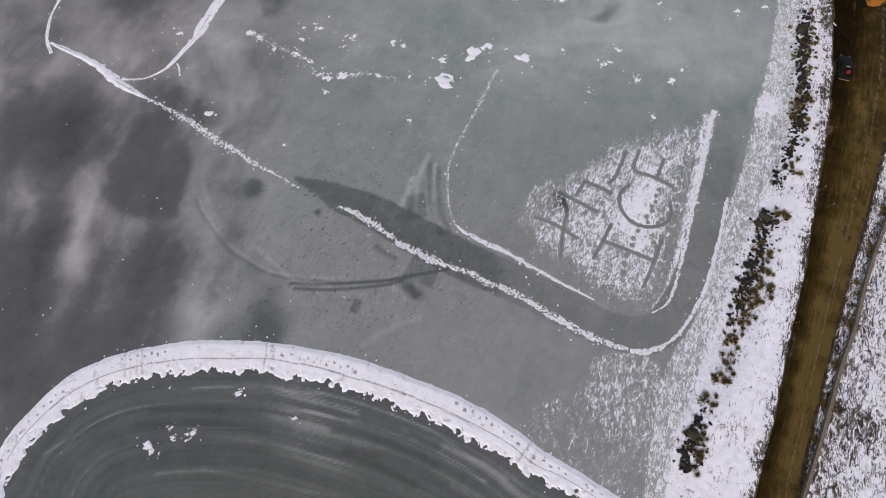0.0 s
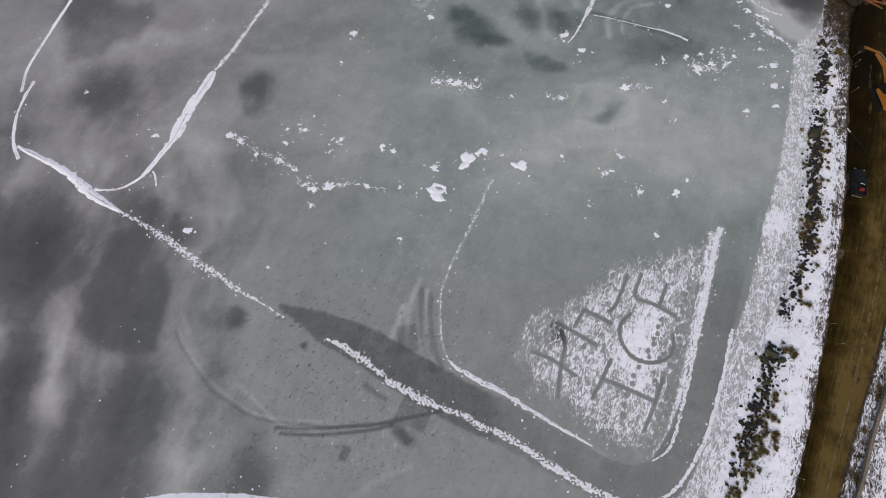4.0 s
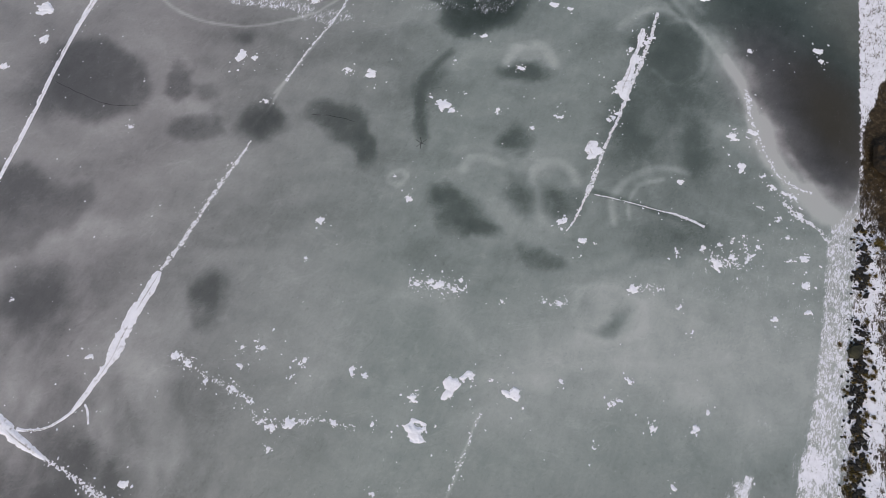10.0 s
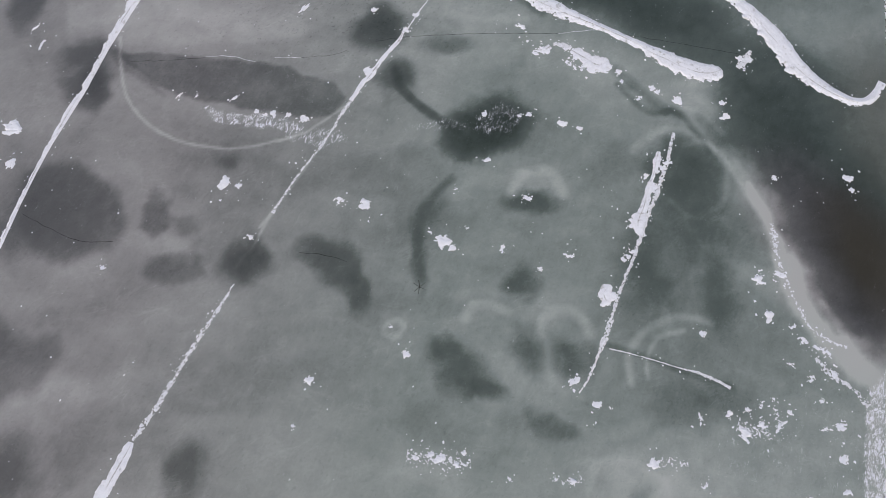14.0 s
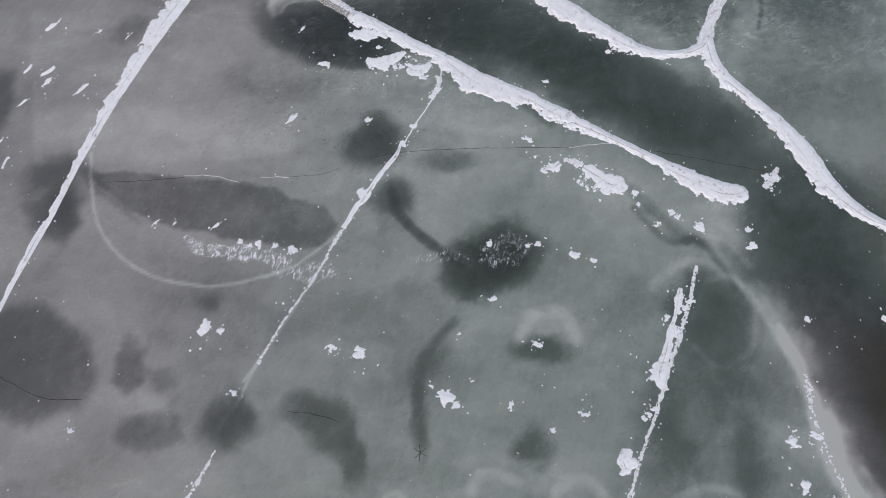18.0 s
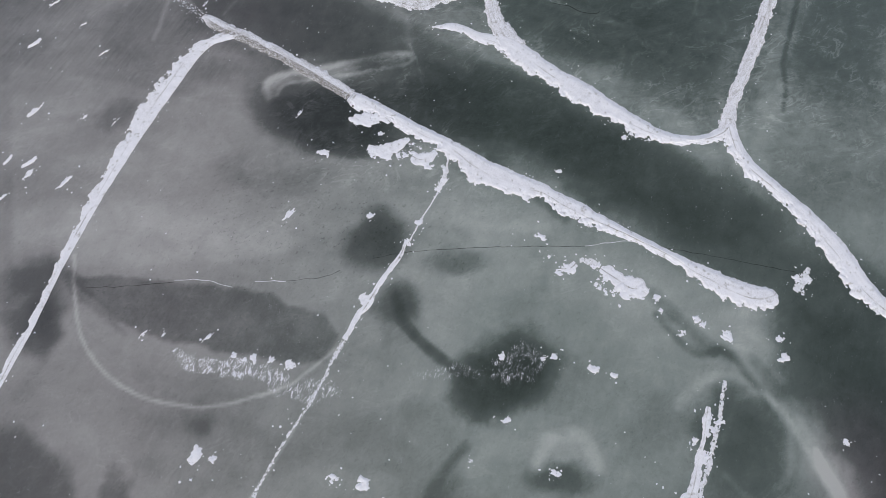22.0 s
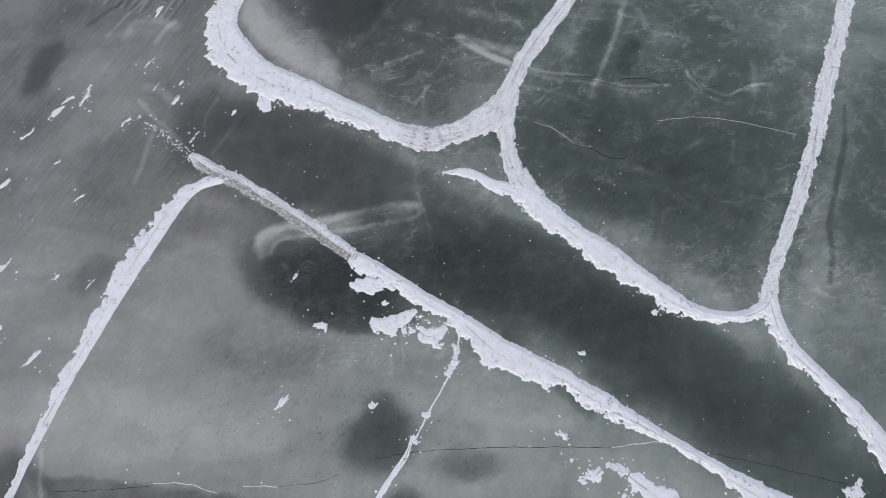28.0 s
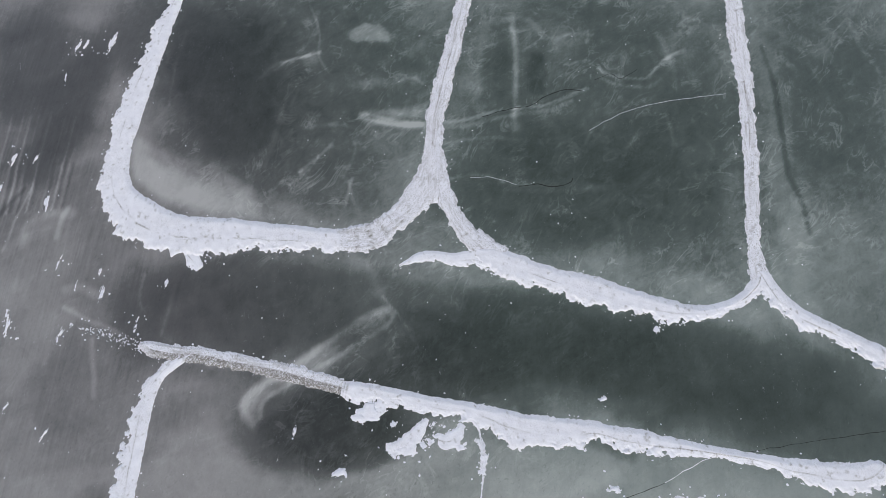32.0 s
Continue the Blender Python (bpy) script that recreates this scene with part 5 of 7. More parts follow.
def snow_ridge(points, h=0.3, crumb=0, spill=0, worn=0, foot=0, lobes=1.0):
    """A windrow along a smooth line of (x, y, width): flat-topped, lobed on the spilled side."""
    p, run = spline(points, 0.09 if crumb else 0.12)
    d = np.gradient(p[:, :2], axis=0)
    d /= np.linalg.norm(d, axis=1)[:, None] + 1e-9
    side = np.stack([d[:, 1], -d[:, 0]], 1)
    seed = int(abs(points[0][0] * 13 + points[0][1] * 7)) % 900
    half = p[:, 2] / 2 * (1.4 if crumb == 2 else 1.0)
    if spill:
        p[:, :2] += 0.06 * spill * side * half[:, None]
    edges = []
    for s in (-1, 1):
        jag = (0.15 if lobes < 1 else (0.45 if worn else 0.8)) * np.minimum(1, 0.7 / half) * (fbm(run * 0.45, run * 0, seed + 5 + s, 3) - 0.5)
        if crumb:
            jag = jag + np.minimum(0.7, 0.26 / half) * (fbm(run * 2.2, run * 0 + s, seed, 4) - 0.5) * 2
        e = half * (1 + jag)
        if spill and s == -spill:
            lobe = np.clip(fbm(run * 0.34, run * 0, seed + 40, 3) - 0.40, 0, 1)
            calm = np.clip(2.4 * fbm(run * 0.16, run * 0, seed + 46, 2) - 0.5, 0.15, 1)
            e = half * (0.82 + 1.2 * lobes * lobe + calm * (0.7 * (fbm(run * 0.55, run * 0, seed + 45, 3) - 0.5) + 0.3 * (fbm(run * 2.1, run * 0, seed + 44, 4) - 0.5)))
        edges.append(np.maximum(e, 0.05))
    u = np.linspace(-1, 1, 25) if crumb else np.linspace(-1.3, 1.3, 37)
    off = np.where(u[None] < 0, edges[0][:, None], edges[1][:, None]) * u[None]
    px = p[:, :1] + side[:, :1] * off
    py = p[:, 1:2] + side[:, 1:2] * off
    rough = fbm(px * 1.3, py * 1.3, seed + 60, 4)
    streak = fbm(run[:, None] * 0.25, off * 5.0, seed + 70, 3)
    # ragged foot: depth inside the edge, torn by broad and fine noise
    reach = np.where(u[None] < 0, edges[0][:, None], edges[1][:, None])
    torn = np.minimum(0.75 * half, 0.95)[:, None]
    if not spill:
        torn = torn * (0.6 if worn else 1.1)
    if spill:
        torn = torn * np.where(np.sign(u[None]) == -spill, 1.55 - 0.55 * lobes, 0.55 * lobes)
    inner = (1 - np.abs(u[None])) * reach + torn * (1.7 * (fbm(px * 1.15, py * 1.15, seed + 61, 6) - 0.47) + 1.1 * (fbm(px * 3.6, py * 3.6, seed + 62, 5) - 0.5))
    z = np.minimum(0.2 * h * (0.75 + 0.35 * rough + 0.25 * streak), np.maximum(0.22 * inner, -0.06))
    if crumb:
        z = 0.9 * h * (fbm(px * 7.0, py * 7.0, seed + 80, 4) - (0.105 + 0.255 * crumb) - 0.16 * np.abs(u[None]) ** 1.5)
        z = np.minimum(0.6 * z, 0.06)
    taper = np.clip(np.minimum(run, run[-1] - run) / 0.5, 0.15, 1)[:, None]
    z = z * taper + 0.004
    z[:, 0] = z[:, -1] = -0.04
    z[0], z[-1] = -0.04, -0.04
    me = grid_mesh("snow_ridge", px, py, z, SNOW_DIRTY if crumb else SNOW)
    # blade lines along the ridge, wheel crossings and footprints
    wob = 0.25 * (fbm(run * 0.3, run * 0, seed + 90, 3) - 0.5)[:, None]
    dirt_and_shade = 0.9 * np.exp(-((u[None] - 0.12 - wob) * half[:, None] / 0.06) ** 2) * np.clip(3 * (fbm(run * 0.35, run * 0, seed + 91, 2) - 0.42), 0, 1)[:, None]
    dirt_and_shade = dirt_and_shade + 0.6 * np.clip(6 * (fbm(px * 2.4, py * 2.4, seed + 92, 2) - 0.70), 0, 1)
    if worn == 2:
        dirt_and_shade = dirt_and_shade + 1.0 * np.clip((u[None] + 0.05 - wob) / 0.2, 0, 1) * np.clip(run[:, None] / 3, 0, 1)
    if worn:
        dirt_and_shade = dirt_and_shade + 0.5 * np.clip(5 * (fbm(run[:, None] * 0.4, off * 4.5, seed + 93, 3) - 0.53), 0, 1)
    # shade of footprint dents and the middle crease, put into the colour
    if foot:
        step = np.abs((run * 1.25 + 0.35 * np.sin(run * 0.7)) % 1 - 0.5)[:, None]
        row = -0.45 + 0.22 * (fbm(run * 0.15, run * 0, seed + 94, 2) - 0.5)[:, None] * 2 + 0.07 * np.sign(np.sin(run * 1.25 * math.pi))[:, None]
        dirt_and_shade = dirt_and_shade + 1.2 * (step < 0.16) * (np.abs(u[None] - row) < 0.09) * (fbm(run * 0.2, run * 0, seed + 95, 2) > 0.42)[:, None]
        dirt_and_shade = dirt_and_shade + 1.1 * (np.abs(u[None] - 0.05 - 0.5 * wob) < 0.035)
    for cx, cy, cr in CROSSINGS:
        q = np.hypot(p[:, 0] - cx, p[:, 1] - cy)
        if q.min() < 1.6:
            gap = np.abs(np.abs(run - run[q.argmin()]) - 0.55 * cr)[:, None] + 0.10 * (fbm(off * 1.5, run[:, None] * 0, seed + 97, 2) - 0.5)
            dirt_and_shade = dirt_and_shade + 0.7 * np.clip(1.3 - gap / (0.22 * cr), 0, 1) * np.clip(2.2 * (fbm(off * 2.2, run[:, None] * 2.2, seed + 98, 3) - 0.25), 0, 1)
    add_field(me, "dirt_and_shade", np.clip(dirt_and_shade, 0, 1))
    grain = 1.0 if worn else 0.5 * np.clip(2 * (fbm(px * 0.4, py * 0.4, seed + 99, 3) - 0.35), 0, 1)
    add_field(me, "worn", grain * np.ones(px.shape))
    label = "broken line of crumbled snow on the ice" if crumb else ("worn grainy snow ridge between cleared ice fields" if worn else "long ploughed ridge of white snow on ice")
    for k in range(0, len(run), 5):
        CRUMB_SEEDS.append((p[k, 0], p[k, 1], side[k, 0], side[k, 1], half[k]))
    return tagged(new("snow_ridge", me), label, "snow bank", "snow ridges")


snow_ridge([(-44.4, -17.7, 2.43), (-44, -13.2, 2.43), (-43.5, -8.7, 2.43), (-42.8, -5.9, 2.76), (-41, -3.2, 2.83), (-38.5, -0.7, 3.17), (-35.5, 0.9, 3.14), (-32.3, 1.8, 3.27), (-27.7, 2.5, 3.4), (-23, 2.6, 3.46), (-18.3, 2.5, 3.2), (-13.6, 1.6, 3.45), (-8.9, 0.4, 3.65), (-4.3, -1, 3.33), (-0.4, -2.4, 3.28), (3.5, -4.2, 3.07), (6.2, -5.7, 2.72), (8.3, -7.3, 2.71), (10.9, -8.5, 2.38), (13.2, -9.8, 2.21), (18.5, -13.2, 2.21), (23.9, -18.1, 2.21)], h=.45, spill=-1, lobes=0.25, foot=1)
snow_ridge([(-53.5, 43.7, 0.37), (-50.9, 42.5, 0.55), (-48.4, 41.2, 0.74), (-45.9, 39.7, 0.83), (-43.2, 37.6, 1.01), (-40.7, 36, 0.69), (-38.6, 34.8, 0.23)], h=.35)
snow_ridge([(-39.2, 35.1, 0.38), (-36.4, 33.7, 0.6), (-33.7, 32.1, 0.79), (-31.3, 30.5, 0.98), (-28.7, 28.7, 0.94), (-26.1, 27.1, 0.83), (-23.2, 25.2, 0.6), (-20.7, 23.9, 0.38), (-17.6, 22, 0.22)], h=.15, crumb=1.5)
snow_ridge([(-12.9, 19.7, 0.25), (-11.4, 19.2, 0.57), (-9.4, 18, 0.88), (-7.4, 16.7, 0.79), (-5.8, 15.5, 0.78), (-3.8, 14.3, 0.84), (-1.9, 13.3, 1.06), (-0.4, 12.7, 0.68), (2.1, 11.8, 0.68), (3.9, 10.8, 0.74), (6.3, 9.8, 0.65), (8.6, 8.6, 0.79), (10.9, 7.1, 0.85), (12.6, 6, 0.76), (14.8, 4.9, 0.69), (16.7, 4.1, 0.62), (18.6, 3.6, 0.47)], h=.25, crumb=1.25)
snow_ridge([(18.6, 3.5, 0.52), (20.2, 3.3, 0.52), (22, 3.9, 0.52), (24, 5.2, 0.44), (26, 7.6, 0.45), (27.9, 10.6, 0.42), (30.2, 15.8, 0.44), (32.1, 20.7, 0.46)], h=.15, crumb=1)
snow_ridge([(0.6, 17.5, 0.15), (1.5, 16.7, 0.4), (2.7, 15.9, 0.6), (4.6, 15, 0.64), (6.4, 14.1, 0.53), (8.2, 13, 0.53), (10.3, 11.7, 0.47), (12.3, 10.5, 0.38), (14.3, 9.4, 0.28), (15.6, 8.7, 0.14)], h=.2, crumb=1)
snow_ridge([(21.4, 7.3, 0.14), (23.2, 8.3, 0.27), (24.3, 10.1, 0.42), (25.3, 12.6, 0.43), (26.2, 14.8, 0.49), (27.4, 18.1, 0.5), (28.9, 22, 0.57), (30.1, 25.3, 0.59), (31.6, 29.7, 0.55), (32.7, 32.5, 0.4)], h=.2, crumb=1)
snow_ridge([(0.6, 17.6, 0.13), (0, 19.9, 0.18), (-0.1, 23, 0.18), (0.1, 25.2, 0.23), (1, 27.9, 0.24), (2.1, 30.2, 0.25), (3.3, 32.5, 0.35), (4, 33.9, 0.46), (4.7, 35.3, 0.26), (5.5, 37.3, 0.27), (6.3, 38.7, 0.27)], h=.08, crumb=2)
snow_ridge([(-42.5, 37.7, 0.32), (-41, 37.6, 0.29), (-39.3, 37.8, 0.29), (-37.5, 38.8, 0.32), (-36.3, 40.2, 0.46), (-34.1, 44, 0.98), (-33, 47.1, 1.31), (-31.8, 50.2, 1.34), (-30.9, 52.2, 1.11), (-30.2, 53.7, 1), (-29.9, 54.5, 0.38)], h=.3)
snow_ridge([(-29.9, 54.5, 0.41), (-28.7, 56.5, 0.62), (-27.4, 58.9, 0.64), (-26, 61.7, 0.65), (-24.3, 65, 0.55), (-22.6, 68, 0.46), (-21.1, 71, 0.29)], h=.13, crumb=1.35)
snow_ridge([(-35.7, 40.2, 0.17), (-35.2, 39.4, 0.22), (-34.8, 38, 0.17)], h=.1)
snow_ridge([(-17.5, 79.4, 0.42), (-16.5, 81.25, 0.38), (-15.42, 83.24, 0.27), (-14.31, 85.04, 0.28), (-13.26, 86.53, 0.31), (-12.2, 88.17, 0.4), (-11.07, 90.2, 0.45), (-9.9, 92.41, 0.5), (-8.7, 94.6, 0.56)], h=.12, crumb=1.35)
snow_ridge([(-8.7, 94.6, 0.52), (-7.4, 96.8, 0.64), (-6.3, 98.4, 0.77), (-5.4, 99.8, 0.66), (-4.1, 101.8, 0.55), (-2.5, 103.9, 0.56), (-1.7, 105.8, 0.38)], h=.2)
snow_ridge([(-1.4, 105.6, 0.23), (0.1, 108.3, 0.2), (1.6, 110.7, 0.2), (2.6, 112.6, 0.3), (3.3, 114.7, 0.4), (3.7, 116.6, 0.31)], h=.06, crumb=1)
snow_ridge([(-54.9, 51.5, 0.33), (-55.0, 55, 0.35), (-53.73, 59.74, 0.36), (-51.82, 66.12, 0.45), (-49.94, 74.07, 0.6), (-48.41, 81.76, 0.54), (-47, 87.88, 0.63), (-45.45, 92.9, 0.8), (-43.99, 97.38, 0.98), (-42.91, 101.22, 0.9), (-41.99, 104.69, 1.05), (-40.84, 108.44, 1.32), (-39.38, 112.71, 1.61), (-37.78, 117.06, 1.93), (-36.16, 121.12, 2.24), (-34.54, 124.88, 2.59), (-32.97, 128.32, 2.8), (-31.42, 131.33, 2.72), (-29.74, 133.7, 2.19), (-27.8, 135.21, 1.62), (-25.57, 135.84, 1.33), (-23.2, 135.9, 0.59)], h=.4, spill=1, lobes=0.3)
snow_ridge([(-53.6, 53.3, 0.35), (-54.2, 51.1, 0.34), (-54.6, 48.6, 0.33), (-54.4, 46.1, 0.41), (-53.8, 43.7, 0.4), (-52.7, 41.8, 0.48)], h=.1)
snow_ridge([(-36.8, 145, 0.47), (-34.6, 143.5, 0.78), (-32.2, 141.7, 1.08), (-30.3, 140, 1.37), (-28.8, 138.6, 1.06)], h=.12, crumb=2)
snow_ridge([(-29.4, 139.4, 0.61), (-28, 138.3, 1.5), (-25.7, 136.8, 1.78), (-23, 135.5, 1.62), (-20.2, 133.7, 1.6), (-17.5, 132, 1.72), (-14.8, 130.2, 1.84), (-12.2, 128.3, 1.95), (-10, 126.8, 1.66), (-8.6, 125.7, 1.5)], h=.35, worn=2)
snow_ridge([(-8.8, 125.7, 1.27), (-6.8, 124.4, 2.06), (-4.7, 123.1, 1.81), (-2.5, 121.8, 1.68), (-0.3, 120.2, 1.77), (2, 118.8, 1.86), (4.3, 117.3, 2.05), (6.2, 115.5, 2.87), (8.4, 113.8, 3.24), (10.5, 112.7, 3.32), (12.7, 111.7, 2.98), (14.5, 111.2, 2.25), (16, 110.3, 2.03), (18, 108.9, 2.5), (20, 107.7, 2.08), (22, 106.6, 1.67), (24, 105.5, 1.36), (25.9, 104.4, 1.15), (27.7, 103.3, 1.15), (29.4, 102.1, 1.51), (30.9, 100.9, 1.97), (32.9, 99.7, 2.32), (35.1, 98.3, 2.76), (37.2, 97.5, 2.66), (38.9, 97.7, 2.03), (39.7, 98.1, 0.65)], h=.5, spill=-1, lobes=0.55)
snow_ridge([(4, 206, 1.72), (-5, 195, 1.87), (-14.3, 182.2, 2.21), (-16.3, 179.64, 2.58), (-18.34, 176.94, 3.07), (-20.39, 174.06, 3.41), (-22.41, 171.06, 3.73), (-24.33, 167.98, 3.66), (-25.98, 164.98, 3.46), (-27.16, 162.2, 3.76), (-27.65, 159.55, 4.31), (-27.25, 156.81, 5.12), (-25.84, 154.08, 5.75), (-23.62, 151.73, 5.29), (-20.97, 149.95, 4.88), (-18.24, 148.64, 4.62), (-15.54, 147.45, 4.36), (-12.9, 146.18, 3.86), (-10.3, 144.84, 3.49), (-7.75, 143.56, 3.35), (-5.28, 142.42, 2.99), (-2.9, 141.4, 2.2)], h=.6, spill=-1, lobes=0.55)
snow_ridge([(-3.9, 142, 2.35), (-1.6, 141.1, 3.5), (0.7, 140.6, 3.36), (3.1, 141.1, 2.85), (5.7, 142, 3.27), (8, 143.4, 3.44), (10, 145.2, 3.22), (11.1, 147.3, 2.72)], h=.4, worn=1)
snow_ridge([(42.7, 191, 1.84), (33, 179, 1.84), (22, 164.1, 2.09), (19.8, 160.9, 2.19), (17.6, 157.9, 2.14), (15.3, 154.6, 2.24), (13.3, 151.7, 2.19), (11.9, 149, 2.15), (10.5, 146, 2.37), (9.5, 143.4, 2.84), (8.8, 141.3, 1.91)], h=.5, worn=1)
snow_ridge([(11.2, 147.8, 2.33), (10.8, 145.6, 2.56), (10.5, 142.6, 2.24), (10.5, 139.7, 2.19), (10.8, 137.3, 2.28), (11.5, 135.3, 2.75), (12.4, 133.5, 2.83), (13.7, 131.8, 2.44)], h=.4, worn=1)
snow_ridge([(2.1, 135.9, 0.21), (3.1, 135.9, 0.63), (4.8, 135.9, 1.16), (6.6, 135.1, 1.37), (8.3, 134, 1.68), (10.1, 133.3, 1.98), (11.9, 132.4, 2.28)], h=.3, spill=-1, lobes=0.5)
snow_ridge([(10.6, 133.8, 1.88), (12.5, 132.3, 2.9), (14.3, 130.4, 3.17), (16.4, 128.4, 3.03), (18.5, 126.6, 3.09), (20.6, 125, 3.25), (22.7, 123.2, 3.22), (24.8, 121.5, 2.89), (26.9, 119.9, 2.68), (28.8, 118.7, 2.18), (30.8, 117.8, 1.7), (33.2, 117.3, 1.42), (35.5, 117.4, 1.33), (37.6, 118.1, 1.53), (39.1, 119.2, 1.16)], h=.6, spill=-1, lobes=0.55)
snow_ridge([(68.5, 180, 2.02), (61, 165, 2.02), (51.8, 145.5, 2.07), (49.8, 140.8, 1.94), (47.4, 135.7, 1.74), (44.4, 130.2, 1.61), (41.7, 125.5, 1.44), (39.9, 122.1, 1.51), (38.7, 119.5, 1.94), (37.9, 117.5, 2.25)], h=.4, worn=1)
snow_ridge([(38.8, 119.7, 1.65), (38.85, 117.34, 2), (39.18, 115.22, 2.15), (39.94, 113.5, 2.12), (41.28, 111.88, 1.93), (43.37, 109.41, 1.83), (45.77, 105.84, 2.57), (47.64, 102, 2.96), (48.91, 98.83, 2.75), (50.24, 96.58, 2.61), (51.85, 94.88, 1.97), (53.63, 93.49, 1.46), (55.41, 92.65, 1.21), (57.06, 92.7, 1.08), (58.5, 93.76, 1.1), (59.8, 95.5, 0.99)], h=.6, spill=-1, lobes=0.45)
snow_ridge([(32, 89, 0.45), (31, 86.4, 0.5), (30.1, 84.1, 0.54), (28.8, 81.3, 0.53), (27.5, 78.9, 0.52), (26.3, 76.3, 0.51), (25.3, 74.2, 0.5), (24.1, 71.8, 0.44), (22.7, 69.2, 0.43), (21.4, 66.3, 0.46), (20.3, 63.9, 0.73), (19.2, 61.8, 0.36), (18.2, 60, 0.31), (16.9, 58.3, 0.17)], h=.24, crumb=1)
snow_ridge([(20.6, 62.9, 0.18), (22.9, 62.3, 0.14), (25.2, 61.6, 0.14), (27.6, 60.8, 0.14), (29.9, 60.1, 0.31), (31.5, 59.4, 0.35), (33, 58.5, 0.31)], h=.08, crumb=1)
snow_ridge([(42.5, 61.5, 0.56), (43.2, 60.2, 0.69), (44.1, 59.3, 0.55), (45.1, 58.8, 0.62), (45.8, 58.1, 0.48), (46.3, 57.2, 0.82), (46.9, 56.4, 0.68)], h=.12, crumb=1.6)
snow_ridge([(41.3, 76.8, 0.56), (41.3, 74.9, 0.88), (41.1, 72.7, 0.55), (41.6, 69.3, 0.32), (42.2, 66.4, 0.41), (43.1, 64.4, 0.46), (44.5, 63.2, 0.4), (46.3, 62.4, 0.5)], h=.15, crumb=1.6)
snow_ridge([(-8.2, 122.9, 0.4), (-7, 122.1, 1.32), (-5.9, 121.9, 1.59), (-4.5, 122.6, 1.46), (-3.4, 121.5, 0.52)], h=.25)
snow_ridge([(-6.4, 118.3, 0.64), (-5.1, 117.8, 1.28), (-3.6, 117.7, 1.54), (-2.2, 118.4, 1.16), (-1, 119.1, 0.39)], h=.25)
snow_ridge([(-0.9, 116.8, 0.76), (0.2, 116.2, 1.9), (1.2, 116.5, 1.65), (2.3, 117.2, 0.51)], h=.25)
snow_ridge([(2.8, 115.4, 0.4), (3.2, 114.5, 0.71), (2.8, 113.2, 0.5), (2.2, 112.3, 0.59)], h=.2, crumb=1)
snow_ridge([(-21.1, 147.6, 0.67), (-20.5, 146.2, 1.6), (-20.2, 145, 0.79)], h=.2)
snow_ridge([(-26.5, 45.3, 0.47), (-24.6, 43.8, 0.75), (-22.6, 42.7, 0.4), (-20, 41.3, 0.78), (-17.8, 40.3, 0.44), (-17.4, 38.6, 0.65), (-15.9, 37.9, 0.71), (-13.5, 37.9, 0.86), (-11.1, 38.4, 0.38), (-8.7, 37.8, 0.64), (-6.7, 37.4, 0.59)], h=.15, crumb=2)
snow_ridge([(-1.4, 52.6, 0.98), (0.9, 52.2, 1.58), (3.4, 51.9, 1.94), (5.3, 52, 1.09)], h=.15, crumb=2)
snow_ridge([(32.9, 55.1, 1.24), (35, 54.1, 1.35), (37, 54.4, 1.11), (37.2, 57.6, 0.63)], h=.15, crumb=2)
snow_ridge([(14.2, 49.9, 0.6), (15.7, 49.9, 0.95), (16.4, 50.4, 0.48)], h=.15, crumb=2)
snow_ridge([(23.3, 51.6, 0.48), (24.6, 51.7, 0.85), (27.3, 51.3, 0.6)], h=.15, crumb=2)
snow_ridge([(20.4, 101.7, 0.58), (21.1, 101.2, 1.54), (22.1, 100.4, 1.49), (23.3, 99.4, 2.8), (24.7, 98.9, 1.67), (25.3, 98.3, 0.51)], h=.2)
snow_ridge([(15.9, 101.8, 0.56), (16.9, 101.8, 1.23), (17.8, 102.4, 0.45)], h=.2)
snow_ridge([(18.1, 102.6, 0.57), (19.1, 102.5, 0.8), (20.4, 101.9, 0.81)], h=.15, crumb=1)
snow_ridge([(41.7, 98.1, 0.52), (42.7, 99.2, 1.17), (43.5, 100.2, 0.78), (44.1, 100.8, 0.39)], h=.15, crumb=1)
snow_ridge([(29.7, 86.5, 0.39), (29.2, 85.1, 1.04), (28.7, 83.6, 0.51), (28.1, 82.4, 0.38), (27.7, 81.3, 0.89), (26.8, 79.1, 0.87), (26, 77.6, 1.5), (25.8, 76.6, 1.2), (26.2, 75.5, 0.37)], h=.2)
snow_ridge([(21.9, 69.8, 0.36), (21.1, 69.2, 1.24), (20.9, 68.5, 1.11), (21.3, 67.5, 0.24)], h=.2)


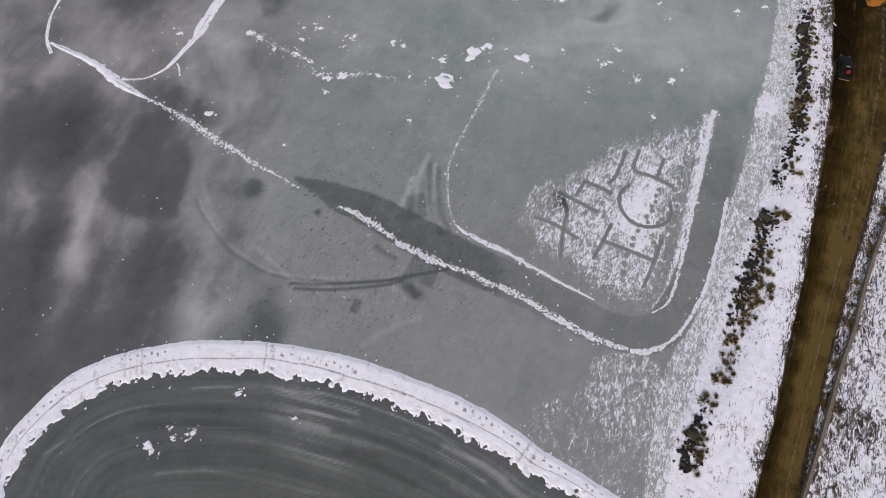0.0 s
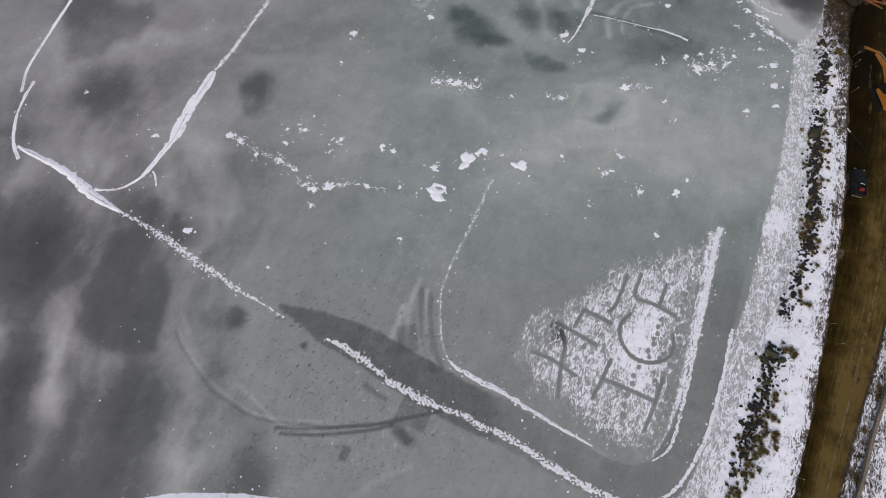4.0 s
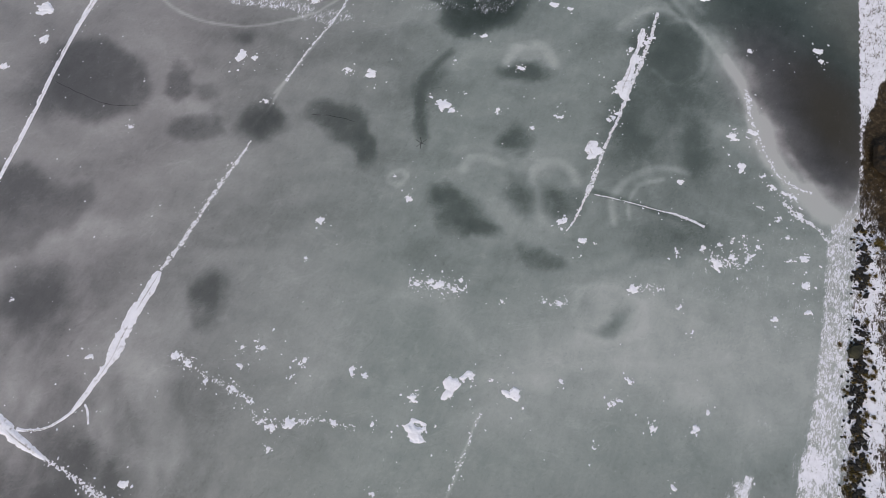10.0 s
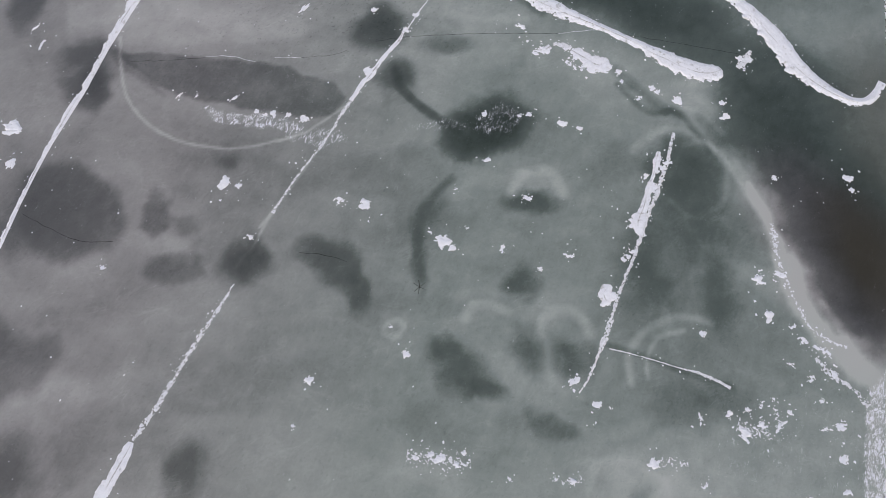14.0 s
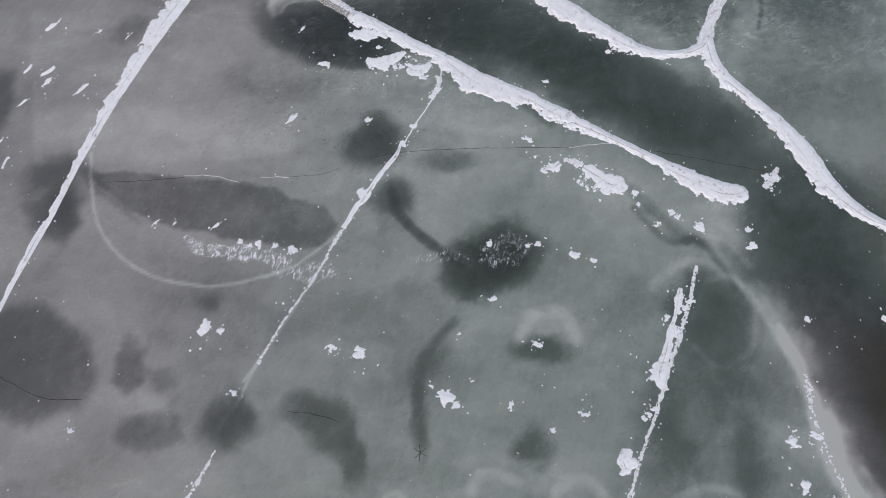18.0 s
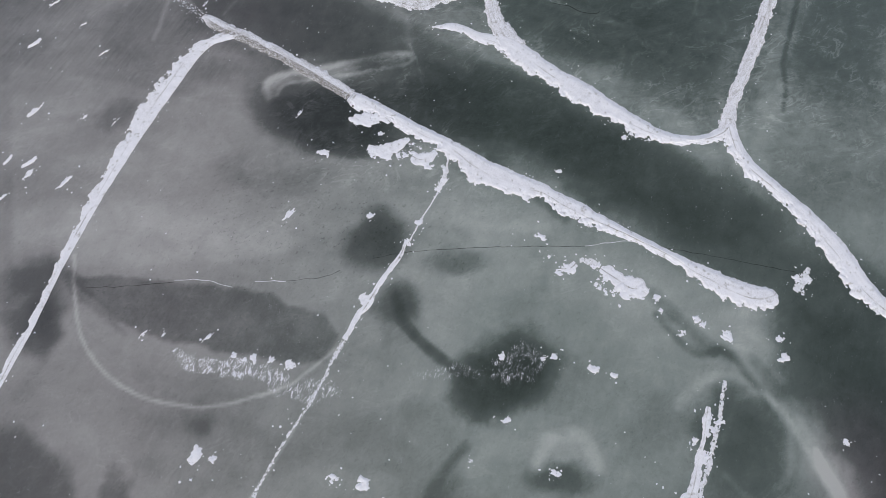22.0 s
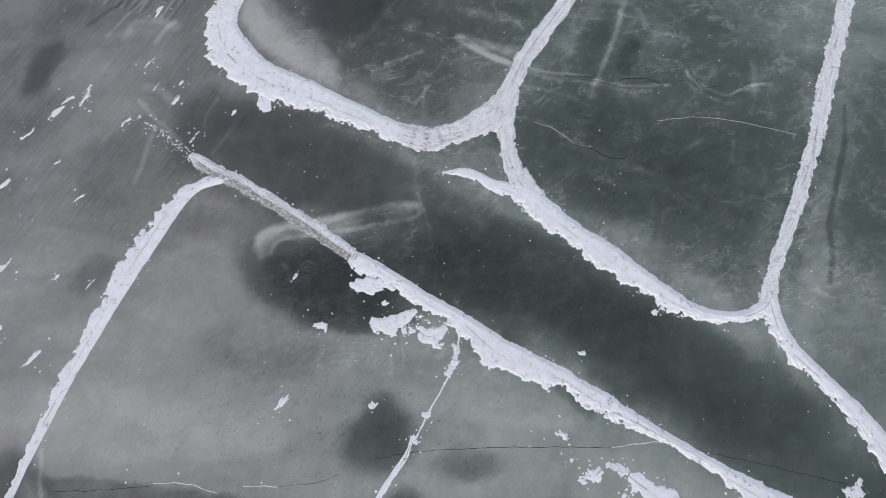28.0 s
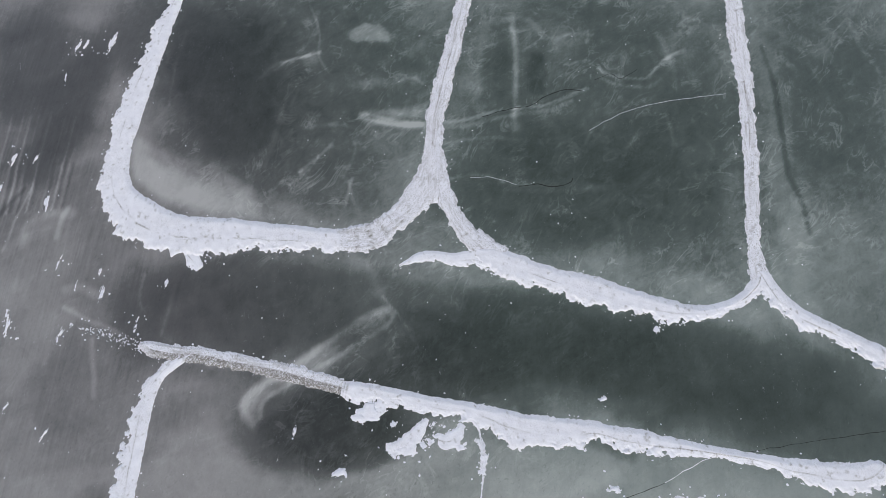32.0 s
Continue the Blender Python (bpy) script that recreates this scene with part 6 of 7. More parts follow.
# ---- scattered lumps of snow ----
def clump_mesh(k):
    """A flat, torn lump: the part of a noisy mound that stands above the ice."""
    rng = np.random.RandomState(100 + k)
    g = np.linspace(-1.7, 1.7, 41)
    gx, gy = np.meshgrid(g, g)
    gy = gy * rng.uniform(0.55, 0.95)
    r = np.hypot(gx, gy / rng.uniform(0.6, 0.95))
    m = 0.62 - 0.85 * r + 2.5 * (fbm(gx * 1.5 + 11 * k + 40, gy * 1.9 + 40, k, 5) - 0.5)
    z = np.clip(m * 1.7, -0.12, 0.75 + 0.5 * fbm(gx * 3 + 40, gy * 3 + 40, k + 50, 3))
    keep = (m[:-1, :-1] > -0.05) | (m[1:, :-1] > -0.05) | (m[:-1, 1:] > -0.05) | (m[1:, 1:] > -0.05)
    idx = np.arange(41 * 41).reshape(41, 41)
    faces = np.stack([idx[:-1, :-1], idx[:-1, 1:], idx[1:, 1:], idx[1:, :-1]], -1)[keep]
    used = np.unique(faces)
    remap = np.full(41 * 41, -1)
    remap[used] = np.arange(len(used))
    co = np.stack([gx, gy, z], -1).reshape(-1, 3)[used]
    return poly_mesh("snow_clump", co, remap[faces], SNOW, True)


CLUMPS = [clump_mesh(k) for k in range(24)]


LUMPS = []


def clumps(rows):
    for x, y, r in rows:
        LUMPS.append((x, y, r))
        ob = new("snow_clump", CLUMPS[RNG.randint(len(CLUMPS))])
        ob.location = (x, y, 0.004)
        drawn = x < -14 and y > 95
        ob.rotation_euler = (0, 0, RNG.normal(0.95, 0.2) if drawn else RNG.normal(0.2, 0.6))
        s = r * (0.95 + 0.1 * min(1, r))
        ob.scale = (s * (1.25 if drawn else 1.0), s * (0.55 if drawn else 1.0), min(0.10, 0.04 + 0.06 * r))
        tagged(ob, "small lump of white snow lying on ice", "snow", "scattered snow lumps")


clumps([(-20.1, 27.9, 0.27), (-4.9, 31.2, 0.29), (25.1, 31.4, 0.36), (-30.1, 32.3, 0.59), (40.2, 33.8, 0.46), (17.6, 35.2, 0.22), (-15.7, 35.5, 0.3), (28.2, 36.9, 0.46), (23.8, 37.0, 0.46), (-0.5, 37.0, 1.12), (-15.7, 37.5, 0.53), (-5.0, 37.7, 0.3), (-9.0, 37.9, 0.38), (-13.7, 37.9, 0.61), (-11.8, 38.1, 0.3), (-16.7, 38.2, 0.46), (29.8, 38.4, 0.31), (20.3, 39.6, 0.56), (-18.2, 40.2, 0.44), (-0.8, 40.4, 0.58)])
clumps([(9.8, 40.6, 0.82), (-20.1, 41.3, 0.56), (3.1, 41.5, 1.06), (14.9, 41.7, 0.29), (22.0, 41.7, 0.4), (7.4, 41.9, 0.28), (5.0, 42.3, 0.7), (-23.0, 42.4, 0.4), (-13.9, 42.6, 0.32), (-6.0, 42.6, 0.34), (-7.3, 43.1, 0.47), (-19.5, 43.8, 0.41), (-13.0, 44.2, 0.74), (-25.2, 44.3, 0.51), (-36.1, 45.0, 0.48), (-26.6, 45.0, 0.58), (-19.5, 45.8, 0.31), (-17.6, 45.9, 0.75), (29.5, 46.6, 0.24), (38.7, 47.9, 0.38)])
clumps([(42.5, 48.5, 0.46), (28.5, 49.3, 0.36), (15.5, 50.0, 0.3), (13.7, 50.2, 0.23), (9.1, 50.3, 0.21), (-46.3, 51.4, 0.27), (42.9, 51.4, 0.48), (23.7, 51.4, 0.54), (3.8, 51.8, 0.41), (2.0, 52.3, 0.62), (-0.5, 52.4, 0.41), (1.1, 52.7, 0.41), (4.6, 52.8, 0.33), (33.7, 54.2, 0.8), (41.8, 54.4, 0.46), (43.6, 54.6, 0.66), (37.1, 54.7, 0.65), (35.4, 55.0, 0.51), (29.3, 55.7, 0.5), (-13.2, 55.7, 0.24)])
clumps([(38.6, 56.0, 0.33), (32.3, 56.1, 0.37), (34.3, 56.4, 0.32), (35.8, 56.9, 0.33), (42.2, 57.1, 0.33), (18.7, 57.1, 0.55), (41.5, 59.2, 0.48), (16.5, 59.5, 0.67), (44.2, 59.7, 0.57), (-11.8, 60.2, 0.5), (39.7, 60.9, 0.33), (44.0, 61.9, 0.57), (42.9, 62.5, 0.4), (-1.4, 62.7, 0.45), (41.7, 63.2, 0.54), (31.0, 64.2, 0.38), (40.9, 64.8, 0.4), (-3.1, 65.7, 0.2), (38.6, 66.1, 0.62), (21.3, 68.6, 0.93)])
clumps([(38.4, 70.3, 0.74), (40.8, 70.6, 0.66), (13.9, 71.9, 0.29), (-36.6, 73.2, 0.34), (24.2, 73.4, 0.74), (17.4, 73.4, 0.49), (9.7, 74.4, 0.45), (3.9, 74.7, 0.57), (2.9, 75.4, 0.88), (-19.7, 76.5, 0.46), (1.4, 76.6, 0.29), (25.0, 77.0, 0.77), (5.7, 77.1, 0.29), (-6.4, 80.4, 0.84), (13.0, 80.6, 0.55), (51.7, 80.7, 0.42), (-9.5, 80.8, 0.62), (28.2, 81.4, 0.64)])
clumps([(4.5, 82.0, 0.24), (51.7, 82.1, 0.68), (42.9, 82.5, 0.35), (-55.2, 82.7, 0.63), (-21.9, 83.1, 0.42), (27.6, 83.2, 0.39), (-23.6, 83.5, 0.95), (29.8, 84.5, 0.87), (8.5, 85.8, 0.44), (-50.9, 87.0, 0.69), (20.3, 89.8, 0.45), (18.2, 90.5, 0.67), (38.8, 91.1, 0.59), (13.0, 91.9, 0.38), (-51.7, 92.0, 1.15), (14.1, 92.1, 0.5), (-14.6, 92.2, 0.56), (8.5, 92.3, 0.46), (-16.6, 92.8, 0.37), (-19.5, 93.0, 0.31)])
clumps([(38.8, 93.0, 0.47), (-18.6, 93.1, 0.49), (33.3, 93.5, 0.65), (-20.7, 93.5, 0.42), (28.2, 93.9, 0.5), (30.8, 94.8, 0.37), (30.2, 95.5, 0.52), (-23.7, 95.6, 0.58), (-28.8, 96.0, 0.3), (-31.0, 96.1, 0.46), (26.5, 96.6, 0.32), (26.3, 98.1, 0.43), (42.6, 98.2, 0.38), (24.2, 98.8, 1.0), (-6.5, 99.0, 0.73), (43.4, 99.3, 0.47), (20.3, 99.3, 0.63), (22.5, 99.5, 1.15), (42.3, 99.6, 0.47), (21.1, 100.7, 0.81)])
clumps([(15.7, 101.3, 0.44), (19.9, 101.9, 0.57), (16.8, 101.9, 0.63), (14.7, 103.2, 0.28), (-51.1, 104.8, 0.67), (-1.6, 105.6, 0.53), (14.0, 105.7, 0.59), (-52.7, 107.4, 0.56), (-0.2, 107.9, 0.53), (-5.9, 109.1, 0.5), (-15.7, 109.6, 0.67), (2.3, 112.1, 0.45), (-50.9, 113.2, 0.51), (2.9, 113.2, 0.55), (17.0, 113.9, 0.39), (-43.6, 115.0, 0.77), (0.7, 115.7, 0.95), (-48.3, 116.4, 0.7), (-1.5, 117.1, 0.88), (-5.6, 117.3, 0.78)])
clumps([(-4.0, 117.4, 1.22), (-11.8, 117.6, 0.78), (-48.5, 117.8, 0.89), (25.6, 118.2, 0.37), (-51.3, 118.3, 0.67), (-1.0, 118.5, 0.54), (-4.7, 120.0, 0.41), (-6.8, 122.2, 1.28), (-38.9, 123.0, 0.45), (-15.1, 123.4, 0.37), (-42.8, 124.1, 0.4), (-49.6, 125.2, 0.85), (-42.1, 133.9, 0.48), (-51.8, 135.8, 0.88), (-45.9, 138.6, 0.38), (-29.1, 141.8, 0.52), (-50.6, 142.6, 0.74), (-38.5, 143.9, 0.36), (-37.9, 144.5, 0.44), (-24.4, 145.2, 0.49)])
clumps([(-47.3, 146.1, 0.81), (-32.1, 147.3, 0.73), (-44.2, 147.6, 0.7), (-46.2, 147.7, 0.73), (-43.9, 148.8, 0.73), (-35.1, 149.3, 0.37), (-31.8, 149.8, 0.36), (-36.7, 152.9, 0.6), (-36.5, 161.6, 0.71), (-41.9, 166.1, 0.46), (-36.6, 168.3, 0.56), (-39.5, 169.5, 0.63), (-30.5, 178.5, 0.43), (-23.8, 180.1, 0.52), (-23.1, 181.1, 0.81), (-26.6, 182.4, 0.64), (-27.9, 182.5, 0.73)])
clumps([(-29.7, -5.7, 0.45), (-29.3, -6.3, 0.3), (-27.9, -4.1, 0.35), (-25.4, -4.5, 0.4), (-26, -4.7, 0.25), (-21.4, -0.8, 0.45), (-15.5, -3.2, 0.25), (-27.4, -5, 0.3)])


def crumbs():
    """Flecks of snow beside the ridges and lumps, too many to count."""
    rng = np.random.RandomState(31)
    verts, faces = [], []

    def fleck(x, y, r):
        n, a = len(verts), rng.uniform(0, 6.3)
        m = rng.randint(5, 8)
        for j in range(m):
            q = a + 6.283 * j / m
            s = r * rng.uniform(0.25, 1.6)
            verts.append((x + s * math.cos(q), y + s * math.sin(q), -0.01))
            verts.append((x + 0.75 * s * math.cos(q), y + 0.75 * s * math.sin(q), 0.02 + 0.12 * r))
        for j in range(m):
            k = (j + 1) % m
            faces.append((n + 2 * j, n + 2 * k, n + 2 * k + 1, n + 2 * j + 1))
        faces.append(tuple(n + 2 * j + 1 for j in range(m)))

    for x, y, sx, sy, half in CRUMB_SEEDS:
        if rng.uniform() < 0.4:
            off = rng.choice((-1, 1)) * (half * 1.1 + abs(rng.normal(0, 0.45)))
            fleck(x + sx * off, y + sy * off, rng.uniform(0.04, 0.13))
    for x, y, r in LUMPS:
        for _ in range(rng.randint(2, 6)):
            a, d = rng.uniform(0, 6.3), r * rng.uniform(1.1, 3.2)
            fleck(x + d * math.cos(a), y + d * math.sin(a), rng.uniform(0.04, 0.18) * min(1, r + 0.3))
    for _ in range(900):
        x, y = rng.uniform(-50, 55), rng.uniform(5, 165)
        if value_noise(np.array(x / 7), np.array(y / 7), 71) > 0.55:
            fleck(x, y, rng.uniform(0.03, 0.11))
    return poly_mesh("snow_crumbs", verts, faces, SNOW)


tagged(new("snow_crumbs", crumbs()), "small crumbs of snow strewn over the ice", "snow", kind="stuff")


# ---- the stony, grassy bank ----
def stone_mesh(k):
    rng = np.random.RandomState(300 + k)
    bm = bmesh.new()
    bmesh.ops.create_icosphere(bm, subdivisions=1, radius=1)
    for v in bm.verts:
        v.co *= rng.uniform(0.72, 1.15)
        v.co.x *= 1 + 0.35 * math.sin(k)
        v.co.z *= 0.62
    me = bpy.data.meshes.new("stone")
    bm.to_mesh(me)
    bm.free()
    me.materials.append(STONE)
    return me


STONES = [stone_mesh(k) for k in range(10)]
bank_line, bank_run = spline(ROCKS, 0.1)
bank_dir = np.gradient(bank_line, axis=0)
bank_dir /= np.linalg.norm(bank_dir, axis=1)[:, None]


def bank_height(x, y):
    i, j = np.searchsorted(GY, y), np.searchsorted(GX, x)
    return float(HEIGHT[min(i, len(GY) - 1), min(j, len(GX) - 1)])


def bank_place(rng, spread):
    """A place beside the stone line, thinned where snow has covered it."""
    while True:
        k = rng.randint(int(len(bank_line) * 0.24), len(bank_line))
        if value_noise(np.array(bank_run[k] * 0.35), np.array(0.0), 9) > rng.uniform(0.18, 0.78):
            break
    off = rng.normal(0, spread)
    x = bank_line[k, 0] + bank_dir[k, 1] * off
    y = bank_line[k, 1] - bank_dir[k, 0] * off
    return x, y


stone_bank = tagged(new("stone_bank"), "row of dark wet stones along the snowy lake shore", "stones", kind="structure")
rng = np.random.RandomState(11)
for _ in range(300):
    x, y = bank_place(rng, 0.34)
    ob = new("stone", STONES[rng.randint(10)])
    ob.parent = stone_bank
    s = rng.uniform(0.14, 0.32)
    ob.location, ob.rotation_euler, ob.scale = (x, y, bank_height(x, y) + 0.10 * s), (0, 0, rng.uniform(0, 6.3)), (s, s, s)


def gravel():
    """Small stones and dark twigs between, too many to count."""
    rng = np.random.RandomState(12)
    verts, faces = [], []
    base = [(1, 0, -0.2), (-0.4, 0.9, -0.2), (-0.6, -0.8, -0.2), (0.1, 0.1, 0.75), (0.7, 0.7, 0.2)]
    tris = [(0, 4, 3), (4, 1, 3), (1, 2, 3), (2, 0, 3), (0, 1, 4)]
    for _ in range(1050):
        x, y = bank_place(rng, 0.5)
        s, a = rng.uniform(0.06, 0.23), rng.uniform(0, 6.3)
        n, z = len(verts), bank_height(x, y) + 0.02
        for p in base:
            verts.append((x + s * (p[0] * math.cos(a) - p[1] * math.sin(a)), y + s * (p[0] * math.sin(a) + p[1] * math.cos(a)), z + s * p[2]))
        faces += [tuple(n + q for q in f) for f in tris]
    return poly_mesh("gravel", verts, faces, STONE)


part("gravel", gravel(), STONE, stone_bank, "small dark stones between snow")["kind"] = "stuff"

for x, y, s in ((35.4, 18, 0.85), (23.5, -4.4, 0.75), (46.1, 44.3, 0.9), (34.6, 17.2, 0.55), (36.1, 17.3, 0.5)):
    me = STONES[int(x) % 10].copy()
    me.materials[0] = MOSSY
    ob = new("boulder", me)
    ob.location, ob.rotation_euler, ob.scale = (x, y, bank_height(x, y) + 0.15), (0, 0, x), (s * 0.8, s * 1.05, s * 0.8)
    tagged(ob, "large dark mossy boulder half sunk in shore snow", "rock", "shore boulders")


def tuft_mesh(k):
    rng = np.random.RandomState(500 + k)
    verts, faces = [], []
    for _ in range(260):
        a, r = rng.uniform(0, 6.3), abs(rng.normal(0, 0.40))
        bx, by = r * math.cos(a), r * math.sin(a)
        lean, length, w = rng.uniform(0.2, 0.9), rng.uniform(0.12, 0.34), rng.uniform(0.025, 0.06)
        c = rng.uniform(0, 6.3)
        tx, ty = bx + lean * length * math.cos(c), by + lean * length * math.sin(c)
        n = len(verts)
        verts += [(bx - w * math.sin(c), by + w * math.cos(c), -0.05), (bx + w * math.sin(c), by - w * math.cos(c), -0.05),
                  (tx + 0.5 * w * math.sin(c), ty - 0.5 * w * math.cos(c), length * 0.7), (tx - 0.5 * w * math.sin(c), ty + 0.5 * w * math.cos(c), length * 0.7)]
        faces.append((n, n + 1, n + 2, n + 3))
    return verts, faces


grass_rng = np.random.RandomState(13)
grass_verts, grass_faces = [], []


def add_tuft(x, y, s):
    v, f = tuft_mesh(grass_rng.randint(1000))
    n, z = len(grass_verts), bank_height(x, y)
    grass_verts.extend((x + s * p[0], y + s * p[1], z + s * p[2]) for p in v)
    grass_faces.extend(tuple(n + q for q in face) for face in f)


for x, y in ((32.3, 8.9), (31.2, 7.6), (31.8, 8.1), (29.1, 4.4), (28.2, 2.6), (27.2, 0.9), (25.9, -1.4), (34.1, 10.4), (34.6, 13.6), (37.5, 18.5), (24.4, -5), (23.9, -6.5), (42.9, 32.9), (43.8, 33.7), (42.2, 31.3), (40.1, 23.9), (51.6, 55.8), (33.2, 9.6), (30.4, 6)):
    for _ in range(8):
        add_tuft(x - 0.1 + grass_rng.normal(0, 0.35), y + grass_rng.normal(0, 0.6), grass_rng.uniform(0.35, 0.65))
# thin, scattered growth among the stones and at the road's edge
for _ in range(190):
    x, y = bank_place(grass_rng, 0.6)
    add_tuft(x + 0.25, y, grass_rng.uniform(0.25, 0.55))


def wheel(parent, x, y, z, r, w):
    bm = bmesh.new()
    bmesh.ops.create_cone(bm, cap_ends=True, segments=24, radius1=r, radius2=r, depth=w, matrix=pose(0, 0, 0, 0, 90, 0))
    bmesh.ops.bevel(bm, geom=[e for e in bm.edges if e.calc_face_angle(0) > 1], offset=0.04, segments=2, affect="EDGES")
    tyre = part("tyre", bm, RUBBER, parent)
    tyre.location = (x, y, z)
    bm = bmesh.new()
    bmesh.ops.create_cone(bm, cap_ends=True, segments=18, radius1=r * 0.55, radius2=r * 0.5, depth=w - 0.02, matrix=pose(0, 0, 0, 0, 90, 0))
    part("rim", bm, STEEL, tyre)


def prism(outline, half_width, bevel=0.05):
    """A body from its side view: (y, z) corners, drawn out across x."""
    bm = bmesh.new()
    face = bm.faces.new([bm.verts.new((-half_width, y, z)) for y, z in outline])
    out = bmesh.ops.extrude_face_region(bm, geom=[face])
    for v in out["geom"]:
        if isinstance(v, bmesh.types.BMVert):
            v.co.x = half_width
    bmesh.ops.recalc_face_normals(bm, faces=bm.faces)
    bmesh.ops.bevel(bm, geom=list(bm.edges), offset=bevel, segments=2, affect="EDGES")
    return bm


def utility_vehicle(x, y, z, turn):
    truck = tagged(new("utility_vehicle"), "small black utility vehicle with open bed on mud", "utility vehicle")
    part("body", prism([(-2.5, 0.45), (2.5, 0.45), (2.55, 0.85), (2.4, 1.02), (1.1, 1.10), (-2.5, 1.05)], 0.95, 0.07), BLACK, truck)
    part("cab", prism([(-0.55, 1.05), (1.15, 1.08), (0.55, 1.68), (-0.45, 1.72)], 0.84, 0.08), BLACK, truck)
    part("windscreen", box(bmesh.new(), 0, 0.86, 1.40, 1.5, 0.03, 0.72, 0.01, 0, 45), GLASS, truck)
    part("rear_window", box(bmesh.new(), 0, -0.52, 1.42, 1.3, 0.03, 0.4, 0.01, 0, -10), GLASS, truck)
    part("bed_floor", box(bmesh.new(), 0, -1.55, 1.08, 1.55, 1.75, 0.03), RUBBER, truck, "dark bed liner")
    for s in (-1, 1):
        part("bed_side", box(bmesh.new(), s * 0.86, -1.52, 1.20, 0.13, 1.9, 0.36, 0.03), BLACK, truck)
        part("mirror", box(bmesh.new(), s * 1.06, 0.75, 1.2, 0.2, 0.12, 0.16, 0.03), BLACK, truck)
        part("headlight", box(bmesh.new(), s * 0.72, 2.47, 0.86, 0.34, 0.14, 0.16, 0.03), GREY_PAINT, truck)
        for yy in (-1.6, 1.6):
            wheel(truck, s * 0.80, yy, 0.38, 0.38, 0.26)
    part("tailgate", box(bmesh.new(), 0, -2.46, 1.12, 1.66, 0.09, 0.44, 0.02), BLACK, truck)
    part("bumper", box(bmesh.new(), 0, -2.56, 0.55, 1.7, 0.10, 0.12, 0.03), STEEL, truck, "chrome bumper")
    part("rear_light_bar", box(bmesh.new(), 0, -0.62, 1.62, 0.7, 0.08, 0.06, 0.02), GREY_PAINT, truck, "pale lamp bar behind the cab")
    truck.matrix_basis = pose(x, y, z, 0, 0, turn) @ Matrix.Scale(0.68, 4)
    can = tagged(new("fuel_can"), "red plastic fuel can in the vehicle bed", "fuel can")
    part("can_body", box(bmesh.new(), 0, 0, 0.2, 0.5, 0.3, 0.28, 0.05), RED, can)
    part("cap", box(bmesh.new(), 0.12, 0.2, 0.54, 0.12, 0.12, 0.1, 0.02), RUBBER, can, "black cap")
    can.matrix_basis = pose(x, y, z, 0, 0, turn) @ pose(0.05, -1.05, 0.75)


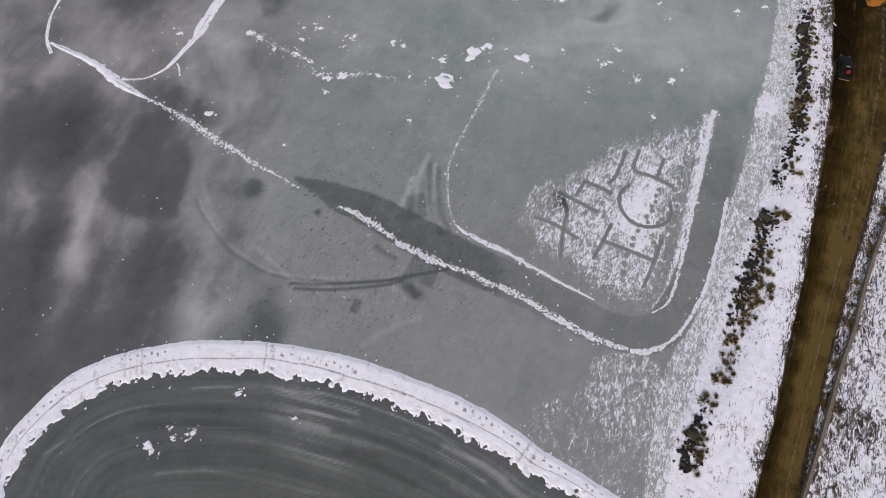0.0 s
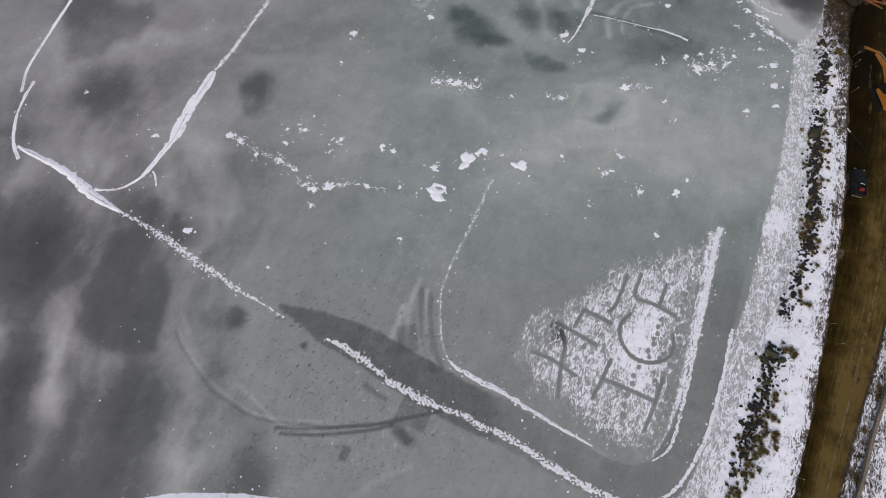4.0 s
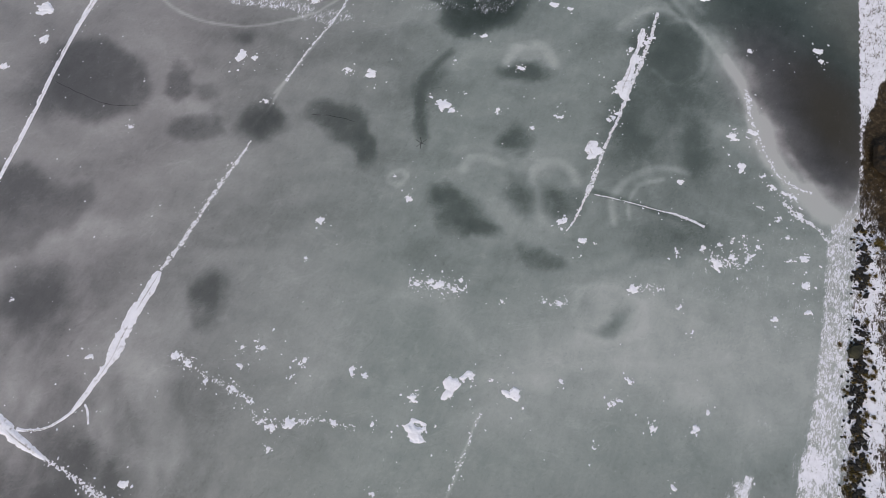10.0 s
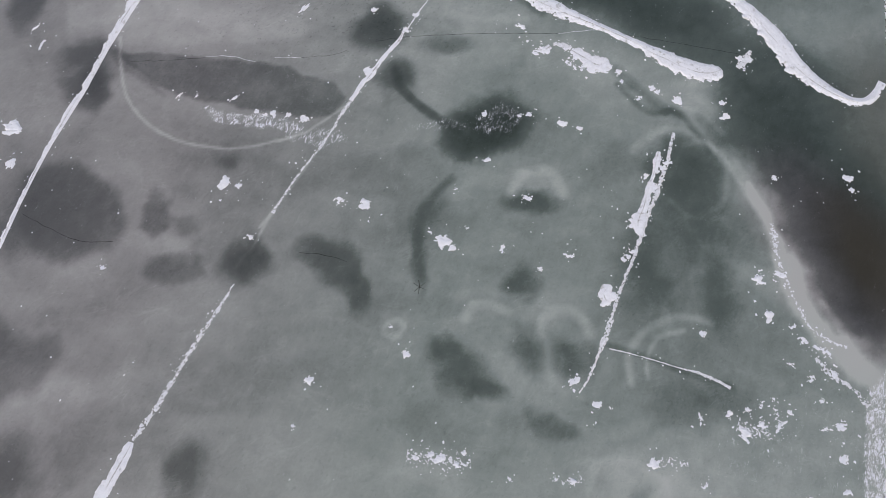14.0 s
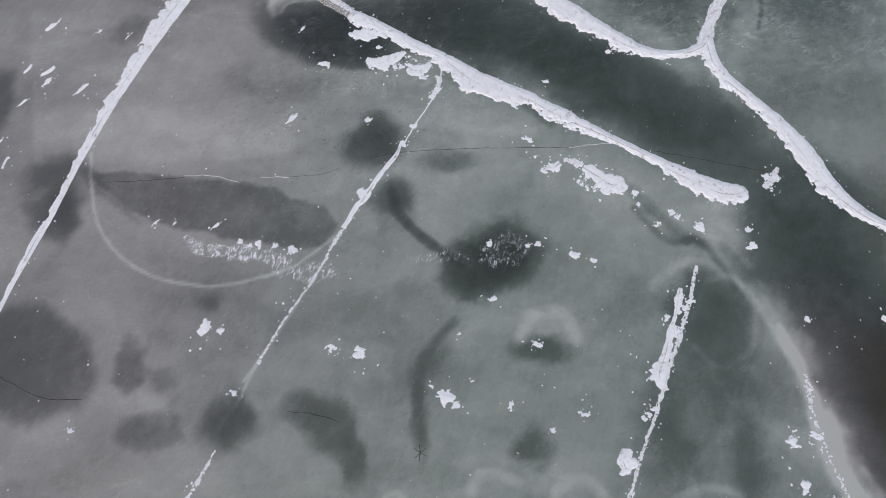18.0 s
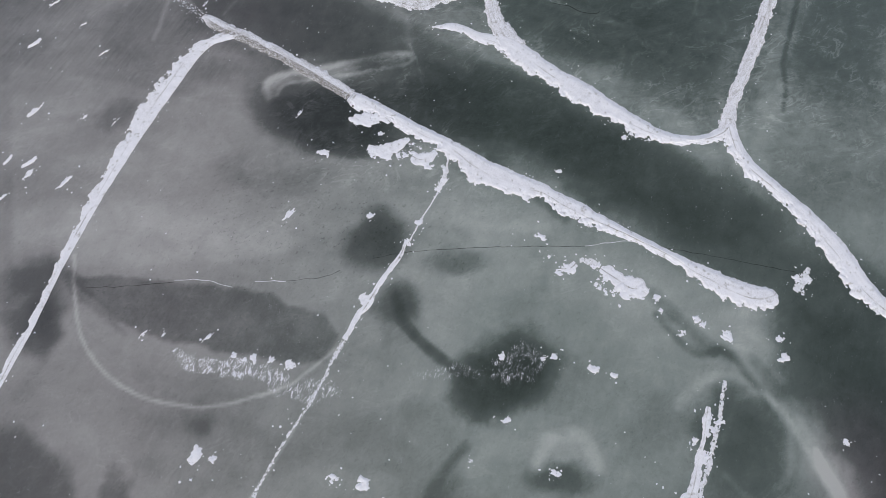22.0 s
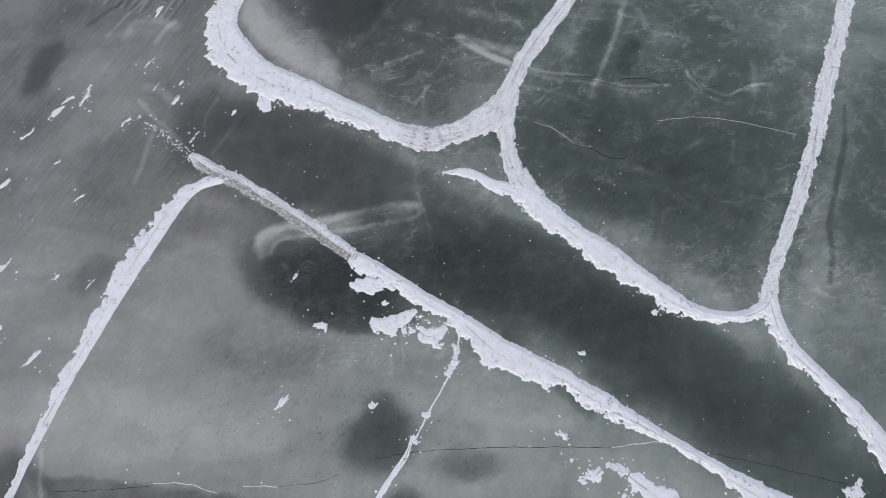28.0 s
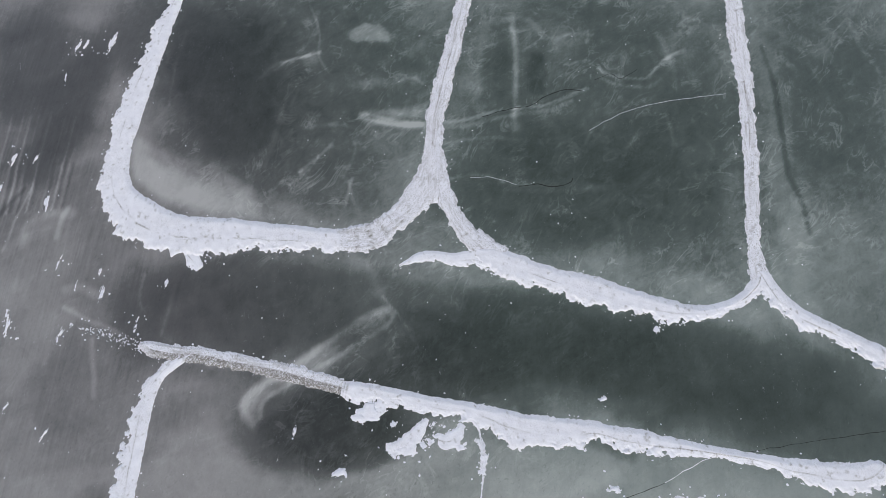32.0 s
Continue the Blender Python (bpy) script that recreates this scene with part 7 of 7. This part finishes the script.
def excavator(x, y, z, turn):
    ex = tagged(new("excavator"), "orange-yellow tracked excavator standing on muddy ground", "excavator")
    for s in (-1, 1):
        track = part("track", prism([(-2.2, 0.25), (-1.9, 0.02), (1.9, 0.02), (2.2, 0.25), (2.2, 0.6), (1.9, 0.85), (-1.9, 0.85), (-2.2, 0.6)], 0.3, 0.06), RUBBER, ex, "black muddy crawler track")
        track.location.x = s * 1.05
        for k in range(14):
            part("track_shoe", box(bmesh.new(), s * 1.05, -1.95 + 0.3 * k, 0.88, 0.62, 0.2, 0.06), RUBBER, ex)
    part("undercarriage", box(bmesh.new(), 0, 0, 0.6, 1.9, 2.2, 0.5, 0.05), RUBBER, ex)
    part("house", prism([(-2.1, 1.1), (1.5, 1.1), (1.5, 1.7), (-0.2, 2.1), (-2.1, 2.1)], 1.35, 0.08), YELLOW, ex)
    bm = bmesh.new()
    ring = [(1.38 * math.cos(a), -2.0 - 0.75 * math.sin(a)) for a in np.linspace(0, math.pi, 13)]
    lo = [bm.verts.new((px, py, 1.05)) for px, py in ring]
    hi = [bm.verts.new((px * 0.97, py * 0.99, 2.25)) for px, py in ring]
    bm.faces.new(hi), bm.faces.new(lo[::-1])
    for k in range(13):
        bm.faces.new((lo[k], lo[(k + 1) % 13], hi[(k + 1) % 13], hi[k]))
    bmesh.ops.recalc_face_normals(bm, faces=bm.faces)
    weight = part("counterweight", bm, YELLOW, ex, "rounded yellow counterweight")
    part("badge_plate", box(bmesh.new(), 0.25, -2.2, 2.262, 1.1, 0.55, 0.02), BLACK, weight, "black plate on the counterweight")
    part("badge_bar", box(bmesh.new(), 0.25, -2.2, 2.275, 0.75, 0.24, 0.012), GREY_PAINT, weight, "plain pale bar on the plate")
    part("engine_hood", box(bmesh.new(), 0.3, -1.1, 2.14, 1.5, 1.5, 0.14, 0.04), BLACK, ex, "black engine hood")
    part("exhaust", box(bmesh.new(), 0.75, -0.75, 2.45, 0.14, 0.14, 0.6, 0.03), RUBBER, ex)
    part("cab", box(bmesh.new(), -0.85, 0.75, 2.15, 0.95, 1.6, 1.7, 0.1), BLACK, ex, "black operator cab")
    part("cab_window", box(bmesh.new(), -0.85, 1.57, 2.35, 0.8, 0.03, 1.1, 0.02), GLASS, ex)
    part("skylight", box(bmesh.new(), -0.85, 0.9, 3.01, 0.6, 0.7, 0.03, 0.01), GLASS, ex)
    for s in (-1, 1):
        part("handrail", box(bmesh.new(), s * 1.3, -0.6, 2.45, 0.05, 2.2, 0.05), YELLOW, ex)
    boom = part("boom", prism([(0.9, 1.5), (2.2, 2.5), (4.6, 2.9), (7.4, 2.5), (7.4, 2.15), (4.6, 2.4), (2.5, 1.9), (1.5, 1.2)], 0.24, 0.05), YELLOW, ex, "bent orange-yellow boom")
    part("boom_cylinder", box(bmesh.new(), 0.35, 2.6, 1.7, 0.14, 2.6, 0.14, 0.03, 0, 22), STEEL, boom)
    stick = part("stick", prism([(7.0, 2.7), (7.5, 2.65), (9.8, 1.2), (9.5, 1.0)], 0.18, 0.04), YELLOW, ex)
    part("stick_cylinder", box(bmesh.new(), 0, 6.2, 3.0, 0.13, 1.9, 0.13, 0.03, 0, -8), STEEL, stick)
    part("bucket", prism([(9.4, 1.2), (10.1, 1.1), (10.4, 0.6), (9.9, 0.1), (9.2, 0.2)], 0.5, 0.05), RUBBER, ex, "dark muddy steel bucket")
    ex.matrix_basis = pose(x, y, z, 0, 0, turn) @ Matrix.Scale(0.75, 4)


utility_vehicle(48.5, 37.2, 1.12, -16)
excavator(54.5, 48.4, 1.12, 6)

barrel = tagged(new("red_tank"), "red painted tank standing beside the excavator", "tank")
bm = bmesh.new()
bmesh.ops.create_cone(bm, cap_ends=True, segments=24, radius1=0.55, radius2=0.55, depth=1.4, matrix=pose(0, 0, 0.7))
part("tank_body", bm, ORANGE, barrel)
part("tank_lid", box(bmesh.new(), 0, 0, 1.43, 0.3, 0.3, 0.08, 0.02), RUBBER, barrel)
barrel.location = (57.2, 49.6, 1.12)


# ---- rail beside the road ----
RAIL = [(30.2, -13), (32.3, -9.1), (34.6, -5.2), (36.6, -1.6), (38.6, 2), (41, 5.8), (42.9, 9.5), (45.3, 13.6), (48.2, 18.2), (51, 22.8)]
rail = tagged(new("guard_rail"), "long rusty guard rail on posts beside mud road", "guard rail")
rail_line, _ = spline(RAIL, 0.5)
rd_ = np.gradient(rail_line, axis=0)
rd_ /= np.linalg.norm(rd_, axis=1)[:, None]
for off, zz in ((-0.10, 1.66), (0.10, 1.62)):
    px = rail_line[:, :1] + rd_[:, 1:] * np.array([[off - 0.07, off - 0.07, off + 0.07, off + 0.07, off - 0.07]])
    py = rail_line[:, 1:] - rd_[:, :1] * np.array([[off - 0.07, off - 0.07, off + 0.07, off + 0.07, off - 0.07]])
    pz = np.ones((len(rail_line), 1)) * np.array([[zz - 0.3, zz, zz, zz - 0.3, zz - 0.3]])
    part("rail_beam", grid_mesh("rail_beam", px, py, pz, STEEL, False), STEEL, rail)
for x, y in RAIL:
    part("post", box(bmesh.new(), x + 0.2, y - 0.1, 1.35, 0.2, 0.2, 0.95, 0.02, 30), WOOD, rail, "weathered wooden post")
for x, y in RAIL:
    for _ in range(2):
        add_tuft(x - 0.2 + grass_rng.normal(0, 0.25), y + grass_rng.normal(0, 0.4), 0.8)
grass = new("dead_grass", poly_mesh("dead_grass", grass_verts, grass_faces, GRASS))
tagged(grass, "yellow-brown tufts of dead grass on snowy bank", "grass", kind="stuff")


def marker_stake(x, y, h=1.2):
    st = tagged(new("marker_stake"), "thin pale marker stake at the road edge", "stake", "road stakes")
    part("stake_pole", box(bmesh.new(), 0, 0, h / 2 - 0.1, 0.035, 0.035, h, 0.008), WOOD, st)
    part("reflector", box(bmesh.new(), 0, 0, h - 0.2, 0.04, 0.04, 0.10, 0.01), GREY_PAINT, st, "white reflector band")
    st.location = (x, y, bank_height(x, y))


for x, y in ((35, 6.1), (31.8, 0), (41.6, 21), (41.9, 18.9), (52.8, 54.8), (52.5, 53.6), (51.3, 49.6)):
    marker_stake(x, y)
pole = tagged(new("lying_pole"), "dark pole with white end lying on mud", "pole")
part("shaft", box(bmesh.new(), 0, 0, 0.04, 0.07, 3.0, 0.07, 0.01), RUBBER, pole)
part("tip", box(bmesh.new(), 0, 1.6, 0.04, 0.12, 0.6, 0.08, 0.01), GREY_PAINT, pole, "white end")
pole.matrix_basis = pose(50.2, 42.8, 1.2, 0, 0, 25)


# ---- cracks in the ice ----
def ice_crack(points, width, pale=False):
    p, run = spline(points, 0.25)
    p = p + 0.16 * np.stack([fbm(run * 0.9, run * 0, 61, 3) - 0.5, fbm(run * 0.9, run * 0, 62, 3) - 0.5], 1)
    d = np.gradient(p, axis=0)
    d /= np.linalg.norm(d, axis=1)[:, None]
    w = width * (0.4 + 1.1 * fbm(run * 1.3, run * 0, 63, 3))[:, None] * np.array([[-0.5, 0, 0.5]])
    z = np.array([[0.003, 0.006, 0.003]]) * np.ones((len(p), 1))
    me = grid_mesh("ice_crack", p[:, :1] + d[:, 1:] * w, p[:, 1:] - d[:, :1] * w, z, SNOW_DIRTY if pale else STONE)
    tagged(new("ice_crack", me), "thin healed crack across the grey ice", "crack", "ice cracks", "structure")


ice_crack([(-5.6, 103.8), (-1.1, 104.4), (5.9, 104.6), (12.2, 104.5), (19, 104.3)], 0.05)
ice_crack([(19, 104.3), (23.5, 104.7), (26, 104.4)], 0.07, True)
ice_crack([(28, 103.8), (34.8, 102.2), (42.3, 100.3)], 0.045)
ice_crack([(-28.4, 102.1), (-25, 102), (-23, 101.4), (-21.6, 101)], 0.07, True)
ice_crack([(-19.1, 101.6), (-15.5, 101.5)], 0.07, True)
ice_crack([(-15.5, 101.5), (-11.3, 101.8), (-9.4, 102.5)], 0.045)
ice_crack([(-38.4, 101.6), (-33.7, 101.6), (-28.4, 101.9)], 0.045)
ice_crack([(-47.7, 80.1), (-44.2, 78.3), (-40.3, 76.6), (-36, 76.3)], 0.05)
ice_crack([(-13.9, 74.5), (-10.8, 74.1), (-8.3, 73.3)], 0.05)

ice_crack([(18.6, 149.4), (22.1, 149), (24.8, 148.3), (27, 148.7), (29.5, 148.5), (31.4, 147.5)], 0.08)
ice_crack([(33.4, 148.2), (35.6, 148.1), (36.6, 147), (38.9, 147.3)], 0.06)
ice_crack([(29.7, 142.3), (32.3, 142.6), (35.1, 142.7), (39.2, 142.1), (43.1, 141), (46.8, 139.9)], 0.05, True)
ice_crack([(19, 139.2), (21.2, 138.5), (22.9, 137.4), (24.8, 137.2), (25.2, 137.6)], 0.09)
ice_crack([(14.1, 142.6), (16.6, 141.5), (18.8, 139.5)], 0.05, True)
ice_crack([(-0.0, 70.9), (0.1, 70.2), (0.0, 69.3)], 0.09)
ice_crack([(-0.6, 70.6), (0.1, 70.2), (0.8, 70.6)], 0.06)
ice_crack([(-0.5, 69.6), (0.1, 70.1), (0.8, 69.8)], 0.06)


# ---- rubble and scrap at the corner of the work yard ----
def heap_mesh():
    a = np.linspace(0, 2 * np.pi, 73)
    q = np.linspace(0, 1, 24)
    A, Q = np.meshgrid(a, q)
    rim = 0.7 + 0.9 * (fbm(np.cos(A) * 1.5 + 9, np.sin(A) * 1.5 + 9, 87, 3) - 0.2)
    hx, hy = 2.3 * Q * rim * np.cos(A), 3.2 * Q * rim * np.sin(A)
    hz = 1.0 * (1 - Q ** 1.3) * (0.3 + 1.3 * fbm(hx * 0.8 + 50, hy * 0.8 + 50, 88, 4)) + 0.7 * (fbm(hx * 1.6 + 30, hy * 1.6 + 30, 89, 4) - 0.5)
    hz[-1] = -0.4
    return grid_mesh("soil_mound", hx, hy, hz, SOIL, False)


heap = tagged(new("soil_mound", heap_mesh()), "heap of dark brown soil at the yard edge", "soil mound")
heap.location = (56.4, 66.0, 1.0)
rng = np.random.RandomState(41)
for k in range(9):
    beam = tagged(new("scrap_beam"), "rusty orange steel beam lying on soil", "scrap metal", "scrap beams")
    part("flange", box(bmesh.new(), 0, 0, 0.06, 0.22, rng.uniform(1.6, 3.2), 0.05, 0.01), RUST, beam)
    part("web", box(bmesh.new(), 0, 0, 0.14, 0.05, rng.uniform(1.5, 1.6), 0.14, 0.01), RUST, beam)
    beam.matrix_basis = pose(56.2 + rng.normal(0, 0.9), 64.2 + rng.normal(0, 1.0), 1.75 + 0.06 * k, rng.uniform(-10, 10), 0, 70 + rng.normal(0, 28))
